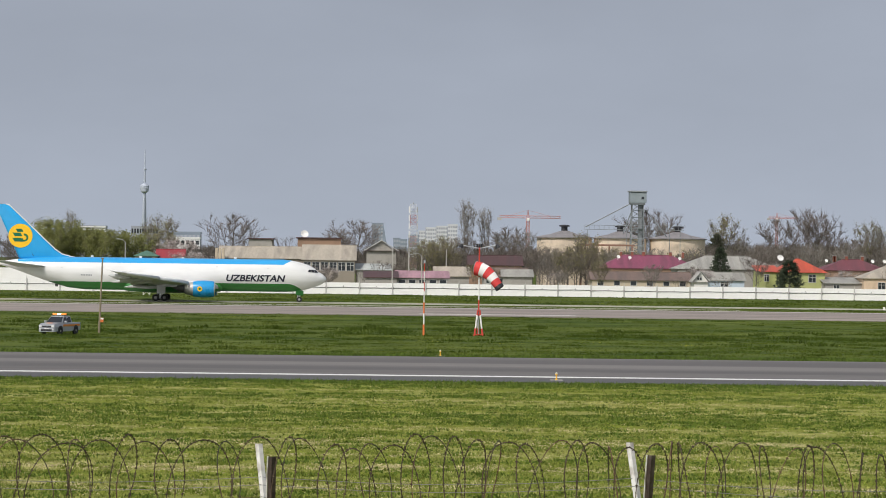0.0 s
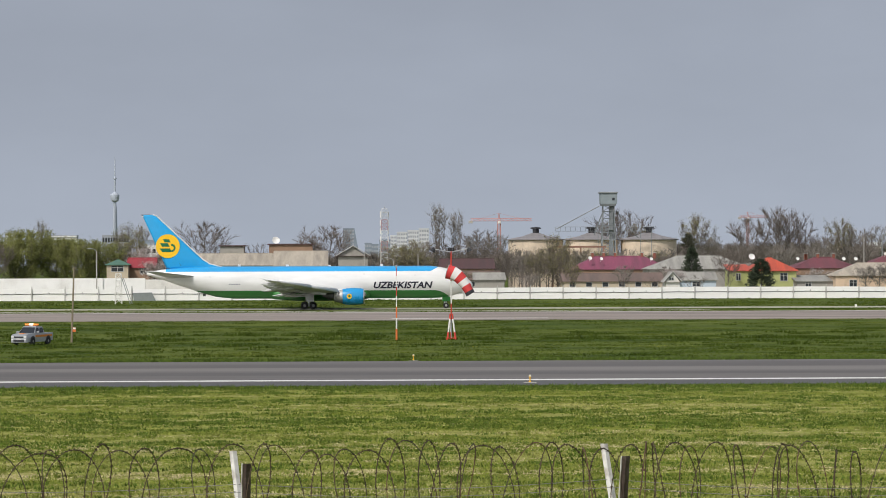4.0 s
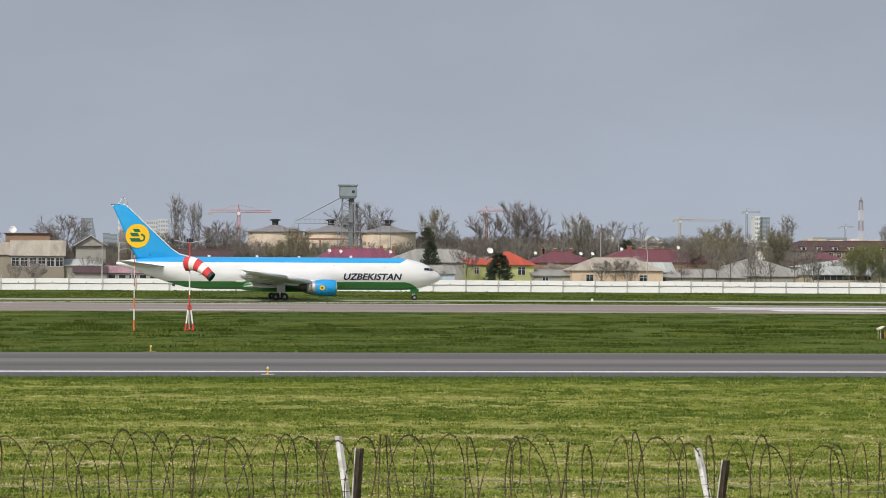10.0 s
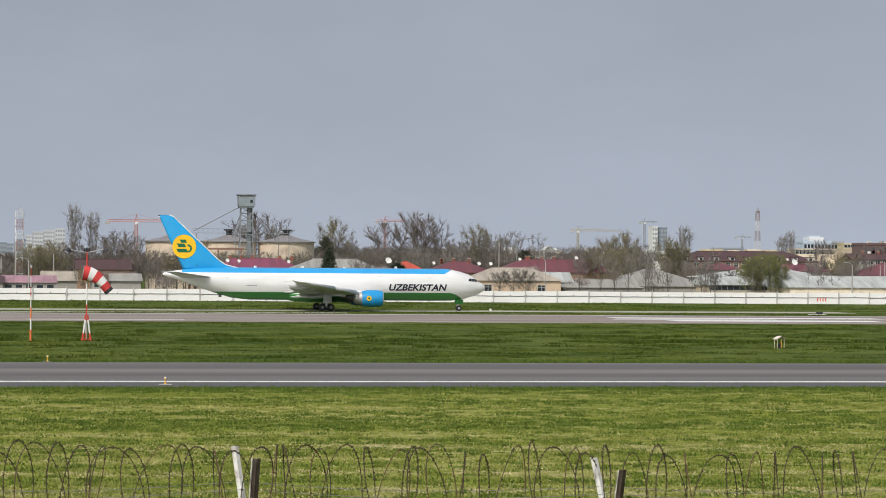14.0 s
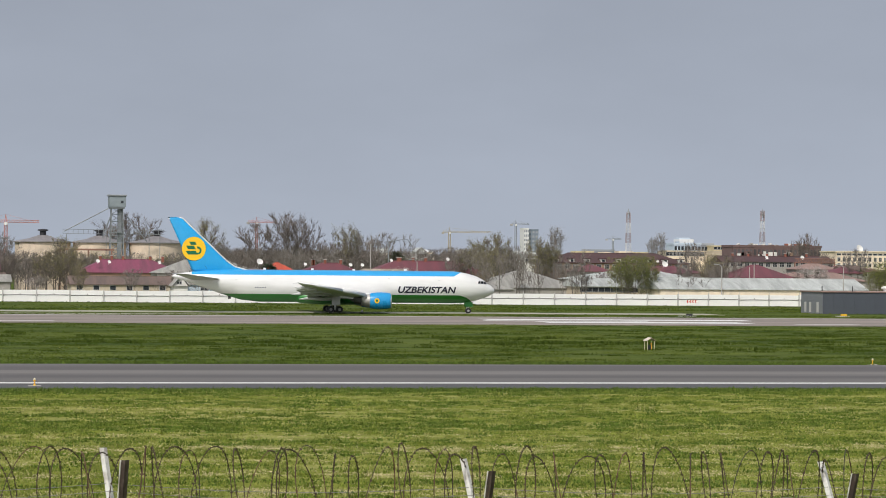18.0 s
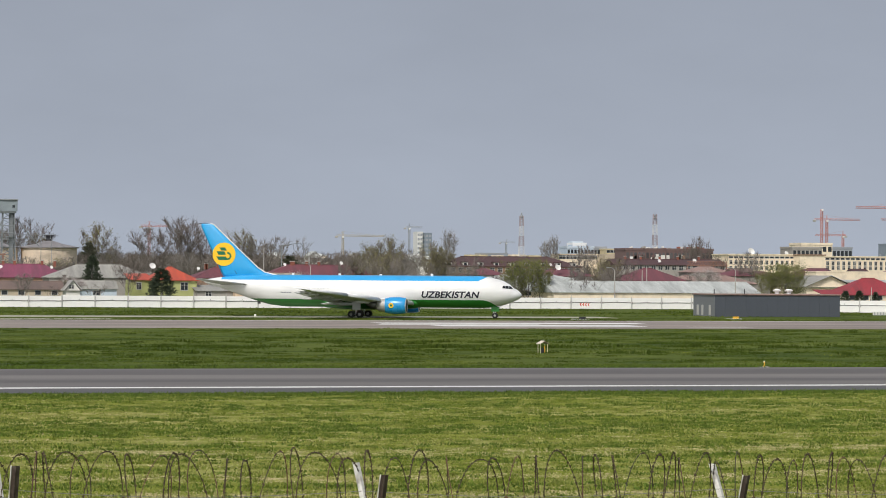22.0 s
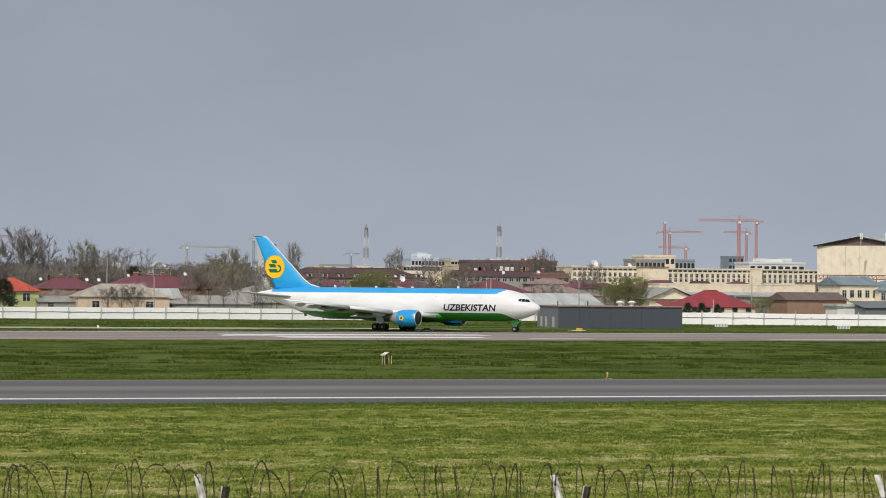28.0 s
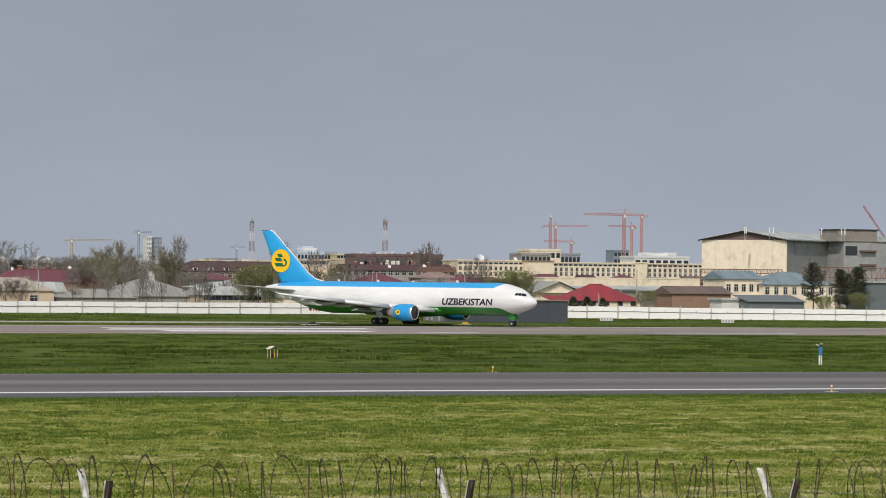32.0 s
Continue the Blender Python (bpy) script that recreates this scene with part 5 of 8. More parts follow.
house("metal_warehouse", "warehouse with pale metal hipped roof", 168.41, 199.95, 636, 18, 5.50, 7.19, P_GREY, PALE_ROOF, "hip", category="warehouse", group="metal warehouses")
house("cream_warehouse", "cream warehouse with a long grey metal roof", 177.40, 225.26, 600, 18, 3.55, 5.92, P_CREAM, PALE_ROOF, "gable_x", category="warehouse", group="metal warehouses")
house("maroon_low_house", "low house with a maroon metal roof", 182.71, 191.43, 690, 12, 7.18, 8.87, P_GREY, MAROON, "hip")
house("maroon_low_house", "low house with a maroon metal roof", 198.58, 215.46, 690, 12, 6.94, 8.64, P_GREY, MAROON, "hip", dishes=[(205.17, 9.05, 1.7)])
barrack = house("long_barrack", "two-storey brown barrack with a long dark maroon roof", 193.57, 234.31, 765, 15, 9.5, 12.21, P_BROWN, DARK_MAROON, "hip", rows=[(18, 8.4, 1.2, 1.2)], dishes=[(225.36, 9.96, 1.0), (232.35, 9.87, 1.0)], category="building")
for k in range(9):
    dormer = part("dormer", box(bmesh.new(), -18.5 + k * 4.5, -17.1 + k * 4.5, 0.4, 3.2, 9.6, 10.55, 0.03), P_WHITE, barrack, "small white dormer")
    part("dormer_roof", box(bmesh.new(), -18.7 + k * 4.5, -16.9 + k * 4.5, 0.2, 3.4, 10.55, 10.75), DARK_MAROON, dormer)
    part("dormer_pane", box(bmesh.new(), -18.2 + k * 4.5, -17.4 + k * 4.5, 0.34, 0.39, 9.75, 10.4), GLASS, dormer)
house("hip_maroon_house", "house with a large maroon hipped roof", 222.95, 239.23, 690, 14, 5.96, 9.12, P_GREY, MAROON, "hip")
house("brick_roof_house", "house with a faded brick-coloured roof", 228.65, 243.59, 650, 12, 5.41, 7.45, P_GREY, BROWNPINK, "hip")
house("maroon_low_house", "low house with a maroon metal roof", 253.18, 262.17, 700, 10, 7.31, 8.78, P_GREY, MAROON, "hip")
house("beige_gable_house", "beige gabled hall with a grey roof", 252.39, 264.38, 640, 16, 4.81, 7.54, P_CREAM, GREY_ROOF, "gable_y", over=0.8, category="building")
house("crimson_house", "house with a large crimson hipped roof", 239.78, 255.98, 585, 13, 3.36, 6.99, P_CREAM, CRIMSON, "hip", rows=[(5, 2.73, 1.2, 0.9)])
house("crimson_porch", "low porch with a crimson roof", 236.98, 242.10, 590, 6, 3.29, 4.42, P_CREAM, CRIMSON, "shed")
house("grey_brick_shed", "grey brick shed with a flat roof", 261.71, 270.94, 600, 9, 5.61, 6.00, P_GREY, PALE_ROOF, "flat", category="shed")
house("brown_awning_shed", "open shed under a sagging brown roof", 259.30, 273.61, 575, 10, 5.16, 6.66, P_BROWN, BROWN_ROOF, "gable_x", category="shed")
house("white_store", "low white store beside the wall", 264.31, 270.80, 560, 6, 3.81, 4.30, P_WHITE, PALE_ROOF, "flat", category="shed")
house("dark_green_shed", "low dark green shed with a sloping roof", 268.38, 281.66, 555, 7, 3.66, 5.01, DARKBOX, DARKBOX, "shed", category="shed")
house("blue_roof_building", "cream two-storey building with blue-grey roof", 283.91, 293.64, 600, 12, 8.55, 10.39, P_CREAM, BLUE_ROOF, "gable_x", rows=[(5, 6.45, 0.9, 1.6)], category="building")
house("blue_roof_building", "cream two-storey building with blue-grey gabled roof", 292.66, 311.44, 598, 14, 7.33, 10.23, P_CREAM, BLUE_ROOF, "hip", rows=[(8, 5.88, 0.9, 1.6)], category="building")
house("green_kiosk", "dark green boxy shed with a pale edge", 299.18, 307.33, 560, 8, 7.90, 8.28, DARKBOX, PALE_ROOF, "flat", category="shed")
house("cream_yard_wall", "long weathered cream yard wall and low building", 284.73, 330.75, 715, 8, 8.37, 8.68, P_CREAM, P_CREAM, "flat", category="building", over=0.1)
house("yard_roof", "long grey sheet roof over a yard", 284.71, 311.90, 690, 8, 5.71, 6.45, P_GREY, PALE_ROOF, "shed", category="shed")

# cream institute with its rows of windows
CB = 900
house("cream_institute", "long cream building with rows of windows", 326.90, 352.46, CB, 16, 14.18, 14.56, P_CREAM, P_CREAM, "flat", rows=[(14, 13.41, 1.4, 0.5), (14, 11.70, 0.8, 1.2), (14, 9.80, 0.8, 1.1)], dishes=[(335.17, 15.29, 2.6), (347.76, 14.81, 1.6)], category="building", over=0.3)
house("cream_wing", "cream blank-walled wing with dark red edges", 350.11, 359.06, CB - 6, 16, 14.13, 14.51, P_CREAM, P_BROWN, "flat", category="building", over=0.3)
house("cream_institute", "long cream building with rows of windows", 361.47, 392.55, CB, 16, 13.70, 14.09, P_CREAM, P_CREAM, "flat", rows=[(17, 13.12, 1.3, 0.5), (16, 11.58, 0.8, 1.2), (16, 10.04, 0.8, 1.1)], category="building", over=0.3)
house("cream_stair_block", "bright cream stair block of a long building", 391.67, 395.43, CB - 2, 14, 14.00, 14.38, P_CREAM, P_CREAM, "flat", category="building", over=0.2)
house("cream_institute", "long cream building with rows of windows", 396.31, 419.50, CB, 16, 13.70, 14.08, P_CREAM, P_CREAM, "flat", rows=[(12, 13.11, 1.3, 0.5), (12, 11.56, 0.8, 1.2), (12, 10.01, 0.8, 1.1)], category="building", over=0.3)
block("peach_block", "peach block with rooftop floors behind the institute", 450.87, 465.28, 1150, 14, 20.55, P_CREAM, 5, 6)
block("grey_block", "grey block with rows of windows", 427.53, 440.53, 1100, 14, 18.34, P_GREY, 5, 7)
block("dark_block", "dark block behind the institute", 485.51, 495.13, 1200, 14, 19.41, BLOCK_GREY, 4, 5)
block("glass_block", "blue-grey glass tower block", 767.54, 778.79, 1800, 14, 28.23, BLOCK_GLASS, 6, 4)
block("white_plant", "white flat-roofed plant building with roof units", 435.00, 458.11, 1000, 14, 16.68, BLOCK_WHITE, 4, 8, top=2.0)
block("white_plant", "white roof house on a plant building", 439.85, 442.65, 1001, 6, 17.95, BLOCK_WHITE, 1, 3, z0=12)
block("white_plant", "white roof house on a plant building", 450.12, 452.93, 1001, 6, 18.03, BLOCK_WHITE, 1, 3, z0=12)
# white office, blank wall and brown flats
house("office_lower", "cream office with a row of windows", 327.83, 346.59, 1100, 14, 15.29, 15.51, P_CREAM, P_CREAM, "flat", rows=[(12, 14.15, 2.4, 1.4)], category="building", over=0.2)
block("white_office", "white and pale blue stepped office block", 336.68, 348.28, 1120, 12, 17.97, P_BLUE, 6, 8, top=3.0)
block("white_office", "white rooftop floor of an office block", 339.70, 345.51, 1122, 8, 19.39, BLOCK_WHITE, 7, 4)
block("grey_office", "dark grey annex of an office block", 349.84, 355.20, 1125, 8, 17.89, BLOCK_GREY, 6, 4)
house("beige_blank_block", "beige building with a blank side wall", 343.44, 354.09, 1090, 14, 15.18, 15.41, P_BEIGE, P_BEIGE, "flat", category="building", over=0.2)
house("yellow_block", "yellow rooftop floor of a block", 352.28, 359.06, 1115, 10, 17.41, 17.87, P_YELLOW, P_YELLOW, "flat", rows=[(5, 16.71, 1.4, 1.0)], category="building", over=0.2)
FLAT_GLASS = mat("dusty_flat_windows", (0.075, 0.068, 0.07), 0.3, vary=0.3, rand=0.5)
flats = block("brown_flats", "four-storey brown flats with cluttered roof", 342.50, 378.70, 1060, 14, 16.76, P_DARK, 4, 22, glass=FLAT_GLASS)
fx = 360.54
for k in range(26):
    u = RNG.uniform(-16, 16)
    part("roof_clutter", box(bmesh.new(), u - RNG.uniform(0.2, 0.6), u + RNG.uniform(0.2, 0.6), 1, 3, 13, 16.76 + 0.9 + RNG.uniform(0.1, 0.9), 0.03), RNG.choice([P_WHITE, BRICKRED, P_GREY, DISH]), flats)
for k in range(34):
    u, f = RNG.uniform(-17, 16), RNG.choice([1, 2, 3])
    zb = f * 16.76 / 4 + RNG.uniform(0.2, 0.6)
    part("balcony", box(bmesh.new(), u, u + RNG.uniform(0.8, 2.2), -0.7, -0.09, zb, zb + RNG.uniform(0.9, 2.2), 0.02), RNG.choice([P_WHITE, P_GREY, P_DARK, P_BROWN, DISH]), flats)
# yellowish low blocks along the skyline
for a, b, y, m in ((980, 1012, 16.6, P_YELLOW), (1020, 1042, 16.2, P_CREAM), (1058, 1084, 16.8, P_CREAM), (1090, 1112, 16.4, P_YELLOW), (1000, 1050, 17.6, BLOCK_GREY)):
    block("skyline_block", "pale low block on the skyline", 95.20 + (a) * 1500 / 5034 / 0.972, 95.20 + b * 1500 / 5034 / 0.972, 1500, 12, y, m, 4, 10, group="skyline blocks")
# hangar with its lift tower
P_LIFT = plaster("brownish_grey_render", (0.27, 0.24, 0.21))
hang = thing("hangar", pose(399.69, 800, 0, 0, 0, 0), "large stained concrete hangar with a pale ridged roof", "hangar")
HZ, HR = 21.11, 23.76
LW, gl = 62.0, 28.9
u1, u2 = Vector((-0.66, 0.75, 0)), Vector((0.75, 0.66, 0))
corner = [Vector((0, 0, 0)), u1 * gl, u1 * gl + u2 * LW, u2 * LW]
for i in range(6):
    for zz in (0, 1):
        a, b = u1 * gl * i / 6, u1 * gl * (i + 1) / 6 - u1 * 0.06
        z0, z1 = (0, HZ * 0.52) if zz == 0 else (HZ * 0.52 + 0.05, HZ)
        bm = bmesh.new()
        loft(bm, [[(*a.xy, z0), (*b.xy, z0), (*(b + u2 * 0.4).xy, z0), (*(a + u2 * 0.4).xy, z0)], [(*a.xy, z1), (*b.xy, z1), (*(b + u2 * 0.4).xy, z1), (*(a + u2 * 0.4).xy, z1)]])
        part("concrete_panel", bm, P_HANGAR, hang)
# Side panels are greyed because this side lies away from the sun.
for i in range(10):
    bm = bmesh.new()
    a, b = u2 * (0.42 + (LW - 0.42) * i / 10), u2 * (0.42 + (LW - 0.42) * (i + 1) / 10 - 0.06)
    loft(bm, [[(*a.xy, 0), (*b.xy, 0), (*(b + u1 * 0.4).xy, 0), (*(a + u1 * 0.4).xy, 0)], [(*a.xy, HZ), (*b.xy, HZ), (*(b + u1 * 0.4).xy, HZ), (*(a + u1 * 0.4).xy, HZ)]])
    part("side_panel", bm, P_HGREY, hang, "side wall panel greyed for its shade")
bm = bmesh.new()
tri = [u1 * 0.2, u1 * (gl - 0.2), u1 * gl / 2]
bm.faces.new([bm.verts.new((*p.xy, z)) for p, z in ((tri[0] + u2 * 0.1, HZ), (tri[1] + u2 * 0.1, HZ), (tri[2] + u2 * 0.1, HR))])
part("gable", bm, P_DARK, hang, "dark brown gable boarding")
bm = bmesh.new()
e = [(-u1 * 0.8 - u2 * 0.8, HZ - 0.1), (u1 * gl / 2 - u2 * 0.8, HR + 0.1), (u1 * (gl + 0.8) - u2 * 0.8, HZ - 0.1)]
loft(bm, [[(*p.xy, z) for p, z in e] + [(*p.xy, z + 0.35) for p, z in e[::-1]], [(*(p + u2 * (LW + 1.6)).xy, z) for p, z in e] + [(*(p + u2 * (LW + 1.6)).xy, z + 0.35) for p, z in e[::-1]]])
part("roof", bm, PALE_ROOF, hang, "pale metal roof")
for p, q in zip(e, e[1:]):
    part("fascia", bar(bmesh.new(), (*(p[0] - u2 * 0.1).xy, p[1] - 0.05), (*(q[0] - u2 * 0.1).xy, q[1] - 0.05), 0.22, 4), BLACK, hang, "dark gable edge")
part("eaves_gutter", bar(bmesh.new(), (*(e[0][0]).xy, HZ - 0.25), (*(e[0][0] + u2 * (LW + 1.6)).xy, HZ - 0.25), 0.2, 4), DARK_METAL, hang)
lift = thing("lift_tower", pose(428.92, 812, 0), "brownish grey stair tower beside the hangar", "tower")
part("shaft", box(bmesh.new(), -3.0, 8.5, 0, 12, 0, 21.08, 0.05), P_HGREY, lift)
part("head", box(bmesh.new(), -5.2, 8.8, -0.3, 12, 21.08, 24.69, 0.05), P_LIFT, lift)
part("cap", box(bmesh.new(), -5.6, 9.2, -0.6, 12.3, 24.69, 25.05), BLACK, lift)
for zz in (443, 470):
    part("balcony", box(bmesh.new(), 2.6, 8.2, -1.2, 0.0, 18.37 - (zz - 443) * 0.163 - 0.6, 18.37 - (zz - 443) * 0.163, 0.03), P_DARK, lift)
part("opening", box(bmesh.new(), -2.4, 1.8, -0.12, -0.02, 16.75, 19.64), GLASS, lift)
hall2 = thing("hangar_extension", pose(446.30, 830, 0), "grey concrete hall beyond the stair tower", "hangar")
part("wall", box(bmesh.new(), 0, 50, 0, 30, 0, 21.49, 0.05), P_HGREY, hall2)
part("roof", box(bmesh.new(), -0.5, 50.5, -0.5, 30, 21.49, 22.97), PALE_ROOF, hall2)
for px, py0, py1 in ((1330, 412, 397), (1333, 412, 399), (1380, 411, 398), (1388, 411, 402), (1486, 407, 396), (1527, 407, 395), (1534, 407, 397)):
    t = thing("roof_antenna", pose(371.20 + (px - 1240) * 0.171, 803, 22.77 - 0.4), "white panel antenna on a hangar roof pole", "antenna", "roof antennas")
    part("pole", bar(bmesh.new(), (0, 0, -1.5), (0, 0, 2.4), 0.09), STEEL, t)
    part("panel", box(bmesh.new(), -0.2, 0.2, -0.25, -0.1, 0.6, 2.6, 0.04), WHITE, t)

# pipe racks
for xa, xb, y, z0, z1, n in ((326.31, 351.02, 705, 10.20, 11.28, 22), (354.19, 385.91, 700, 9.27, 12.07, 22), (270.78, 282.81, 780, 10.09, 11.24, 12)):
    t = thing("pipe_rack", pose(xa, y, 0), "rusty steel lattice pipe rack on legs", "pipe rack", "pipe racks")
    bm = bmesh.new()
    for i in range(n):
        a, b = (xb - xa) * i / n, (xb - xa) * (i + 1) / n
        bar(bm, (a, 0, z0), (b, 0, z0), 0.12, 4)
        bar(bm, (a, 0, z1), (b, 0, z1), 0.12, 4)
        bar(bm, (a, 0, z0), (b, 0, z1), 0.09, 4)
        bar(bm, (b, 0, z0), (b, 0, z1), 0.09, 4)
    part("truss", bm, RUST, t)
    for i in range(0, n + 1, 4):
        part("leg", bar(bmesh.new(), ((xb - xa) * i / n, 0, 0), ((xb - xa) * i / n, 0, z0), 0.2, 6), RUST, t)

# small workshops in the yard before the institute
YR = random.Random(44)
for k in range(17):
    x0 = 271.94 + (347.26 - 271.94) * (k + YR.uniform(-0.2, 0.2)) / 17
    w = YR.uniform(4.0, 7.5)
    ze = YR.uniform(7.4, 8.4)
    colour = YR.choice([(DARK_MAROON, "maroon"), (BROWN_ROOF, "brown"), (MAROON, "maroon"), (GREY_ROOF, "grey")])
    house("workshop", "small yard workshop with a %s metal roof" % colour[1], x0, x0 + w, YR.uniform(728, 770), 6, ze, ze + YR.uniform(0.8, 1.6), YR.choice([P_GREY, P_BROWN, P_BEIGE]), colour[0], YR.choice(["gable_x", "hip", "shed"]), rows=[(2, ze - 1.0, 1.0, 0.8)], category="workshop", group="yard workshops")
# low roofs before the brown flats
for k in range(9):
    x0 = 229.21 + (270.30 - 229.21) * (k + YR.uniform(-0.2, 0.2)) / 9
    ze = YR.uniform(4.6, 6.2)
    colour = YR.choice([(DARK_MAROON, "maroon"), (MAROON, "maroon"), (BROWNPINK, "faded pink")])
    house("low_house", "low house with a %s roof among trees" % colour[1], x0, x0 + YR.uniform(7, 11), YR.uniform(715, 790), 8, ze, ze + YR.uniform(1.2, 2.2), P_GREY, colour[0], "hip", group="low houses")
house("long_barrack", "long low house with dark maroon roof and chimneys", 261.77, 297.02, 820, 12, 10.38, 12.10, P_GREY, DARK_MAROON, "gable_x", chimneys=[266.79, 271.84, 277.82, 283.64, 290.41], dishes=[(275.82, 11.56, 1.2), (287.11, 11.68, 1.4)], rows=[(16, 9.52, 1.3, 1.2)], category="building")
house("pink_roof_house", "house with a faded pinkish brick roof", 264.41, 276.83, 760, 9, 8.24, 9.84, P_GREY, BROWNPINK, "hip")

# ---------------------------------------------------------------- silos and their tower
SILO_ROOF = rib("lilac_grey_metal_roof", (0.25, 0.235, 0.24))


def silo(xc, r, y, eave, apex, vent):
    t = thing("silo", pose(xc, y + r, 0), "round cream rendered silo with a grey conical roof", "silo", "silos")
    n = 36
    part("wall", lathe(bmesh.new(), [(r, 0), (r, eave * 0.5), (r * 1.002, eave * 0.5 + 0.05), (r, eave)], n), P_SILO, t, smooth=False)
    part("roof", lathe(bmesh.new(), [(r + 0.6, eave - 0.15), (r + 0.6, eave + 0.1), (r * 0.5, eave + (apex - eave) * 0.52), (1.2, apex)], n), SILO_ROOF, t)
    part("vent", lathe(bmesh.new(), [(0.9, apex - 0.4), (0.9, vent - 0.6), (1.5, vent - 0.5), (1.5, vent - 0.2), (0.4, vent)], 12), BLACK, t, "dark roof vent")


DS = 800
for a, b in ((755, 853), (857, 950), (957, 1056)):
    silo((-70.51 + (a + b) / 2 * 0.15945), (b - a) / 2 * 0.1595, DS, 14.01, 15.92, 17.67)
CABIN = mat("pale_blue_grey_cladding", (0.24, 0.28, 0.3), 0.6, vary=0.15, scale=0.8)
TX, TY = 76.19, 785
tow = thing("elevator_tower", pose(TX, TY, 0), "grey steel lattice tower with a boxy cabin on top", "tower")
TB = 23.65
part("frame", lattice_bm(0, TB, 4.2, 3.0, 12, 0.15), GREYSTEEL, tow)
part("shaft", box(bmesh.new(), 0.2, 1.3, -0.5, 0.5, 0, TB, 0.05), GREYSTEEL, tow)
part("cabin", box(bmesh.new(), -2.3, 2.3, -2.1, 2.1, TB, 26.62, 0.06), CABIN, tow, "green-grey clad cabin")
part("cabin_roof", box(bmesh.new(), -2.6, 2.5, -2.4, 2.4, 26.62, 27.01, 0.04), GREYSTEEL, tow)
part("cabin_window", box(bmesh.new(), 0.9, 1.6, -2.16, -2.08, TB + 1.0, TB + 1.7), GLASS, tow)
for zz in (TB * 0.35, TB * 0.7):
    part("landing", box(bmesh.new(), -1.9, 1.9, -1.9, 1.9, zz, zz + 0.15), GREYSTEEL, tow)
part("cabin_skirt", box(bmesh.new(), -2.1, 2.0, -2.0, 2.0, TB - 0.5, TB), DARKBOX, tow)
for a, b in (((-2.4, 0, 23.19), (61.90-76.19, 1, 16.83)), ((2.2, 0, 21.76), (84.69-76.19, 1, 14.21)), ((-1.8, 0, 20.84), (72.42-76.19, 1, 15.21))):
    part("conveyor", bar(bmesh.new(), a, b, 0.16, 6), GREYSTEEL, tow, "slanting grey conveyor tube")
gal = thing("silo_gallery", pose(60.38, 796, 0), "steel walkway between the silo roofs", "walkway")
gz = 16.31
bm = bmesh.new()
for i in range(20):
    xa, xb = 2 + i * 1.4, 2 + (i + 1) * 1.4
    for zz in (gz, gz + 1.2):
        bar(bm, (xa, 0, zz), (xb, 0, zz), 0.06, 4)
    bar(bm, (xa, 0, gz), (xa, 0, gz + 1.2), 0.07, 4)
part("deck", bm, GREYSTEEL, gal)
for xx in (3, 14, 26, 29):
    part("leg", bar(bmesh.new(), (xx, 0, 0), (xx, 0, gz), 0.09, 6), GREYSTEEL, gal)
gp = thing("gas_pipe_frame", pose(67.58, 780, 0), "rusty red steel frame before the silos", "frame")
part("beam", box(bmesh.new(), -7.5, 7.5, -0.2, 0.2, 12.08 - 0.5, 12.08, 0.03), RUST, gp)
for xx in (-7.2, 0.5, 6.8):
    part("leg", box(bmesh.new(), xx - 0.2, xx + 0.2, -0.2, 0.2, 0, 12.08 - 0.5, 0.03), RUST, gp)

# ---------------------------------------------------------------- masts, cranes, far city
# Mast colours carry the haze: red and white are both greyed.
HAZED_RED = mat("faded_mast_red", (0.33, 0.27, 0.28), 0.7, vary=0.15)
MAST_RED = mat("mast_red", (0.36, 0.19, 0.19), 0.7, vary=0.15)
HAZED_WHITE = mat("faded_mast_white", (0.58, 0.59, 0.61), 0.7, vary=0.15)


def radio_mast(x, y, z, w0, w1, label, mats, panels=True):
    t = thing("radio_mast", pose(x, y, 0), label, "mast", "radio masts")
    part("frame", lattice_bm(0, z, w0, w1, 21, w0 * 0.042, mats=2), mats, t)
    if panels:
        for k in range(8):
            part("antenna_panel", box(bmesh.new(), -0.17, 0.17, -0.12, 0.12, -1.1, 1.1, 0.05), DISH, t).matrix_basis = pose((-1) ** k * (w1 / 2 + 0.45), -0.4 if k % 3 else 0.4, z - 2 - 2.9 * (k // 2))
    part("tip", bar(bmesh.new(), (0, 0, z), (0, 0, z * 1.03), 0.12), STEEL, t)
    return t


radio_mast(18.15, 1000, 26.54, 2.4, 1.9, "haze-paled red and white lattice mast with panel antennas", [HAZED_WHITE, MAST_RED])
radio_mast(424.83, 1500, 38.67, 3.4, 1.7, "tall haze-paled red and white lattice mast", [HAZED_RED, HAZED_WHITE], False)
radio_mast(501.66, 1500, 40.71, 3.4, 1.7, "tall haze-paled red and white lattice mast", [HAZED_RED, HAZED_WHITE], False)
for tx, xx in ((424.83, 0), (501.66, 0)):
    t = thing("mast_head", pose(tx, 1500, 37.75), "grey antenna drum on a lattice mast", "antenna")
    part("drum", lathe(bmesh.new(), [(0.8, 0), (0.95, 0.8), (0.5, 1.6), (0.12, 3.0)], 10), GREYSTEEL, t)
crane(117.03, 2000, 36.63, 20, 23, RED_CRANE, "haze-paled red tower crane with a long level jib", w=2.1)
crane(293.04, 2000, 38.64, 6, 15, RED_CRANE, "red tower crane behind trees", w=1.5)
crane(541.38, 2500, 39.49, 6, 38, YELLOW_CRANE, "haze-paled yellow and grey tower crane", w=1.7)
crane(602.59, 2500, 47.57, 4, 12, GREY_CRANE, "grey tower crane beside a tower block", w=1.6)
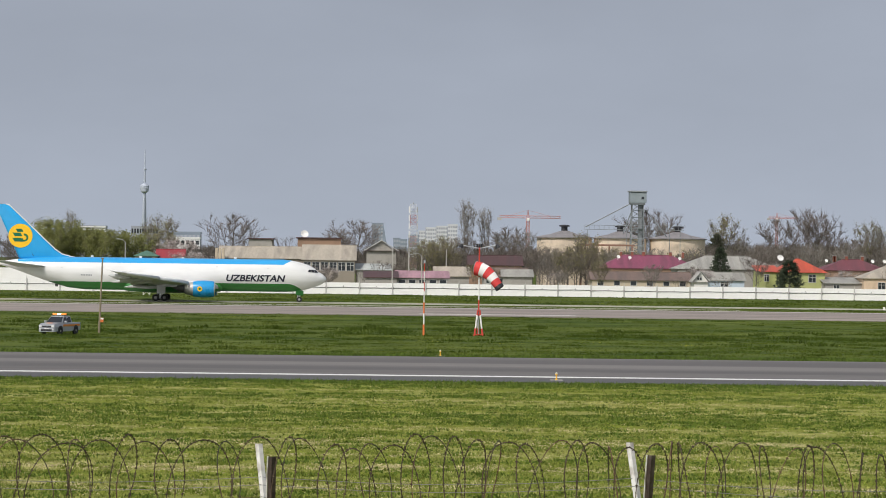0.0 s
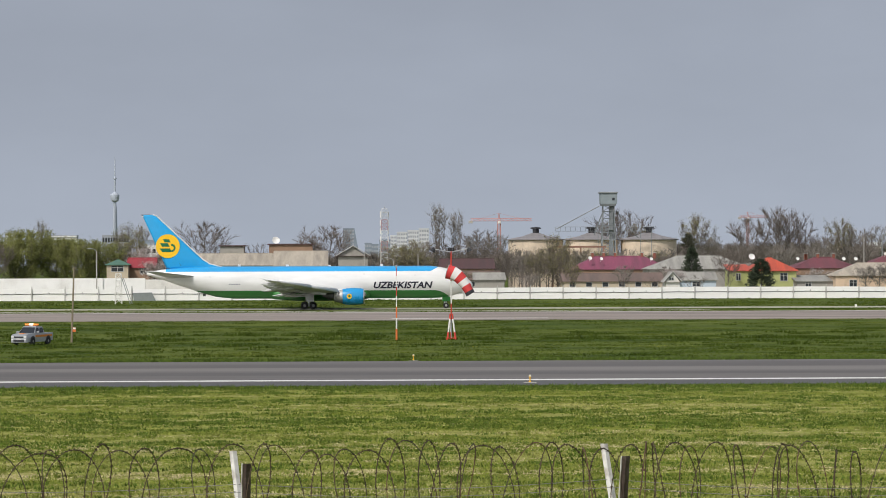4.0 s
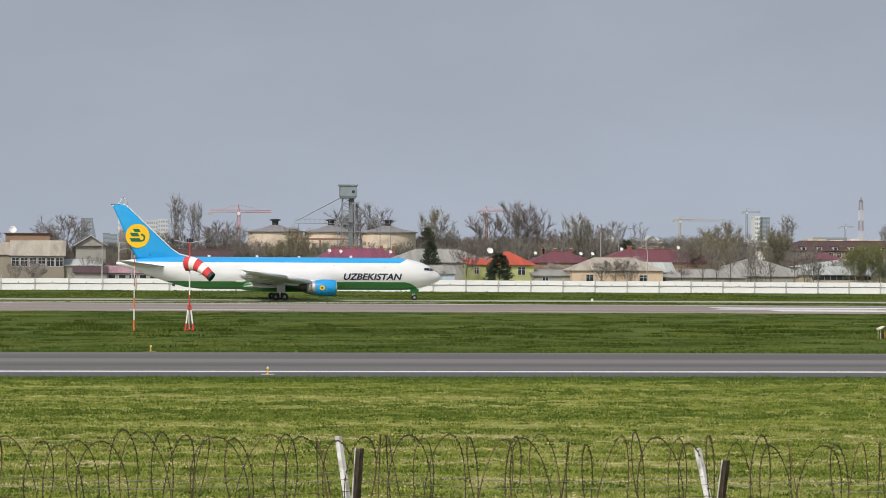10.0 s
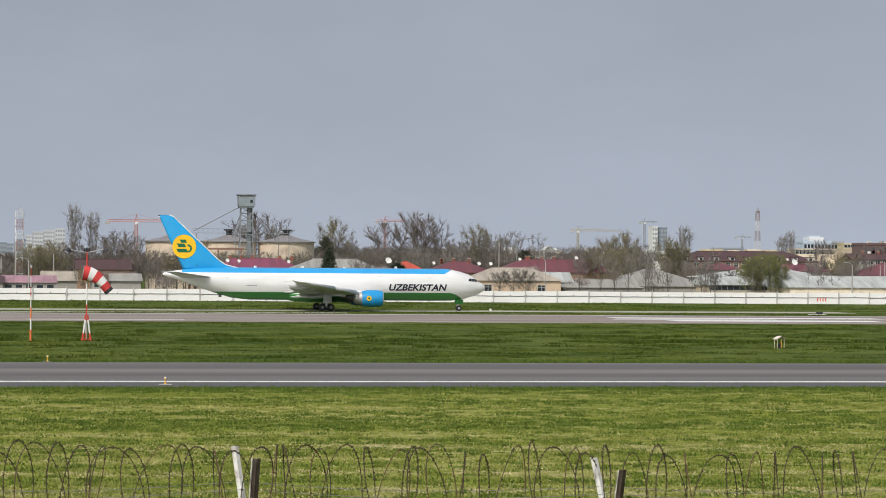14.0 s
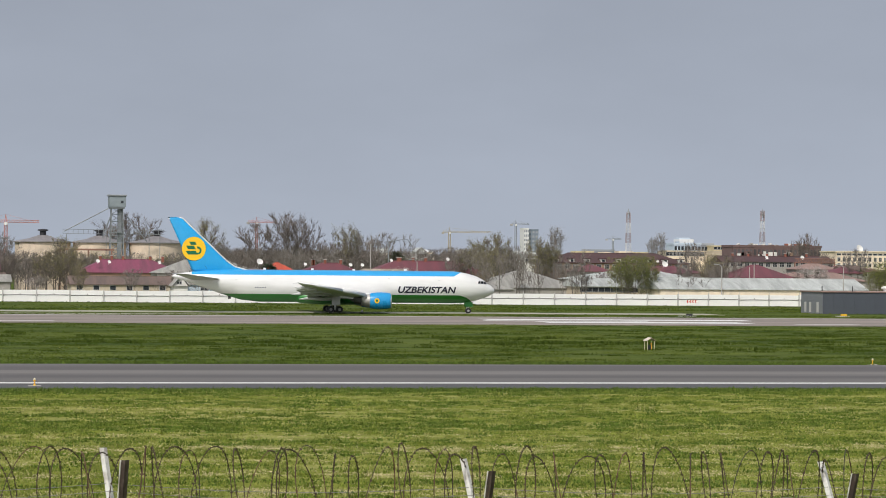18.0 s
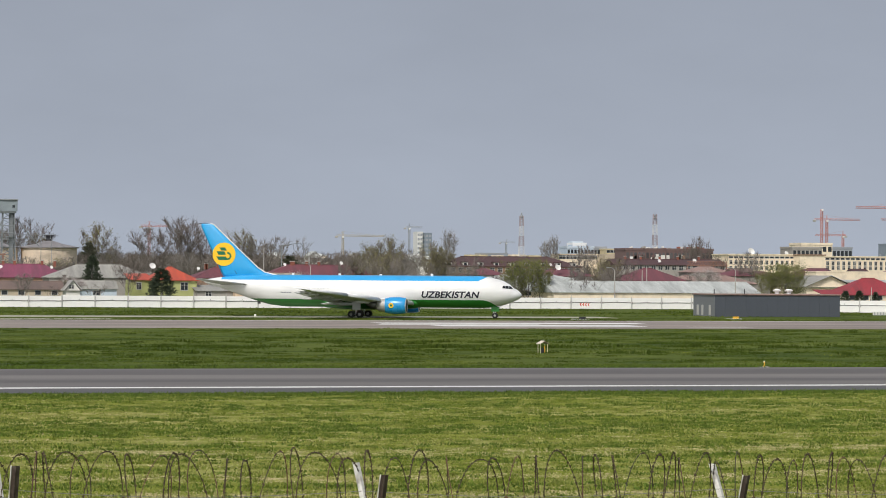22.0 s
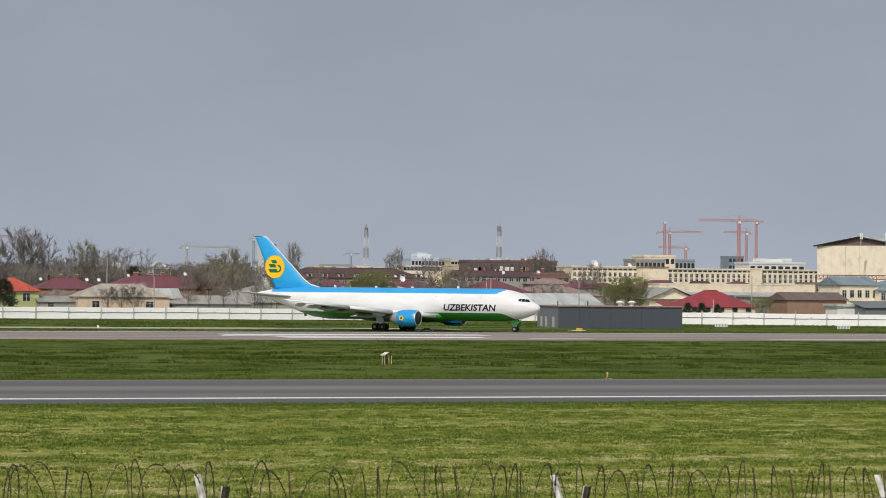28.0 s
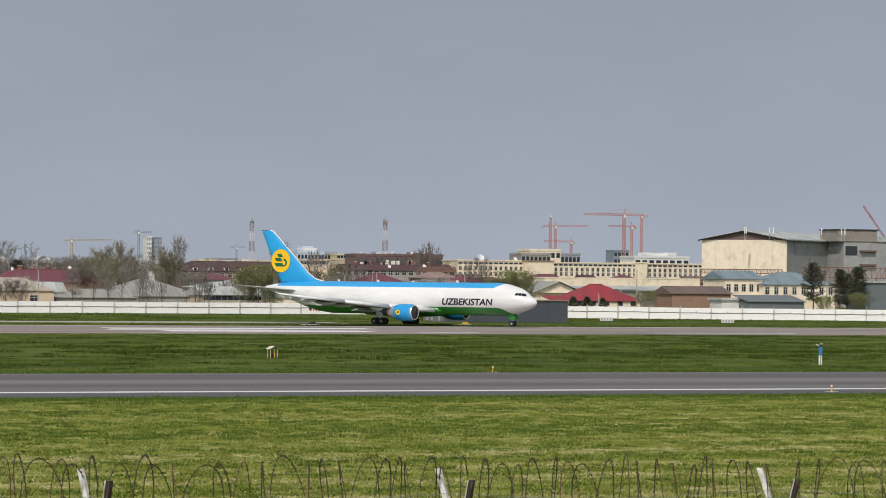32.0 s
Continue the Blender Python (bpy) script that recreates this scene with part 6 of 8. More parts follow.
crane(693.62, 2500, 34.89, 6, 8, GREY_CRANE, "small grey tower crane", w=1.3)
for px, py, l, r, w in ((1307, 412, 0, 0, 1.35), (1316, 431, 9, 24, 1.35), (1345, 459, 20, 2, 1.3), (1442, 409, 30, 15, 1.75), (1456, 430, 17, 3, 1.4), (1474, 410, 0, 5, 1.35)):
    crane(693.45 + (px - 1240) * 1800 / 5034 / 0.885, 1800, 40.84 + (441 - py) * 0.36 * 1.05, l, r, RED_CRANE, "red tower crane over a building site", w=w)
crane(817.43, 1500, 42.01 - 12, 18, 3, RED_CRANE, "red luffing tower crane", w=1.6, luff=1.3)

# television tower
tv = thing("television_tower", pose(-342.79, 4500, 0), "tall haze-paled concrete television tower with a round pod", "tower")
ZP = 107.40
part("shaft", lathe(bmesh.new(), [(3.2, 0), (2.6, ZP * 0.5), (2.3, ZP)], 12), HAZE_CONC, tv)
for k in range(3):
    a = 2 * math.pi * k / 3 + 0.4
    part("leg", bar(bmesh.new(), (5 * math.cos(a), 5 * math.sin(a), 0), (2.4 * math.cos(a), 2.4 * math.sin(a), ZP * 0.9), 0.5, 6), HAZE_CONC, tv)
part("pod", lathe(bmesh.new(), [(3, ZP - 3), (6, ZP - 1), (7, ZP + 4), (7, ZP + 8), (5.5, ZP + 10), (2, ZP + 12)], 18), HAZE_CONC, tv)
part("spire", lathe(bmesh.new(), [(1.6, ZP + 12), (1.3, ZP + 34), (0.9, ZP + 36), (0.7, ZP + 62), (0.2, 174.82)], 8), HAZE_CONC, tv)
part("ring_platform", lathe(bmesh.new(), [(1.5, ZP + 33), (3.0, ZP + 33.5), (3.0, ZP + 35), (1.5, ZP + 35.5)], 12), HAZE_CONC, tv)

block("glass_tower", "grey glass tower with a sloping side", 11.15, 23.03, 3000, 15, 42.86, BLOCK_GLASS, 12, 4, glass=BLOCK_GREY, slant=8.0)
for a, b, y, n in ((545, 556, 33.67, 4), (557, 575, 36.96, 6), (576, 595, 38.58, 5), (596, 613, 40.19, 4)):
    block("white_tower_block", "white high-rise block with rows of windows", -246.71 + a * 0.5568, -246.71 + b * 0.5568, 2800 + (a % 7), 12, y, BLOCK_HAZED, 10, n, glass=BLOCK_GREY, group="white high-rises")
for a, b, y in ((500, 512, 24.71), (512, 524, 23.65), (526, 545, 27.73)):
    block("grey_city_block", "grey-blue city block far off", -229.09 + a * 0.517, -229.09 + b * 0.517, 2600, 12, y, BLOCK_GLASS, 6, 4, glass=BLOCK_GREY, group="city blocks")
block("white_flats", "white flats with a glassy grey top floor", -95.42, -79.23, 1402, 14, 18.23, BLOCK_GLASS, 4, 8, glass=BLOCK_GREY)
block("white_flats", "white plastered block of flats", -91.03, -79.23, 1398, 6, 15.46, BLOCK_WHITE, 4, 5)
block("dark_city_block", "long dark low city block", -209.77, -185.34, 2600, 20, 32.52, BLOCK_GREY, 4, 10)
for a, b, y in ((40, 67, 34.28), (117, 165, 31.53)):
    bl = block("striped_block", "white balconied block with dark bands", -306.45 + a * 0.4985, -306.45 + b * 0.4985, 2500, 20, y, BLOCK_GREY, 1, 1)
    for k in range(6):
        zt = y - k * 2.2
        w = (b - a) * 0.4985 / 2
        part("balcony_band", box(bmesh.new(), -w * (0.8 + 0.04 * k), w + 0.6, -1.6, 0.4, zt - 0.9, zt + 0.2), BLOCK_WHITE, bl)
block("tower_block", "pale tower block with a grey glass side", 537.0, 541.2, 2200, 14, 39.04, BLOCK_WHITE, 11, 3, glass=BLOCK_GREY)
block("tower_block", "grey glass side of a tower block", 541.3, 549.62, 2203, 12, 38.23, BLOCK_GLASS, 11, 3, glass=BLOCK_GREY)
RNG2 = random.Random(21)
for k in range(30):
    px = 430 + k * 38 + RNG2.uniform(-12, 12)
    D = RNG2.uniform(1600, 2600)
    xx = -54 * D / 1000 + px * D / 5034 * 1.03
    w = RNG2.uniform(6, 16)
    block("suburb_block", "small pale suburban block far off", xx - w, xx + w, D, 10, RNG2.uniform(6, 11) * D / 2000, RNG2.choice([BLOCK_WHITE, P_GREY, P_CREAM, P_BEIGE, BLOCK_GREY]), 3, 5, group="suburb blocks")

# pale houses that show between the trees
for k in range(26):
    D = RNG2.uniform(960, 1180)
    x0 = D * RNG2.uniform(0.168, 0.262)
    w = RNG2.uniform(2.5, 5)
    ze = 7.75 + D * RNG2.uniform(0.003, 0.0058)
    wall_m, word = RNG2.choice([(P_WHITE, "white"), (P_CREAM, "cream"), (BLOCK_WHITE, "white"), (P_GREY, "grey")])
    house("suburb_house", "small %s house among bare trees" % word, x0, x0 + w, D, 8, ze, ze + RNG2.uniform(0.8, 1.8), wall_m, RNG2.choice([GREY_ROOF, PALE_ROOF, BROWN_ROOF, PALE_ROOF]), RNG2.choice(["hip", "gable_x", "gable_y"]), rows=[(3, ze - 1.4, 1.0, 1.2)], group="suburb houses")

# lamp posts and poles behind the wall
for x, y, h, head in ((6.68, 606, 9.99, False), (10.74, 640, 11.92, False), (12.94, 606, 8.10, True), (19.74, 660, 9.73, False), (123.69, 604, 8.92, True), (135.17, 720, 13.68, False), (132.10, 640, 6.28, False), (191.08, 599, 8.46, True), (205.03, 560, 8.57, True), (210.98, 640, 8.58, False), (212.10, 640, 9.39, False), (252.99, 580, 10.27, False), (235.46, 560, 5.10, False), (305.23, 590, 9.51, False), (-49.60, 600, 10.29, True)):
    street_lamp(x, y, h, head)
boom = thing("lorry_boom", pose(147.61, 760, 0), "grey folded crane boom above the trees", "crane")
bz = 14.75
part("boom", bar(bar(bmesh.new(), (0, 0, bz), (5.2, 0, bz + 0.7), 0.12), (5.2, 0, bz + 0.7), (6.6, 0, bz - 1.2), 0.1), GREYSTEEL, boom)
part("pillar", bar(bmesh.new(), (0, 0, 0), (0, 0, bz), 0.14), GREYSTEEL, boom)

# ---------------------------------------------------------------- trees
BARK = mat("grey_brown_bark", (0.12, 0.102, 0.09), 0.95, vary=0.2, scale=3)
TWIG = mat("bare_twigs", (0.165, 0.138, 0.122), 0.95, vary=0.2, scale=2, island=0.3)
TWIG_GREY = mat("grey_twigs", (0.23, 0.207, 0.183), 0.95, vary=0.2, scale=2, island=0.3)
BUD = mat("budding_leaves", (0.215, 0.2, 0.08), 0.8, vary=0.2, scale=2, island=0.35)
LEAF = mat("spring_leaves", (0.185, 0.2, 0.065), 0.9, spec=0.1, vary=0.2, scale=2, island=0.2)
WILLOW = mat("willow_leaves", (0.2, 0.21, 0.06), 0.75, vary=0.2, scale=2, island=0.35)
PINE_NEEDLE = mat("dull_pine_needles", (0.075, 0.08, 0.05), 0.8, vary=0.2, scale=2, island=0.4)
NEEDLE = mat("dark_needles", (0.04, 0.055, 0.03), 0.8, vary=0.2, scale=2, island=0.4)
BLOSSOM = mat("pale_blossom", (0.42, 0.37, 0.35), 0.85, vary=0.2, scale=2, island=0.3)


def stick(v, f, a, b, ra, rb, n=3):
    """Tapered n-sided stick appended to vertex and face lists."""
    d = (b - a)
    if d.length < 1e-5:
        return
    q = d.to_track_quat("Z", "Y")
    k = len(v)
    for p, r in ((a, ra), (b, rb)):
        for i in range(n):
            t = 2 * math.pi * i / n
            v.append(p + q @ Vector((r * math.cos(t), r * math.sin(t), 0)))
    for i in range(n):
        j = (i + 1) % n
        f.append((k + i, k + j, k + n + j, k + n + i))


def blade(v, f, p, d, length, w, rng):
    """Flat leaf or twig."""
    s = d.cross(Vector((rng.uniform(-1, 1), rng.uniform(-1, 1), rng.uniform(-1, 1))))
    if s.length < 1e-4:
        return
    s = s.normalized() * w / 2
    k = len(v)
    v.extend((p - s, p + s, p + d * length))
    f.append((k, k + 1, k + 2))


def curve_pts(a, c, b, n):
    return [a * (1 - t) ** 2 + c * 2 * t * (1 - t) + b * t * t for t in (i / n for i in range(n + 1))]


def grow(seed, h, crown=0.7, base=0.3, limbs=9, sprays=10, twigs=8, fine=4, trunk=0.16, upright=0.5, width=0.028, ragged=0.25):
    """Tree h high: a leader, limbs that curve up to an uneven envelope, sprays on the limbs and fine twigs on the sprays."""
    rng = random.Random(seed)
    wood, tw, tips = ([], []), ([], []), []
    half = crown * h / 2
    lean = Vector((rng.uniform(-0.04, 0.04) * h, rng.uniform(-0.04, 0.04) * h, 0))
    stem = curve_pts(Vector((0, 0, -0.1)), Vector((0, 0, h * 0.4)), Vector((lean.x, lean.y, h * 0.8)), 5)
    for i, (a, b) in enumerate(zip(stem, stem[1:])):
        stick(*wood, a, b, trunk * (1 - 0.17 * i), trunk * (1 - 0.17 * (i + 1)), 6)

    def on_stem(u):
        k = min(4, int(u * 5))
        return stem[k].lerp(stem[k + 1], u * 5 - k)

    for n in range(limbs + 1):
        u = base + (0.98 - base) * n / limbs
        root = on_stem(u * 0.95)
        a = n * 2.399 + rng.uniform(-0.5, 0.5)
        rise = 0.45 + 0.55 * n / limbs
        # reach of the envelope at this level
        top = h * (u + (1 - u) * (0.45 + 0.5 * upright)) * rng.uniform(1 - ragged * 0.4, 1.0)
        out = half * (math.sin(math.pi * min(1.0, 0.22 + 0.68 * (u - base) / (1 - base))) ** 0.7) * rng.uniform(1 - ragged, 1.05)
        if n == limbs:
            out, top = half * 0.12, h
        end = Vector((root.x + out * math.cos(a), root.y + out * math.sin(a), min(h, top)))
        ctrl = root.lerp(end, 0.45) + Vector((out * 0.25 * math.cos(a), out * 0.25 * math.sin(a), -(end.z - root.z) * 0.15))
        limb = curve_pts(root, ctrl, end, 4)
        r0 = trunk * 0.34 * (1.1 - 0.5 * n / limbs)
        for i, (p, q) in enumerate(zip(limb, limb[1:])):
            stick(*wood, p, q, max(0.016, r0 * (1 - 0.24 * i)), max(0.012, r0 * (1 - 0.24 * (i + 1))), 4)
        for m in range(sprays):
            t = 0.25 + 0.75 * (m + rng.random()) / sprays
            k = min(3, int(t * 4))
            p = limb[k].lerp(limb[k + 1], t * 4 - k)
            d = (limb[k + 1] - limb[k]).normalized()
            sd = (d * 0.7 + Vector((rng.gauss(0, 0.7), rng.gauss(0, 0.7), rng.uniform(-0.25, 0.6 + upright)))).normalized()
            length = half * rng.uniform(0.25, 0.6) * (1.2 - 0.45 * t)
            q = p + sd * length
            q.z = min(q.z, h)
            mid_p = p.lerp(q, 0.5) + Vector((rng.gauss(0, 0.06), rng.gauss(0, 0.06), 0.05)) * length
            stick(*tw, p, mid_p, 0.02, 0.014, 3)
            stick(*tw, mid_p, q, 0.014, 0.008, 3)
            for w in range(twigs):
                v = 0.15 + 0.85 * (w + rng.random()) / twigs
                o = p.lerp(mid_p, v * 2) if v < 0.5 else mid_p.lerp(q, v * 2 - 1)
                for f in range(fine):
                    td = (sd * 1.1 + Vector((rng.gauss(0, 0.5), rng.gauss(0, 0.5), rng.uniform(-0.25, 0.6 + 0.5 * upright)))).normalized()
                    ln = h * rng.uniform(0.04, 0.12)
                    blade(*tw, o, td, ln, width * rng.uniform(0.7, 1.3), rng)
                    if f == 0:
                        tips.append((o + td * ln * 0.7, td))
    return wood, tw, tips, rng


def leaves(tips, rng, per, r, size, flat=1.0):
    v, f = [], []
    for p, d in tips:
        for k in range(per):
            o = p + Vector((rng.gauss(0, r), rng.gauss(0, r), rng.gauss(0, r * flat)))
            blade(v, f, o, Vector((rng.uniform(-1, 1), rng.uniform(-1, 1), rng.uniform(-0.6, 1))).normalized(), size * rng.uniform(0.6, 1.3), size * 0.8, rng)
    return v, f


TREES = {}


def tree_proto(kind, seed, label, h=10.0, bark=None, twig=None, leaf=None, per=0, lr=0.4, ls=0.25, **k):
    wood, tw, tips, rng = grow(seed, h, **k)
    t = thing("tree", pose(0, 0, -200), label, "tree", "trees behind the airfield")
    for name, (v, f), m in (("trunk", wood, bark or BARK), ("crown", tw, twig or TWIG)):
        o = from_lists(name, v, f, m)
        o.parent = t
    if per:
        v, f = leaves(tips, rng, per, lr, ls)
        o = from_lists("foliage", v, f, leaf)
        o.parent = t
    TREES.setdefault(kind, []).append((t, h))


def conifer_proto(kind, seed, label, h=10.0, r=2.0, cone=True):
    rng = random.Random(seed)
    t = thing("tree", pose(0, 0, -200), label, "tree", "evergreens behind the airfield")
    w = ([], [])
    stick(*w, Vector((0, 0, -0.1)), Vector((0.1, 0, h * 0.97)), 0.22, 0.03, 6)
    v, f = [], []
    for i in range(260 if cone else 170):
        z = rng.uniform(0.04, 1.0) if cone else rng.choice([rng.uniform(0.3, 1.0), rng.uniform(0.55, 1.0)])
        rr = r * ((1 - z) ** 0.5 * (0.75 + 0.25 * min(1.0, z * 5)) + 0.04) if cone else r * (1 - ((z - 0.62) / 0.45) ** 2 if abs(z - 0.62) < 0.42 else 0.15) * rng.uniform(0.4, 1.1)
        a = rng.uniform(0, 2 * math.pi)
        rr *= rng.uniform(0.75, 1.12)
        tip = Vector((rr * math.cos(a), rr * math.sin(a), z * h + rng.uniform(-0.1, 0.2)))
        root = Vector((0, 0, max(0.2, z * h - rr * 0.15)))
        if not cone:
            stick(*w, root, tip, 0.05, 0.02, 3)
        for k in range(22):
            u = rng.uniform(0.35, 1.0)
            p = root.lerp(tip, u) + Vector((rng.gauss(0, 0.16), rng.gauss(0, 0.16), rng.gauss(0, 0.14)))
            blade(v, f, p, Vector((math.cos(a) + rng.gauss(0, 0.6), math.sin(a) + rng.gauss(0, 0.6), rng.uniform(-0.2, 0.9))).normalized(), rng.uniform(0.3, 0.6), 0.16, rng)
    for name, (vv, ff), m in (("trunk", w, BARK), ("crown", (v, f), NEEDLE if cone else PINE_NEEDLE)):
        o = from_lists(name, vv, ff, m)
        o.parent = t
    TREES.setdefault(kind, []).append((t, h))


for sd in (1, 2, 3, 21):
    tree_proto("bare", sd, "bare spreading tree with brown twigs", 12, crown=0.76, base=0.24, limbs=14, upright=0.5, ragged=0.25)
for sd in (4, 5, 22):
    tree_proto("grey", sd, "bare tree with greyish twigs", 12, twig=TWIG_GREY, crown=0.58, base=0.2, limbs=13, upright=0.75, trunk=0.15)
for kind, sd in (("belt_bare", 31), ("belt_bare", 32), ("belt_bare", 33), ("belt_grey", 34), ("belt_grey", 35)):
    tree_proto(kind, sd, "bare tree in a belt", 12, twig=TWIG if kind == "belt_bare" else TWIG_GREY, crown=0.75, base=0.2, limbs=12, sprays=6, twigs=7, fine=3, upright=0.55, width=0.042, ragged=0.3)
for sd in (6, 7, 23):
    tree_proto("bud", sd, "spring tree with thin olive-yellow buds", 11, leaf=BUD, per=3, lr=0.3, ls=0.17, crown=0.66, base=0.2, limbs=10, fine=4, upright=0.6)
for sd in (8, 9):
    tree_proto("leaf", sd, "broad green bush in fresh spring leaf", 8, leaf=LEAF, per=7, lr=0.26, ls=0.15, crown=1.0, base=0.03, limbs=18, sprays=8, fine=2, trunk=0.1, upright=0.85, ragged=0.25)
for sd in (10, 24):
    tree_proto("willow", sd, "rounded willow with olive spring leaves", 10, leaf=WILLOW, per=14, lr=0.32, ls=0.22, crown=0.95, base=0.08, limbs=16, sprays=8, fine=2, trunk=0.25, upright=0.5, ragged=0.12)
tree_proto("poplar", 11, "tall narrow poplar just coming into bud", 18, twig=TWIG_GREY, leaf=BUD, per=1, lr=0.2, ls=0.12, crown=0.2, base=0.08, limbs=22, sprays=6, twigs=6, fine=3, upright=1.0, trunk=0.14, ragged=0.15, width=0.028)
tree_proto("blossom", 12, "small tree in pale pink blossom", 6, leaf=BLOSSOM, per=6, lr=0.25, ls=0.15, crown=1.0, base=0.12, limbs=10, fine=2, trunk=0.12, upright=0.4)
for sd in (13, 18):
    tree_proto("shrub", sd, "bare multi-stemmed brown shrub behind the wall", 6, crown=0.95, base=0.05, limbs=10, sprays=5, twigs=6, fine=3, trunk=0.06, upright=0.65, width=0.022)
for sd in (14, 19, 25):
    tree_proto("thin", sd, "thin bare sapling behind the wall", 9, twig=TWIG_GREY, crown=0.3, base=0.25, limbs=8, sprays=4, twigs=5, fine=3, trunk=0.08, upright=0.95, width=0.022)
conifer_proto("thuja", 15, "dense dark conical evergreen behind the wall", 7, 3.2, True)
conifer_proto("pine", 16, "dark open-crowned pine beside the buildings", 11, 3.0, False)
conifer_proto("pine", 17, "dark open-crowned pine beside the buildings", 11, 2.7, False)
TRNG = random.Random(33)
USED = set()


def tree(kind, x, y, top, width=1.0):
    t, h = TRNG.choice(TREES[kind])
    s = top / h
    m = pose(x, y, 0, 0, 0, TRNG.uniform(0, 360)) @ Matrix.Diagonal((s * width, s * width, s, 1))
    if t.name not in USED:
        USED.add(t.name)
        t.matrix_basis = m
        return t
    o = copy_thing(t, m)
    o.matrix_basis = m
    return o


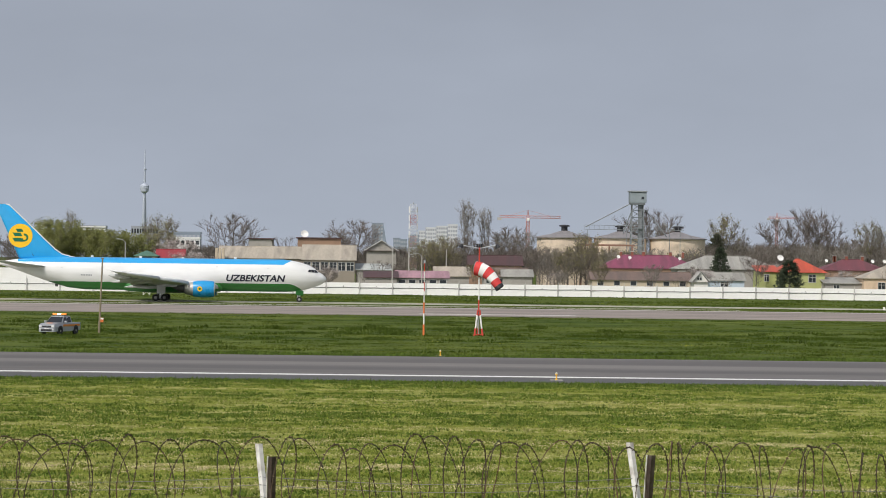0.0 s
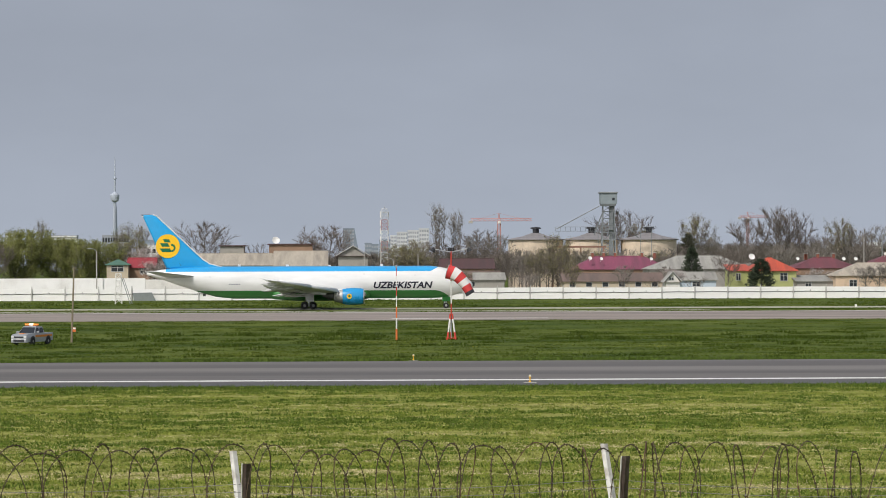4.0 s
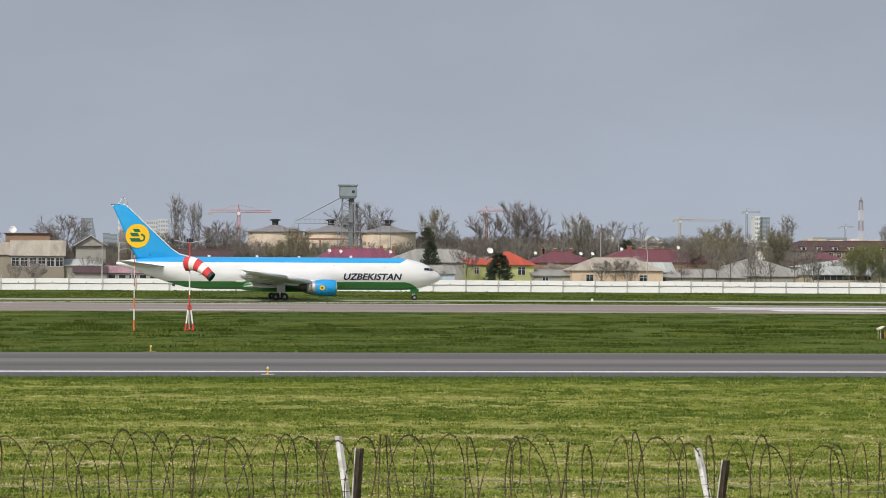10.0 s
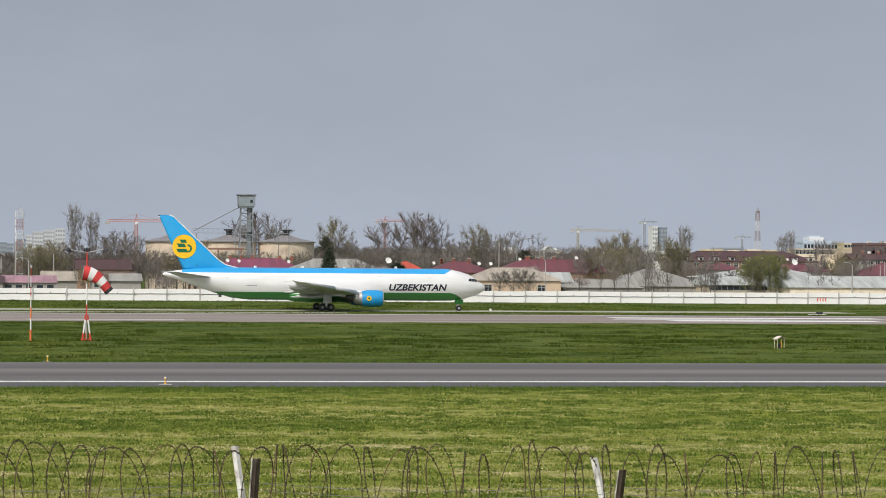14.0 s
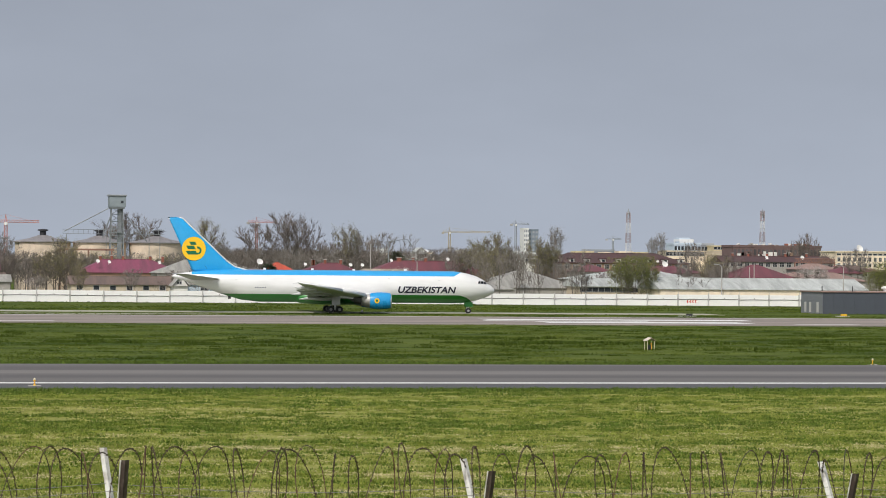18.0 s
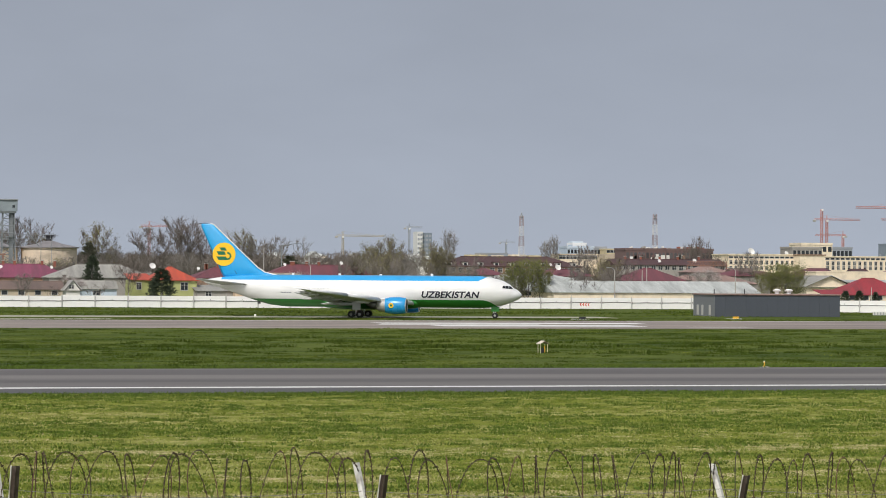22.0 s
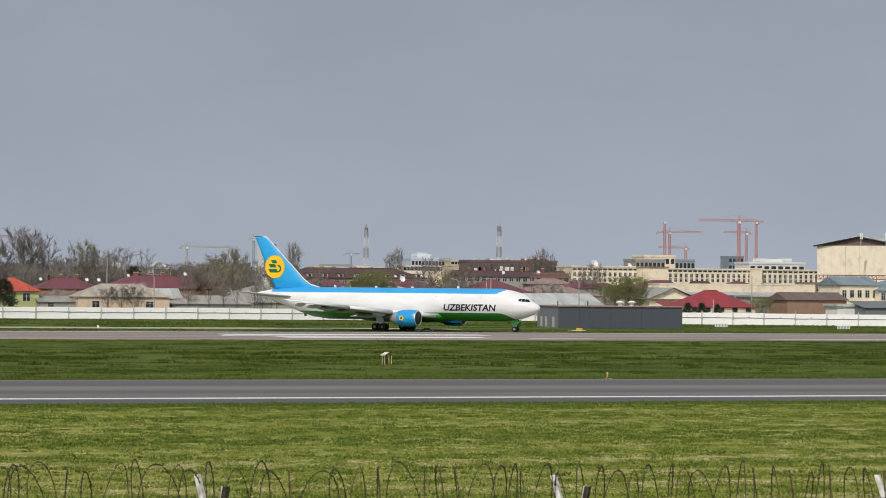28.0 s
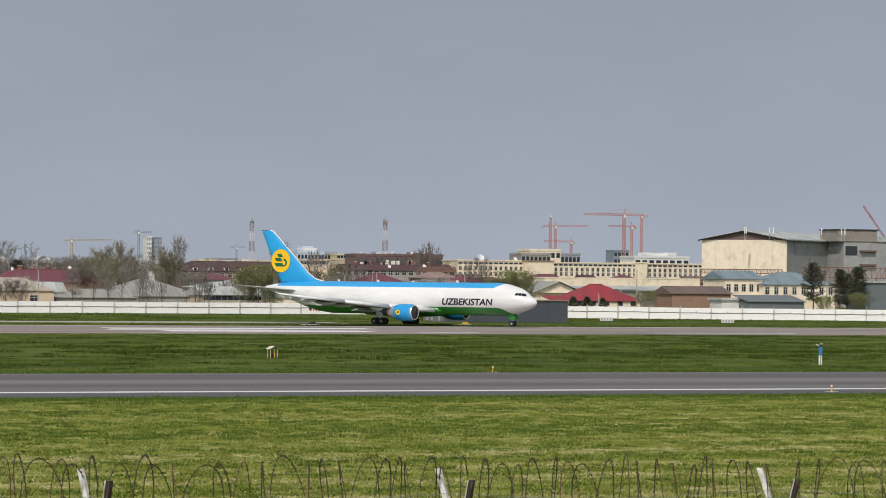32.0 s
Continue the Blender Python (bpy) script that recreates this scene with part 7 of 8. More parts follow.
# single trees, west to east
for kind, x, y, top, w in (
    ("bare", -78.5, 640, 11.7, 1.2), ("willow", -70.1, 650, 14.1, 0.95), ("willow", -71.8, 648, 11.8, 0.9), ("willow", -63.5, 655, 12.5, 0.95), ("willow", -58.5, 650, 12.2, 0.95), ("willow", -53.5, 655, 11.6, 0.95), ("poplar", -91.5, 900, 20.7, 0.9),
    ("bud", -49.2, 690, 16.0, 0.95), ("bud", -46.0, 660, 12.6, 0.9), ("blossom", -41.8, 640, 10.2, 1.0), ("blossom", -36.21, 616, 7.61, 1.3), ("blossom", -22.80, 620, 5.94, 1.3), ("bare", -75.96, 640, 11.5, 1.2),
    ("bare", -32.8, 720, 17.4, 1.05), ("bare", -1.19, 720, 16.35, 1.1), ("bare", -4.85, 735, 14.21, 1.0), ("shrub", -17.74, 700, 12.03, 1.0),
    ("poplar", 29.76, 800, 23.35, 1.0), ("poplar", 34.91, 805, 21.51, 0.9), ("grey", 40.23, 790, 14.5, 1.0), ("bud", 24.04, 800, 13.05, 1.2), ("bud", 17.91, 810, 12.02, 1.2),
    ("bare", 41.2, 790, 16.0, 0.9), ("grey", 46.0, 800, 14.8, 1.0), ("bud", 55.3, 700, 13.6, 0.8), ("bud", 50.1, 690, 10.1, 1.2), ("bare", 53.9, 700, 10.8, 1.2), ("bud", 17.8, 700, 11.1, 1.4), ("bare", 31.1, 720, 11.7, 1.2), ("bare", 25.4, 720, 12.5, 1.2), ("bud", 21.0, 700, 9.5, 1.3), ("bare", 36.5, 720, 10.5, 1.2),
    ("grey", 53.09, 700, 10.55, 1.3), ("bud", 52.38, 640, 10.93, 0.8), ("bare", 84.55, 830, 21.73, 1.05), ("grey", 80.5, 832, 18.5, 1.0), ("bud", 89.78, 840, 17.5, 0.8),
    ("thuja", 80.99, 640, 10.53, 0.62), ("bare", 85.8, 616, 9.6, 0.95), ("thuja", 91.58, 606, 7.88, 1.05), ("pine", 105.9, 845, 15.4, 0.8),
    ("bud", 109.0, 850, 20.4, 0.8), ("grey", 112.5, 850, 15.5, 1.0), ("bare", 124.5, 850, 19.9, 0.9), ("bare", 133.1, 850, 22.8, 0.9), ("bare", 137.9, 855, 21.5, 0.9), ("bare", 140.3, 850, 16.3, 1.0), ("bud", 152.6, 850, 19.0, 0.8), ("grey", 155.7, 850, 16.6, 1.1), ("grey", 164.2, 860, 17.5, 1.0), ("thin", 171.2, 850, 17.7, 1.0), ("bare", 148.1, 850, 14.2, 1.2), ("bare", 144.3, 850, 13.6, 1.2), ("bare", 129.0, 850, 13.0, 1.2), ("grey", 119.0, 850, 12.5, 1.2), ("pine", 157.8, 800, 11.8, 1.2),
    ("grey", 114.01, 606, 6.30, 1.5), ("grey", 116.96, 606, 6.89, 1.5), ("grey", 119.91, 606, 6.39, 1.5), ("shrub", 77.54, 606, 4.56, 1.4), ("shrub", 68.86, 610, 4.23, 1.0), ("bud", 51.22, 608, 7.13, 0.9),
    ("bud", 164.9, 720, 14.5, 0.95), ("bud", 168.4, 720, 15.9, 0.8), ("bud", 157.5, 700, 12.0, 1.1), ("bud", 161.0, 690, 11.5, 1.0), ("bud", 189.8, 760, 15.1, 0.75), ("bud", 192.3, 760, 13.5, 0.8), ("bud", 191.0, 764, 12.5, 0.9), ("bud", 194.5, 765, 12.4, 0.8), ("poplar", 204.9, 800, 19.3, 1.1), ("grey", 174.6, 720, 13.1, 1.0), ("grey", 153.4, 700, 12.6, 1.0),
    ("thin", 151.24, 640, 11.5, 1.3), ("thin", 142.48, 625, 11.2, 1.2), ("thin", 149.74, 620, 10.6, 1.3), ("thin", 131.61, 606, 9.18, 1.2), ("thin", 136.26, 606, 10.0, 1.2), ("thin", 139.41, 606, 8.64, 1.2), ("thin", 142.57, 606, 10.2, 1.2), ("thin", 148.26, 606, 8.72, 1.3), ("thin", 151.43, 606, 9.74, 1.3),
    ("thin", 156.90, 606, 10.0, 1.4), ("thin", 159.06, 606, 8.82, 1.2), ("thin", 161.0, 606, 11.5, 1.2), ("thin", 162.4, 607, 9.4, 1.2), ("leaf", 173.3, 606, 10.0, 1.0), ("leaf", 170.6, 607, 8.0, 0.8), ("leaf", 176.2, 607, 7.6, 0.85), ("shrub", 185.38, 604, 5.84, 1.6),
    ("poplar", 321.5, 1100, 20.1, 1.0), ("poplar", 325.0, 1100, 22.0, 1.0), ("bare", 316.9, 900, 19.2, 0.6), ("bare", 313.9, 900, 17.1, 0.6), ("bare", 246.01, 800, 15.24, 0.5), ("shrub", 205.13, 640, 9.5, 1.0), ("bud", 207.53, 660, 9.8, 1.0), ("thin", 212.1, 690, 13.6, 1.8), ("bud", 221.3, 700, 11.1, 1.0), ("bare", 225.2, 700, 11.2, 0.9), ("shrub", 226.79, 650, 8.0, 1.0), ("blossom", 229.31, 645, 8.0, 1.0), ("bare", 260.2, 700, 13.0, 0.8), ("bare", 287.05, 800, 12.54, 0.6),
    ("leaf", 210.2, 545, 9.3, 0.95), ("leaf", 207.8, 548, 7.6, 0.75), ("leaf", 213.0, 548, 7.4, 0.75), ("thuja", 237.74, 580, 4.11, 0.9), ("thuja", 241.06, 580, 4.13, 0.9), ("thuja", 244.80, 580, 3.89, 0.8), ("leaf", 254.53, 578, 5.19, 1.0),
    ("pine", 288.96, 565, 12.02, 1.0), ("pine", 292.91, 560, 10.69, 1.0), ("pine", 296.44, 558, 11.22, 1.1), ("pine", 295.77, 562, 9.72, 1.0), ("leaf", 284.00, 550, 4.6, 1.0), ("shrub", 301.60, 640, 8.82, 0.7), ("leaf", 290.07, 546, 5.31, 0.8),
):
    tree(kind, x, y, top, w)


def joined_trees(name, label, rows):
    """Far trees, one mesh of many copies of the kinds above."""
    mats_used = []
    nv = nl = 0
    cos, loops, starts, which = [], [], [], []
    for kind, x, y, top, w in rows:
        t, h = TRNG.choice(TREES[kind])
        k, a = top / h, TRNG.uniform(0, 2 * math.pi)
        c, sn = math.cos(a) * k * w, math.sin(a) * k * w
        for child in t.children:
            me = child.data
            co = np.empty(len(me.vertices) * 3)
            me.vertices.foreach_get("co", co)
            co = co.reshape(-1, 3)
            cos.append(np.stack([x + co[:, 0] * c - co[:, 1] * sn, y + co[:, 0] * sn + co[:, 1] * c, co[:, 2] * k], 1))
            lv = np.empty(len(me.loops), dtype=np.int32)
            me.loops.foreach_get("vertex_index", lv)
            ls = np.empty(len(me.polygons), dtype=np.int32)
            me.polygons.foreach_get("loop_start", ls)
            m = me.materials[0]
            if m not in mats_used:
                mats_used.append(m)
            loops.append(lv + nv)
            starts.append(ls + nl)
            which.append(np.full(len(ls), mats_used.index(m), dtype=np.int32))
            nv += len(co)
            nl += len(lv)
    me = bpy.data.meshes.new(name)
    me.vertices.add(nv)
    me.vertices.foreach_set("co", np.concatenate(cos).ravel())
    me.loops.add(nl)
    me.loops.foreach_set("vertex_index", np.concatenate(loops).astype(np.int32))
    st = np.concatenate(starts).astype(np.int32)
    me.polygons.add(len(st))
    me.polygons.foreach_set("loop_start", st)
    me.polygons.foreach_set("material_index", np.concatenate(which))
    me.update()
    for m in mats_used:
        me.materials.append(m)
    return tagged(new(name, me), label, "trees", kind="stuff")


BELT = []
# belt of bare trees behind the houses: tall and close in the middle, low elsewhere
for k in range(120):
    y = TRNG.uniform(800, 960)
    x = y * TRNG.uniform(109.41 / 900, 216.43 / 900)
    BELT.append((TRNG.choice(["belt_bare", "belt_grey"]), x, y, TRNG.uniform(9.5, 13.5), TRNG.uniform(0.9, 1.2)))
for k in range(46):
    y = TRNG.uniform(700, 950)
    x = y * TRNG.uniform(-42.29 / 900, 109.41 / 900)
    BELT.append((TRNG.choice(["belt_bare", "belt_grey"]), x, y, TRNG.uniform(6.5, 9.0), TRNG.uniform(0.9, 1.2)))
for k in range(60):
    y = TRNG.uniform(606, 760)
    x = y * TRNG.uniform(150.86 / 700, 222.84 / 700)
    tree(TRNG.choice(["thin", "thin", "grey", "thin", "bare"]), x, y, TRNG.uniform(6.0, 9.5), TRNG.uniform(0.7, 1.0))
for k in range(20):
    y = TRNG.uniform(640, 700)
    x = y * TRNG.uniform(-23.80 / 670, 136.08 / 670)
    tree(TRNG.choice(["shrub", "shrub", "blossom"]), x, y, TRNG.uniform(3.5, 5.5), TRNG.uniform(0.8, 1.2))


# undergrowth over the sheds along the wall
for k in range(50):
    y = TRNG.uniform(605, 660)
    x = y * (TRNG.uniform(-0.055, 0.125) if k % 3 else TRNG.uniform(0.125, 0.3))
    tree(TRNG.choice(["shrub", "shrub", "bare", "bud", "grey", "blossom"]), x, y, TRNG.uniform(4.2, 7.0), TRNG.uniform(0.8, 1.3))

# brush before the silos
for k in range(34):
    y = TRNG.uniform(700, 775)
    x = y * TRNG.uniform(36.95 / 740, 90.23 / 740)
    tree(TRNG.choice(["bare", "grey", "bare", "bud"]), x, y, TRNG.uniform(7.0, 10.8), TRNG.uniform(0.9, 1.3))


joined_trees("tree_belt", "belt of bare and budding trees behind the houses", BELT)
for protos in TREES.values():
    for t, _ in protos:
        if t.name not in USED:
            for o in (*t.children, t):
                bpy.data.objects.remove(o)


def far_woods():
    """Dark line of woods far behind."""
    rng = random.Random(5)
    v, f = [], []
    # skyline height over the horizon, in pixels fitted to the camera's view, by stretch
    for x0, x1, rise, count in ((-100.59, 137.16, 24, 260), (137.16, 315.34, 38, 420), (315.34, 465.02, 24, 330), (465.02, 706.16, 16, 160)):
        for k in range(count):
            y = rng.uniform(1080, 1500)
            x = rng.uniform(x0, x1) * y / 1300
            h = 7.75 + rise * rng.uniform(0.25, 1.0) ** 0.7 * y / 5090
            for i in range(64):
                z = rng.uniform(0.12, 0.72)
                a = rng.uniform(0, 2 * math.pi)
                lean = rng.uniform(0.1, 0.8)
                d = Vector((lean * math.cos(a), lean * math.sin(a), 1.0)).normalized()
                blade(v, f, Vector((x, y, z * h)) + d * rng.uniform(0, 0.5), d, h * (1 - z) * rng.uniform(0.6, 1.0) * 0.98, rng.uniform(0.15, 0.4), rng)
                blade(v, f, Vector((x, y, z * h)) + d * h * (1 - z) * 0.4, (d + Vector((rng.gauss(0, 0.5), rng.gauss(0, 0.5), 0))).normalized(), h * 0.22 * rng.uniform(0.5, 1.0), rng.uniform(0.12, 0.28), rng)
    return tagged(from_lists("far_woods", v, f, BARK), "dark band of bare woods on the skyline", "woods", kind="stuff")


far_woods()

# ---------------------------------------------------------------- airport pickup
SILVER = mat("silver_car_paint", (0.42, 0.43, 0.46), 0.32, metal=0.45, vary=0.04, scale=1)
CAR_ORANGE = mat("orange_stripe", (0.75, 0.25, 0.02), 0.4, vary=0.04)
CAR_GLASS = mat("car_glass", (0.02, 0.024, 0.03), 0.08, vary=0.02)
HEAD = mat("headlamp_glass", (0.75, 0.75, 0.74), 0.12, vary=0.02)


def glow(name, color, strength):
    m = mat(name, color, 0.3)
    b = m.node_tree.nodes["Principled BSDF"]
    b.inputs["Emission Color"].default_value = (*color, 1)
    b.inputs["Emission Strength"].default_value = strength
    return m


BAR_ORANGE = glow("orange_beacon", (0.95, 0.25, 0.04), 0.7)
BAR_WHITE = glow("white_beacon", (1.0, 0.85, 0.7), 2.0)


def pickup(x, y, turn):
    """Front towards +x in its own space."""
    t = thing("pickup_truck", pose(x, y, 0, 0, 0, turn), "silver airport pickup truck with orange stripe and lights", "truck")

    def section(xx, hw, zb, zt, tuck=0.9):
        return [(xx, -hw, zb), (xx, -hw, zb + (zt - zb) * 0.6), (xx, -hw * tuck, zt), (xx, hw * tuck, zt), (xx, hw, zb + (zt - zb) * 0.6), (xx, hw, zb)]

    bm = bmesh.new()
    loft(bm, [section(*s) for s in ((2.62, 0.78, 0.3, 0.92, 0.88), (2.5, 0.87, 0.28, 1.02, 0.9), (2.2, 0.91, 0.34, 1.07, 0.88), (1.2, 0.93, 0.32, 1.15, 0.9), (0.9, 0.93, 0.32, 1.16, 0.92), (-0.9, 0.93, 0.32, 1.12, 0.95))])
    body = part("body", bm, SILVER, t, "silver body")
    bm = bmesh.new()
    loft(bm, [section(*s) for s in ((-0.92, 0.93, 0.4, 1.14, 0.97), (-2.5, 0.92, 0.42, 1.14, 0.97), (-2.6, 0.88, 0.5, 1.1, 0.97))])
    part("cargo_bed", bm, SILVER, t)
    bm = bmesh.new()
    loft(bm, [[(xx, -a, 1.1), (xx2, -b, 1.72), (xx2, b, 1.72), (xx, a, 1.1)] for xx, xx2, a, b in ((1.15, 0.45, 0.86, 0.68), (0.2, 0.1, 0.88, 0.72), (-0.7, -0.6, 0.88, 0.72), (-0.95, -0.78, 0.86, 0.7))])
    cab = part("cab", bm, SILVER, t)
    part("cab_roof", box(bmesh.new(), -0.8, 0.48, -0.7, 0.7, 1.7, 1.77, 0.03), SILVER, cab)
    bm = bmesh.new()
    bm.faces.new([bm.verts.new(p) for p in ((1.13, -0.8, 1.16), (1.13, 0.8, 1.16), (0.53, 0.64, 1.68), (0.53, -0.64, 1.68))])
    part("windscreen", bm, CAR_GLASS, cab, "dark windscreen")
    for s in (-1, 1):
        for a, b in ((0.92, 0.1), (0.02, -0.7)):
            bm = bmesh.new()
            bm.faces.new([bm.verts.new(p) for p in ((a, s * 0.885, 1.17), (b, s * 0.895, 1.17), (min(b + 0.05, b), s * 0.745, 1.64), (a - 0.42 if a > 0.5 else a - 0.02, s * 0.735, 1.64))])
            part("side_window", bm, CAR_GLASS, cab)
        part("mirror", box(bmesh.new(), 0.75, 0.9, s * 1.08 - 0.12, s * 1.08 + 0.12, 1.15, 1.33, 0.03), SILVER, cab)
        part("stripe", box(bmesh.new(), -2.3, 1.0, s * 0.937 - 0.006, s * 0.937 + 0.006, 0.78, 0.98), CAR_ORANGE, body)
        part("headlight", box(bmesh.new(), 2.35, 2.65, s * 0.66 - 0.15, s * 0.66 + 0.15, 0.74, 0.92, 0.03), HEAD, body)
        part("fog_light", box(bmesh.new(), 2.5, 2.66, s * 0.68 - 0.1, s * 0.68 + 0.1, 0.5, 0.6, 0.02), HEAD, body)
        for xx in (1.55, -1.55):
            bm = bmesh.new()
            lathe(bm, [(0.22, -0.12), (0.34, -0.12), (0.375, -0.06), (0.375, 0.06), (0.34, 0.12), (0.22, 0.12)], 18, "y")
            w = part("wheel", bm, TYRE, t)
            w.matrix_basis = pose(xx, s * 0.84, 0.375)
            part("rim", lathe(bmesh.new(), [(0.05, -0.13), (0.23, -0.1), (0.23, 0.1), (0.05, 0.13)], 12, "y"), METAL, w)
            bm = bmesh.new()
            lathe(bm, [(0.46, -0.03), (0.46, 0.03)], 18, "y")
            a = part("wheel_arch", bm, BLACK, t)
            a.matrix_basis = pose(xx, s * 0.925, 0.42)
    part("grille", box(bmesh.new(), 2.58, 2.66, -0.5, 0.5, 0.7, 0.86, 0.02), BLACK, body)
    part("bumper_gap", box(bmesh.new(), 2.58, 2.66, -0.56, 0.56, 0.36, 0.54, 0.02), BLACK, body)
    part("number_plate", box(bmesh.new(), 2.63, 2.67, -0.24, 0.24, 0.57, 0.67, 0.01), WHITE, body)
    part("bonnet_mark", box(bmesh.new(), 1.5, 2.0, -0.3, 0.2, 1.09, 1.135), CAR_ORANGE, body)
    lb = part("light_bar", box(bmesh.new(), -0.15, 0.2, -0.62, 0.62, 1.8, 1.86, 0.02), BLACK, t, "orange and white light bar")
    for y0, y1, m in ((-0.66, -0.22, BAR_ORANGE), (-0.2, 0.2, BAR_WHITE), (0.22, 0.66, BAR_ORANGE)):
        part("beacon", box(bmesh.new(), -0.17, 0.22, y0, y1, 1.86, 2.02, 0.04), m, lb)
    return t


pickup(-28.7, 272.4, -112)

# ---------------------------------------------------------------- boundary fence before the camera
RUSTY = mat("rusty_angle_iron", (0.045, 0.03, 0.024), 0.85, vary=0.3, scale=8, second=(0.11, 0.09, 0.075), mix_scale=4)
PALE_IRON = mat("white_painted_angle_iron", (0.62, 0.61, 0.59), 0.6, vary=0.2, scale=10, second=(0.35, 0.31, 0.28), mix_scale=6, mix_lo=0.52, mix_hi=0.66)
BARB_RUST = mat("rusty_barbed_wire", (0.12, 0.06, 0.036), 0.8, vary=0.35, scale=3, second=(0.045, 0.042, 0.025), mix_scale=1.2, mix_lo=0.4, mix_hi=0.6)
BARB_DARK = mat("dark_barbed_tape", (0.05, 0.034, 0.018), 0.8, vary=0.3, scale=3, second=(0.075, 0.05, 0.03), mix_scale=1.5)
BARB_GREY = mat("grey_barbed_wire", (0.22, 0.22, 0.21), 0.55, metal=0.4, vary=0.2, scale=3)
WALL_TOP = mat("cracked_wall_concrete", (0.45, 0.42, 0.37), 0.9, vary=0.18, scale=2, fine=25, bump=0.01)


def angle_iron(a, b, w):
    """L-shaped bar turned to fit the camera's view: corner towards it, one flange lit, one shaded."""
    bm = bmesh.new()
    a, b = Vector(a), Vector(b)
    for d in (Vector((0.71, 0.71, 0)) * w, Vector((-0.71, 0.71, 0)) * w):
        t = Vector((0, 0.008, 0))
        ring0 = [a, a + d, a + d + t, a + t]
        loft(bm, [ring0, [p + (b - a) for p in ring0]])
    return bm


fence_wall = tagged(new("wall_near"), "concrete boundary wall on a grass bank", "wall", kind="structure")
for i in range(10):
    x = -7 + i * 2.6
    part("wall_panel", box(bmesh.new(), x, x + 2.585, 23.65, 23.85, 2.6, 5.42 + RNG.uniform(-0.012, 0.012), 0.02), WALL_TOP, fence_wall)
POSTS = ((-4.0, 6.17), (-0.853, 6.165), (2.282, 6.209), (5.391, 6.10), (8.646, 6.058), (11.835, 6.021), (15.0, 6.0))
for x, z in POSTS:
    t = thing("fence_bracket", pose(x, 23.75, 5.4), "V-shaped iron bracket, one arm white, one rusty", "fence post", "fence brackets")
    dz = z - 5.4
    part("white_arm", angle_iron((0.07, -0.02, 0), (-0.03, 0.25, dz), 0.044), PALE_IRON, t, "pale painted angle iron")
    arm = part("rusty_arm", angle_iron((0.08, -0.04, 0), (0.1, -0.28, dz - 0.07), 0.052), RUSTY, t, "dark rusty angle iron")
    # Pale strip put on the left edge in place of sunlight there.
    part("worn_edge", bar(bmesh.new(), (0.045, -0.012, 0), (0.065, -0.252, dz - 0.07), 0.007, 4), PALE_IRON, arm, "pale strip for the sunlit edge of the iron")


def strand(name, parent, pts, r, material, barb=0.1, rng=None):
    v, f = [], []
    acc = 0.0
    for a, b in zip(pts, pts[1:]):
        stick(v, f, a, b, r, r, 4)
        acc += (b - a).length
        if acc > barb:
            acc = 0.0
            for k in range(2):
                d = Vector((rng.uniform(-1, 1), rng.uniform(-1, 1), rng.uniform(-1, 1))).normalized() * max(0.012, r * 3.0)
                stick(v, f, b - d, b + d, r * 1.3, r * 0.5, 3)
    o = from_lists(name, v, f, material)
    o.parent = parent
    return o


wires = thing("barbed_wire", pose(0, 0, 0), "strands of grey barbed wire between the fence brackets", "barbed wire")
FR = random.Random(12)
for y, dz, m in ((23.92, 0.46, BARB_GREY), (23.84, 0.3, BARB_RUST), (23.8, 0.13, BARB_GREY), (23.6, 0.42, BARB_GREY), (23.66, 0.2, BARB_RUST)):
    pts = []
    for (xa, za), (xb, zb) in zip(POSTS, POSTS[1:]):
        for i in range(14):
            u = i / 14
            pts.append(Vector((xa + (xb - xa) * u, y + FR.uniform(-0.004, 0.004), 5.4 + dz + ((za - 6.1) * (1 - u) + (zb - 6.1) * u) * 0.5 - 0.06 * math.sin(math.pi * u))))
    strand("strand", wires, pts, 0.0024, m, 0.12, FR)
coil = thing("concertina_wire", pose(0, 0, 0), "coiled rusty concertina barbed wire along the wall top", "barbed wire")
x = -5.0
k = 0
zt = 6.2
while x < 15.5:
    # each coil turn is one hoop, turned a little about its upright
    step = FR.choice([0.12, 0.15, 0.2, 0.25])
    wdt = (0.1 + FR.random() * 0.12) * (1 if k % 2 else -1)
    zc, rr = 5.82 - 0.013 * max(0, x - 3) + FR.uniform(-0.02, 0.02), 0.41 + FR.uniform(-0.05, 0.03)
    if FR.random() < 0.12:
        wdt *= 0.15
    n = 44
    pts = []
    lean = FR.uniform(-0.07, 0.07)
    for i in range(n + 1):
        a = -math.pi / 2 + 2 * math.pi * i / n
        e = 1.0 + 0.04 * math.sin(2 * a + k)
        pts.append(Vector((x + step * i / n + wdt * math.cos(a) + lean * math.sin(a), 23.74 + 0.3 * math.cos(a) * (1 if k % 2 else -1), zc + rr * e * math.sin(a))))
    strand("coil_turn", coil, pts, 0.0045, BARB_DARK if k % 3 else BARB_RUST, 0.045 if k % 3 else 0.12, FR)
    x += step
    k += 1

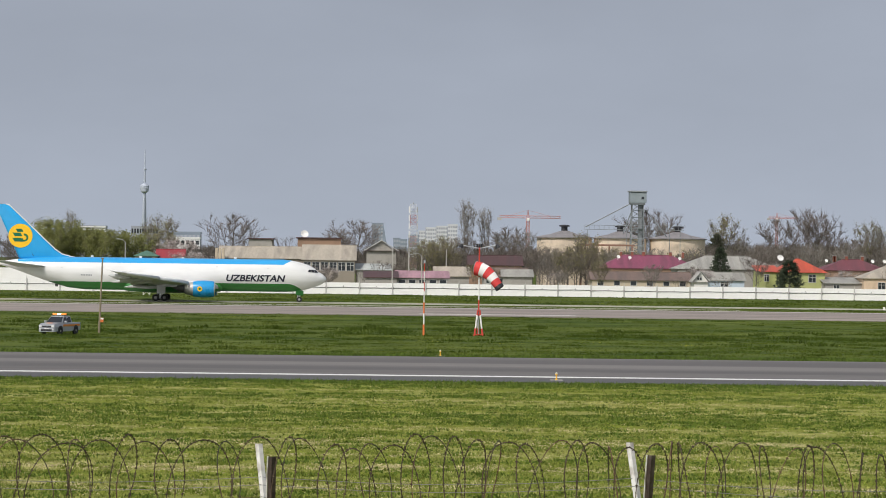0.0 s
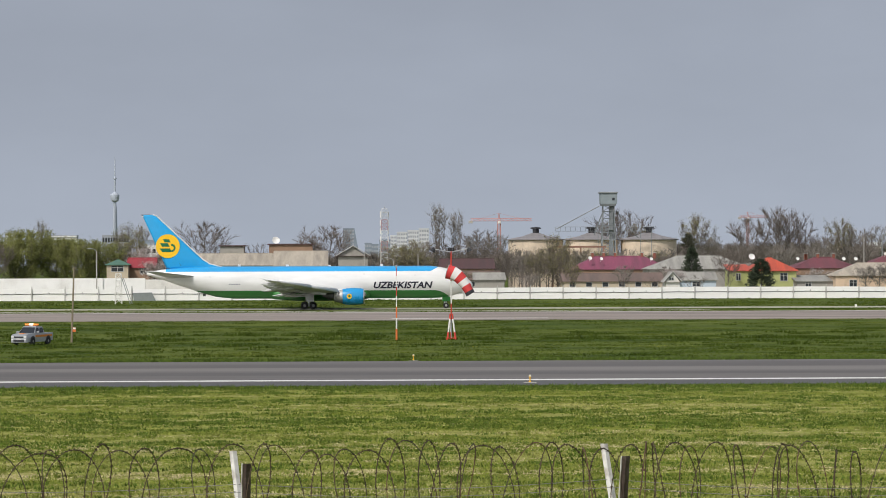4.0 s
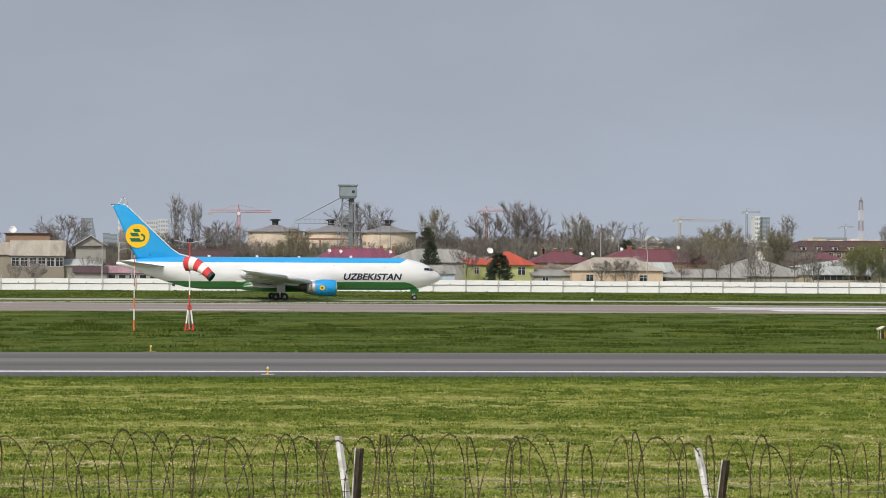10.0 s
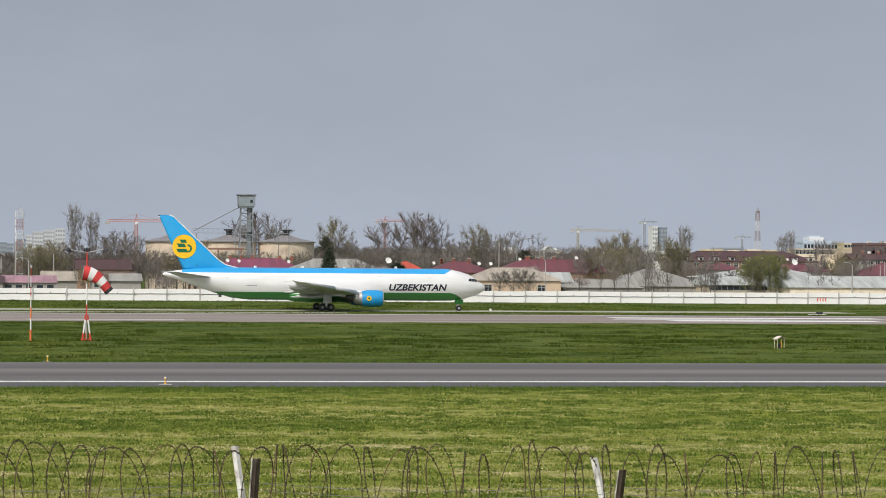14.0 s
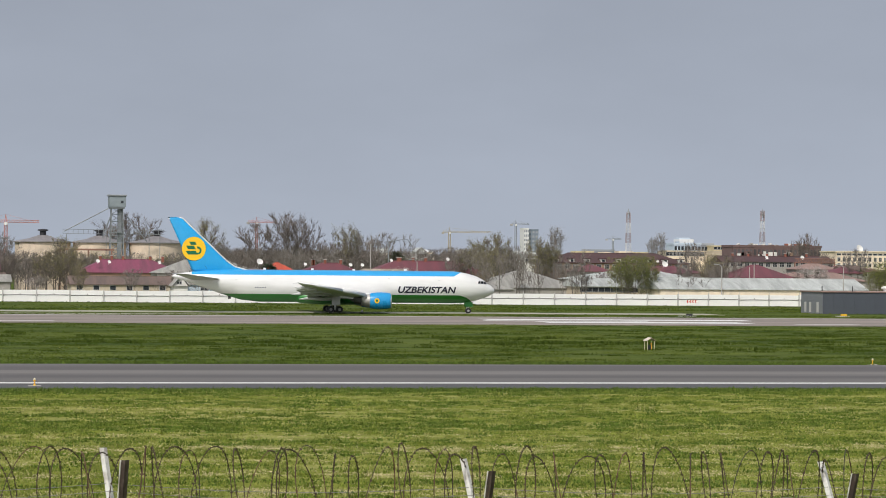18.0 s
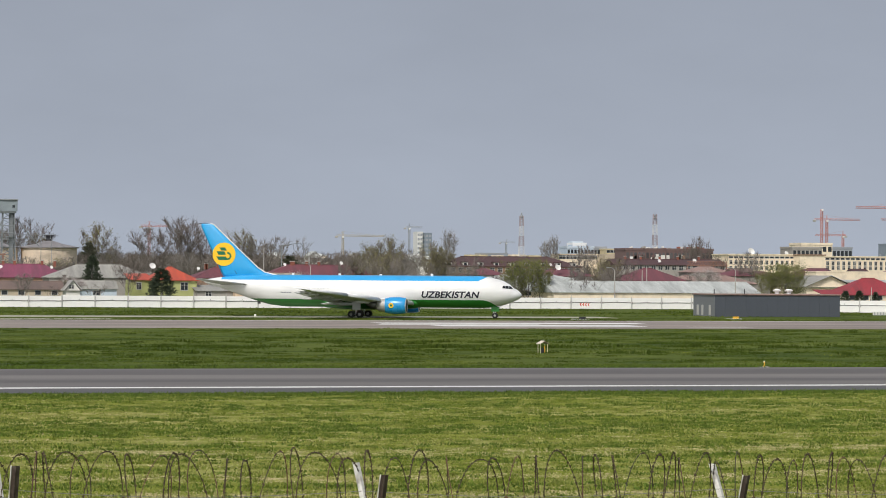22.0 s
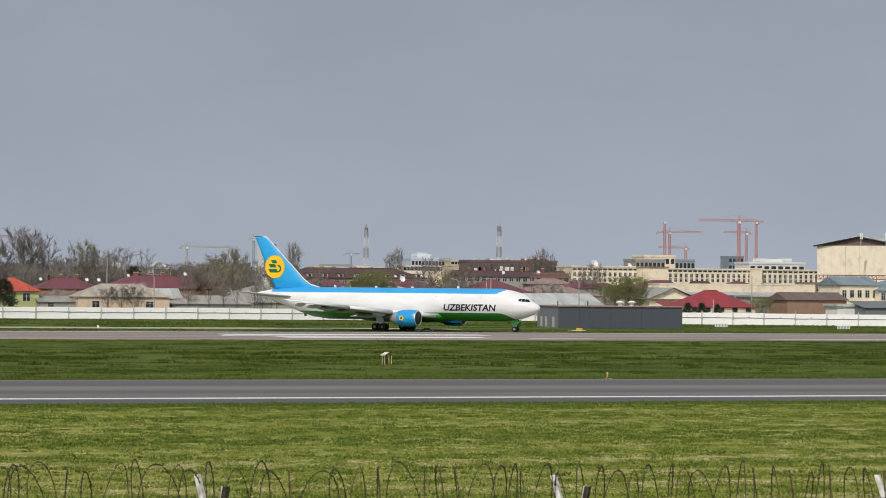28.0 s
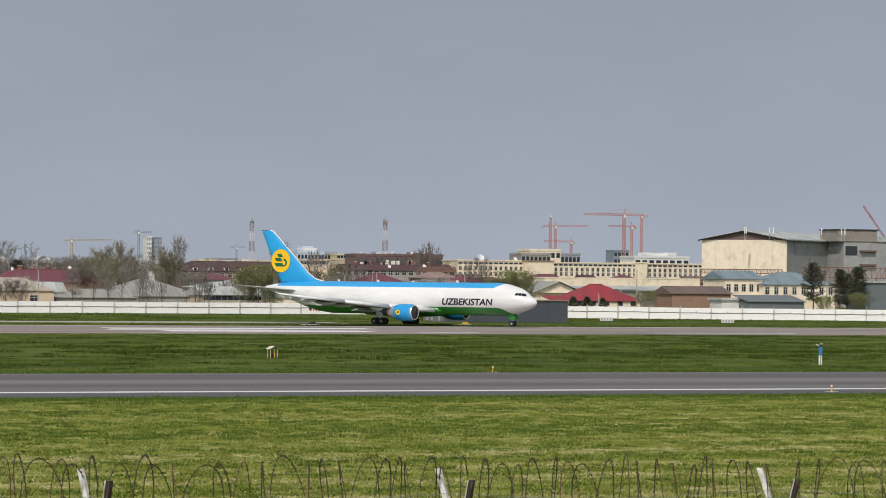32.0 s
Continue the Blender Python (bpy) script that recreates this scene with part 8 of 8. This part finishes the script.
# ---------------------------------------------------------------- grass
def grass_patch(name, label, seed, n, xr, yr, hr, wr, material, blades=3, streak=True, clump=0.12, rows=(), cell=(1.6, 3.5)):
    rng = np.random.default_rng(seed)
    draw = n * (6 if rows else 2)
    y = rng.uniform(yr[0], yr[1], draw)
    half_l, half_r = y * math.tan(radians(-8.2)), y * math.tan(radians(29.5))
    x = half_l + (half_r - half_l) * rng.random(draw)
    if streak:
        cells = rng.random((64, 64))
        u, w = x / cell[0], y / cell[1]
        i, j = np.floor(u).astype(int), np.floor(w).astype(int)
        fu, fw = u - i, w - j
        i, j = i % 63, j % 63
        level = (cells[i, j] * (1 - fu) + cells[i + 1, j] * fu) * (1 - fw) + (cells[i, j + 1] * (1 - fu) + cells[i + 1, j + 1] * fu) * fw
        keep = rng.random(draw) < np.clip(level * 1.9 - 0.45, 0.04, 1.0)
        x, y = x[keep][:n], y[keep][:n]
    elif rows:
        drift = 0.8 * np.sin(x / 7.0) + 0.5 * np.sin(x / 2.3 + 1.0)
        near = sum(np.exp(-((y - yc - drift) / wd) ** 2) * part_of for yc, wd, part_of in rows)
        keep = rng.random(draw) < np.clip(near + 0.04, 0, 1)
        x, y = x[keep][:n], y[keep][:n]
    else:
        x, y = x[:n], y[:n]
    n = len(x)
    N = n * blades
    bx = np.repeat(x, blades) + rng.normal(0, clump, N)
    by = np.repeat(y, blades) + rng.normal(0, clump, N)
    h = rng.uniform(hr[0], hr[1], N) * np.repeat(rng.uniform(0.6, 1.4, n), blades)
    w = rng.uniform(wr[0], wr[1], N)
    a = rng.uniform(0, math.pi, N)
    v = np.empty((N, 3, 3))
    for i, s in ((0, -1), (1, 1)):
        v[:, i, 0] = bx + s * np.cos(a) * w / 2
        v[:, i, 1] = by + s * np.sin(a) * w / 2
        v[:, i, 2] = -0.01
    v[:, 2, 0] = bx + rng.normal(0, 0.45, N) * h
    v[:, 2, 1] = by + rng.normal(0, 0.45, N) * h
    v[:, 2, 2] = h
    me = bpy.data.meshes.new(name)
    me.vertices.add(N * 3)
    me.vertices.foreach_set("co", v.ravel())
    me.loops.add(N * 3)
    me.loops.foreach_set("vertex_index", np.arange(N * 3, dtype=np.int32))
    me.polygons.add(N)
    me.polygons.foreach_set("loop_start", np.arange(0, N * 3, 3, dtype=np.int32))
    me.update()
    me.materials.append(material)
    return tagged(new(name, me), label, "grass", kind="stuff")


G_MOWN = mat("mown_grass_blades", (0.192, 0.23, 0.036), 0.85, spec=0.2, vary=0.25, scale=0.4, second=(0.4, 0.37, 0.14), mix_scale=0.3, mix_lo=0.46, mix_hi=0.74, patch=(0.12, 1, 1), island=0.4)
G_TUFT = mat("grass_tufts", (0.145, 0.182, 0.026), 0.85, spec=0.2, vary=0.2, scale=0.6, second=(0.25, 0.27, 0.075), mix_scale=0.5, mix_lo=0.45, mix_hi=0.65, island=0.3)
G_TUSSOCK = mat("dark_tussock_blades", (0.05, 0.076, 0.01), 0.85, spec=0.1, vary=0.2, scale=1, island=0.15)
G_WEED = mat("dark_weed_leaves", (0.082, 0.125, 0.019), 0.8, spec=0.2, vary=0.2, scale=1, island=0.4)
G_LONG = mat("long_grass_blades", (0.044, 0.072, 0.009), 0.85, spec=0.1, vary=0.2, scale=0.2, second=(0.112, 0.14, 0.026), mix_scale=0.11, mix_lo=0.36, mix_hi=0.66, patch=(0.5, 0.8, 1), island=0.08)
G_LUSH = mat("lush_low_leaves", (0.085, 0.13, 0.018), 0.85, spec=0.2, vary=0.25, scale=1, island=0.3)
G_FLOWER = mat("yellow_flowering_weed", (0.24, 0.25, 0.02), 0.8, vary=0.2, scale=1, island=0.3)
G_STRAW = mat("dry_grass_cuttings", (0.52, 0.45, 0.27), 0.9, spec=0.2, vary=0.2, scale=0.6, second=(0.27, 0.27, 0.09), mix_scale=0.6, island=0.35)
SWATHS = ((71, 1.6, 0.9), (79, 1.6, 0.9), (88, 1.6, 1.0), (96, 1.5, 0.9), (104.5, 1.4, 1.0), (111, 1.2, 0.35), (119, 2.0, 1.0), (128.5, 1.6, 0.25), (152.5, 2.0, 0.22))
LUSH = ((75, 2.0, 0.3), (92, 2.0, 0.3), (100, 1.6, 0.35), (108, 1.6, 0.35), (115, 2.0, 0.45), (123, 2.0, 0.55), (134, 2.5, 0.8), (139, 2.5, 1.0), (146, 2.5, 0.7), (159, 3.0, 0.8), (171, 3.0, 1.0))
grass_patch("mown_grass", "mown airfield grass, green and straw", 1, 84000, None, (66, 177.2), (0.02, 0.06), (0.04, 0.1), G_MOWN, 4)
grass_patch("grass_tufts", "uneven green tufts in the mown grass", 9, 15000, None, (66, 177.2), (0.04, 0.12), (0.05, 0.11), G_TUFT, 16, True, 0.16, (), (0.9, 2.6))
grass_patch("weeds", "dark low weeds in the mown grass", 2, 5200, None, (66, 177.2), (0.04, 0.12), (0.06, 0.14), G_LUSH, 28, False, 0.3, LUSH)
grass_patch("runway_fringe", "taller dark grass fringe at the runway edge", 3, 7000, None, (173.5, 177.5), (0.06, 0.2), (0.05, 0.12), G_WEED, 4, False)
grass_patch("long_grass", "long green grass between the runways", 4, 30000, None, (222, 378), (0.02, 0.07), (0.14, 0.3), G_LONG, 3, True, 0.3, (), (5, 12))
grass_patch("long_grass_tufts", "taller green tufts in the long grass", 10, 1500, None, (222, 378), (0.04, 0.13), (0.1, 0.22), G_LONG, 50, True, 0.9, (), (6, 14))
grass_patch("long_grass_clumps", "dark clumps in the long grass", 5, 420, None, (225, 374), (0.06, 0.2), (0.1, 0.2), G_TUSSOCK, 60, False, 0.6)
grass_patch("tussock_row", "row of dark tussocks across the long grass", 14, 300, None, (262, 330), (0.1, 0.34), (0.1, 0.22), G_TUSSOCK, 70, False, 0.9, ((284, 2.0, 1.0), (305, 3.0, 0.3), (266, 2.0, 0.2)))
grass_patch("verge_fringe", "dark grass fringe behind the runway", 11, 7000, None, (221.4, 226.2), (0.08, 0.26), (0.06, 0.14), G_WEED, 4, False)
grass_patch("flowering_weeds", "yellow flowering weeds in the long grass", 6, 18, None, (256, 266), (0.03, 0.09), (0.08, 0.16), G_FLOWER, 30, False, 1.2)
grass_patch("far_grass", "grass strip before the white wall", 7, 12000, None, (485, 588), (0.05, 0.2), (0.25, 0.5), G_LONG, 3, True, 0.6, (), (8, 20))
grass_patch("verge_grass", "grass verge beside the far runway", 8, 5000, None, (439, 466), (0.04, 0.12), (0.25, 0.5), G_LONG, 3, True, 0.5, (), (8, 10))
grass_patch("grass_cuttings", "dry straw-coloured cuttings in rows on the mown grass", 12, 54000, None, (66, 172), (0.012, 0.04), (0.05, 0.13), G_STRAW, 5, False, 0.22, SWATHS)

# ---------------------------------------------------------------- a bird crossing the sky
bird = thing("bird", pose(141.22, 250, 26.19), "small dark bird gliding across the grey sky", "bird")
part("body", lathe(bmesh.new(), [(0.01, -0.16), (0.045, -0.08), (0.055, 0.0), (0.04, 0.09), (0.01, 0.15)], 8, "x"), BLACK, bird)
for s in (-1, 1):
    bm = bmesh.new()
    loft(bm, [[(-0.06, s * 0.03, 0.0), (0.07, s * 0.03, 0.0), (0.07, s * 0.03, 0.02), (-0.06, s * 0.03, 0.02)], [(-0.05, s * 0.16, 0.05), (0.05, s * 0.16, 0.05), (0.05, s * 0.16, 0.06), (-0.05, s * 0.16, 0.06)], [(-0.06, s * 0.32, 0.0), (-0.02, s * 0.32, 0.0), (-0.02, s * 0.32, 0.01), (-0.06, s * 0.32, 0.01)]])
    part("wing", bm, BLACK, bird)
part("tail", box(bmesh.new(), -0.24, -0.14, -0.03, 0.03, -0.005, 0.005), BLACK, bird)

# ---------------------------------------------------------------- what moves
TAXI = [
    (0.0, -33.14, 474.41, 1.60),
    (1.0, -25.63, 474.57, 1.25),
    (2.0, -18.23, 474.66, 0.93),
    (3.0, -11.02, 474.70, 0.70),
    (4.0, -4.04, 474.71, 0.58),
    (5.0, 2.66, 474.73, 0.47),
    (6.0, 9.18, 474.73, 0.27),
    (7.0, 15.59, 474.71, 0.10),
    (8.0, 21.98, 474.66, 0.06),
    (9.0, 28.21, 474.62, 0.02),
    (10.0, 34.42, 474.59, -0.11),
    (11.0, 40.67, 474.55, -0.31),
    (12.0, 46.82, 474.46, -0.58),
    (13.0, 53.04, 474.31, -0.95),
    (14.0, 59.11, 473.93, -1.30),
    (15.0, 65.06, 473.35, -1.80),
    (16.0, 70.83, 472.70, -2.42),
    (17.0, 76.52, 472.05, -3.61),
    (18.0, 82.16, 471.47, -5.62),
    (19.0, 87.81, 470.93, -8.47),
    (20.0, 93.46, 470.38, -12.13),
    (21.0, 99.08, 469.75, -16.50),
    (22.0, 104.64, 468.98, -21.46),
    (23.0, 110.07, 467.90, -26.62),
    (24.0, 115.33, 466.43, -31.72),
    (25.0, 120.40, 464.45, -36.40),
    (26.0, 125.28, 462.10, -40.27),
    (27.0, 130.10, 460.0, -43.40),
    (28.0, 135.00, 458.9, -45.75),
    (29.0, 139.76, 457.4, -47.70),
    (30.0, 144.20, 455.3, -49.25),
    (31.0, 148.45, 452.9, -50.65),
    (32.0, 152.55, 450.2, -52.1),
]


def motions():
    walk(plane, [(t, pose(x, y, 0.055 + 0.03 * max(0.0, t - 27), 0, 0, a)) for t, x, y, a in TAXI])
    # rolling distance of the main gear at steps of a tenth of a second
    ts = [r[0] for r in TAXI]
    steps = [i / 10 for i in range(321)]
    px = np.interp(steps, ts, [r[1] for r in TAXI])
    py = np.interp(steps, ts, [r[2] for r in TAXI])
    run = np.concatenate([[0], np.cumsum(np.hypot(np.diff(px), np.diff(py)))])
    for wh, x, y, z, r in WHEELS:
        walk(wh, [(t, pose(x, y, z, 0, math.degrees(d / r), 0)) for t, d in zip(steps, run)])
    base = sock.matrix_basis.copy()
    walk(sock, [(t, base @ pose(0, 0, 0, 0, b, a)) for t, a, b in ((0, -20, 3), (1, -4, 14), (2, 0, 0), (3.5, -8, 7), (5, -12, 12), (6, -18, 0), (7, 0, -3), (8, 0, 0), (9, -4, 2), (10, -34, -10), (11, -2, -1), (12, -44, -15), (13, 0, -3), (14, 0, 1), (15, 4, -12), (18, -10, 0), (24, -5, 3), (32, 0, 0))])
    walk(bird, [(t, pose(x, 250, z, 0, 0, 205)) for t, x, z in ((0, 150.0, 52.0), (20, 140.0, 52.0), (22.5, 74.5, 36.0), (22.8, 64.2, 30.49), (23, 53.56, 26.03), (23.2, 34.1, 14.37), (23.6, -5.0, 5.2), (24.5, -70.0, 5.2), (32, -80.0, 5.2))])


motions()
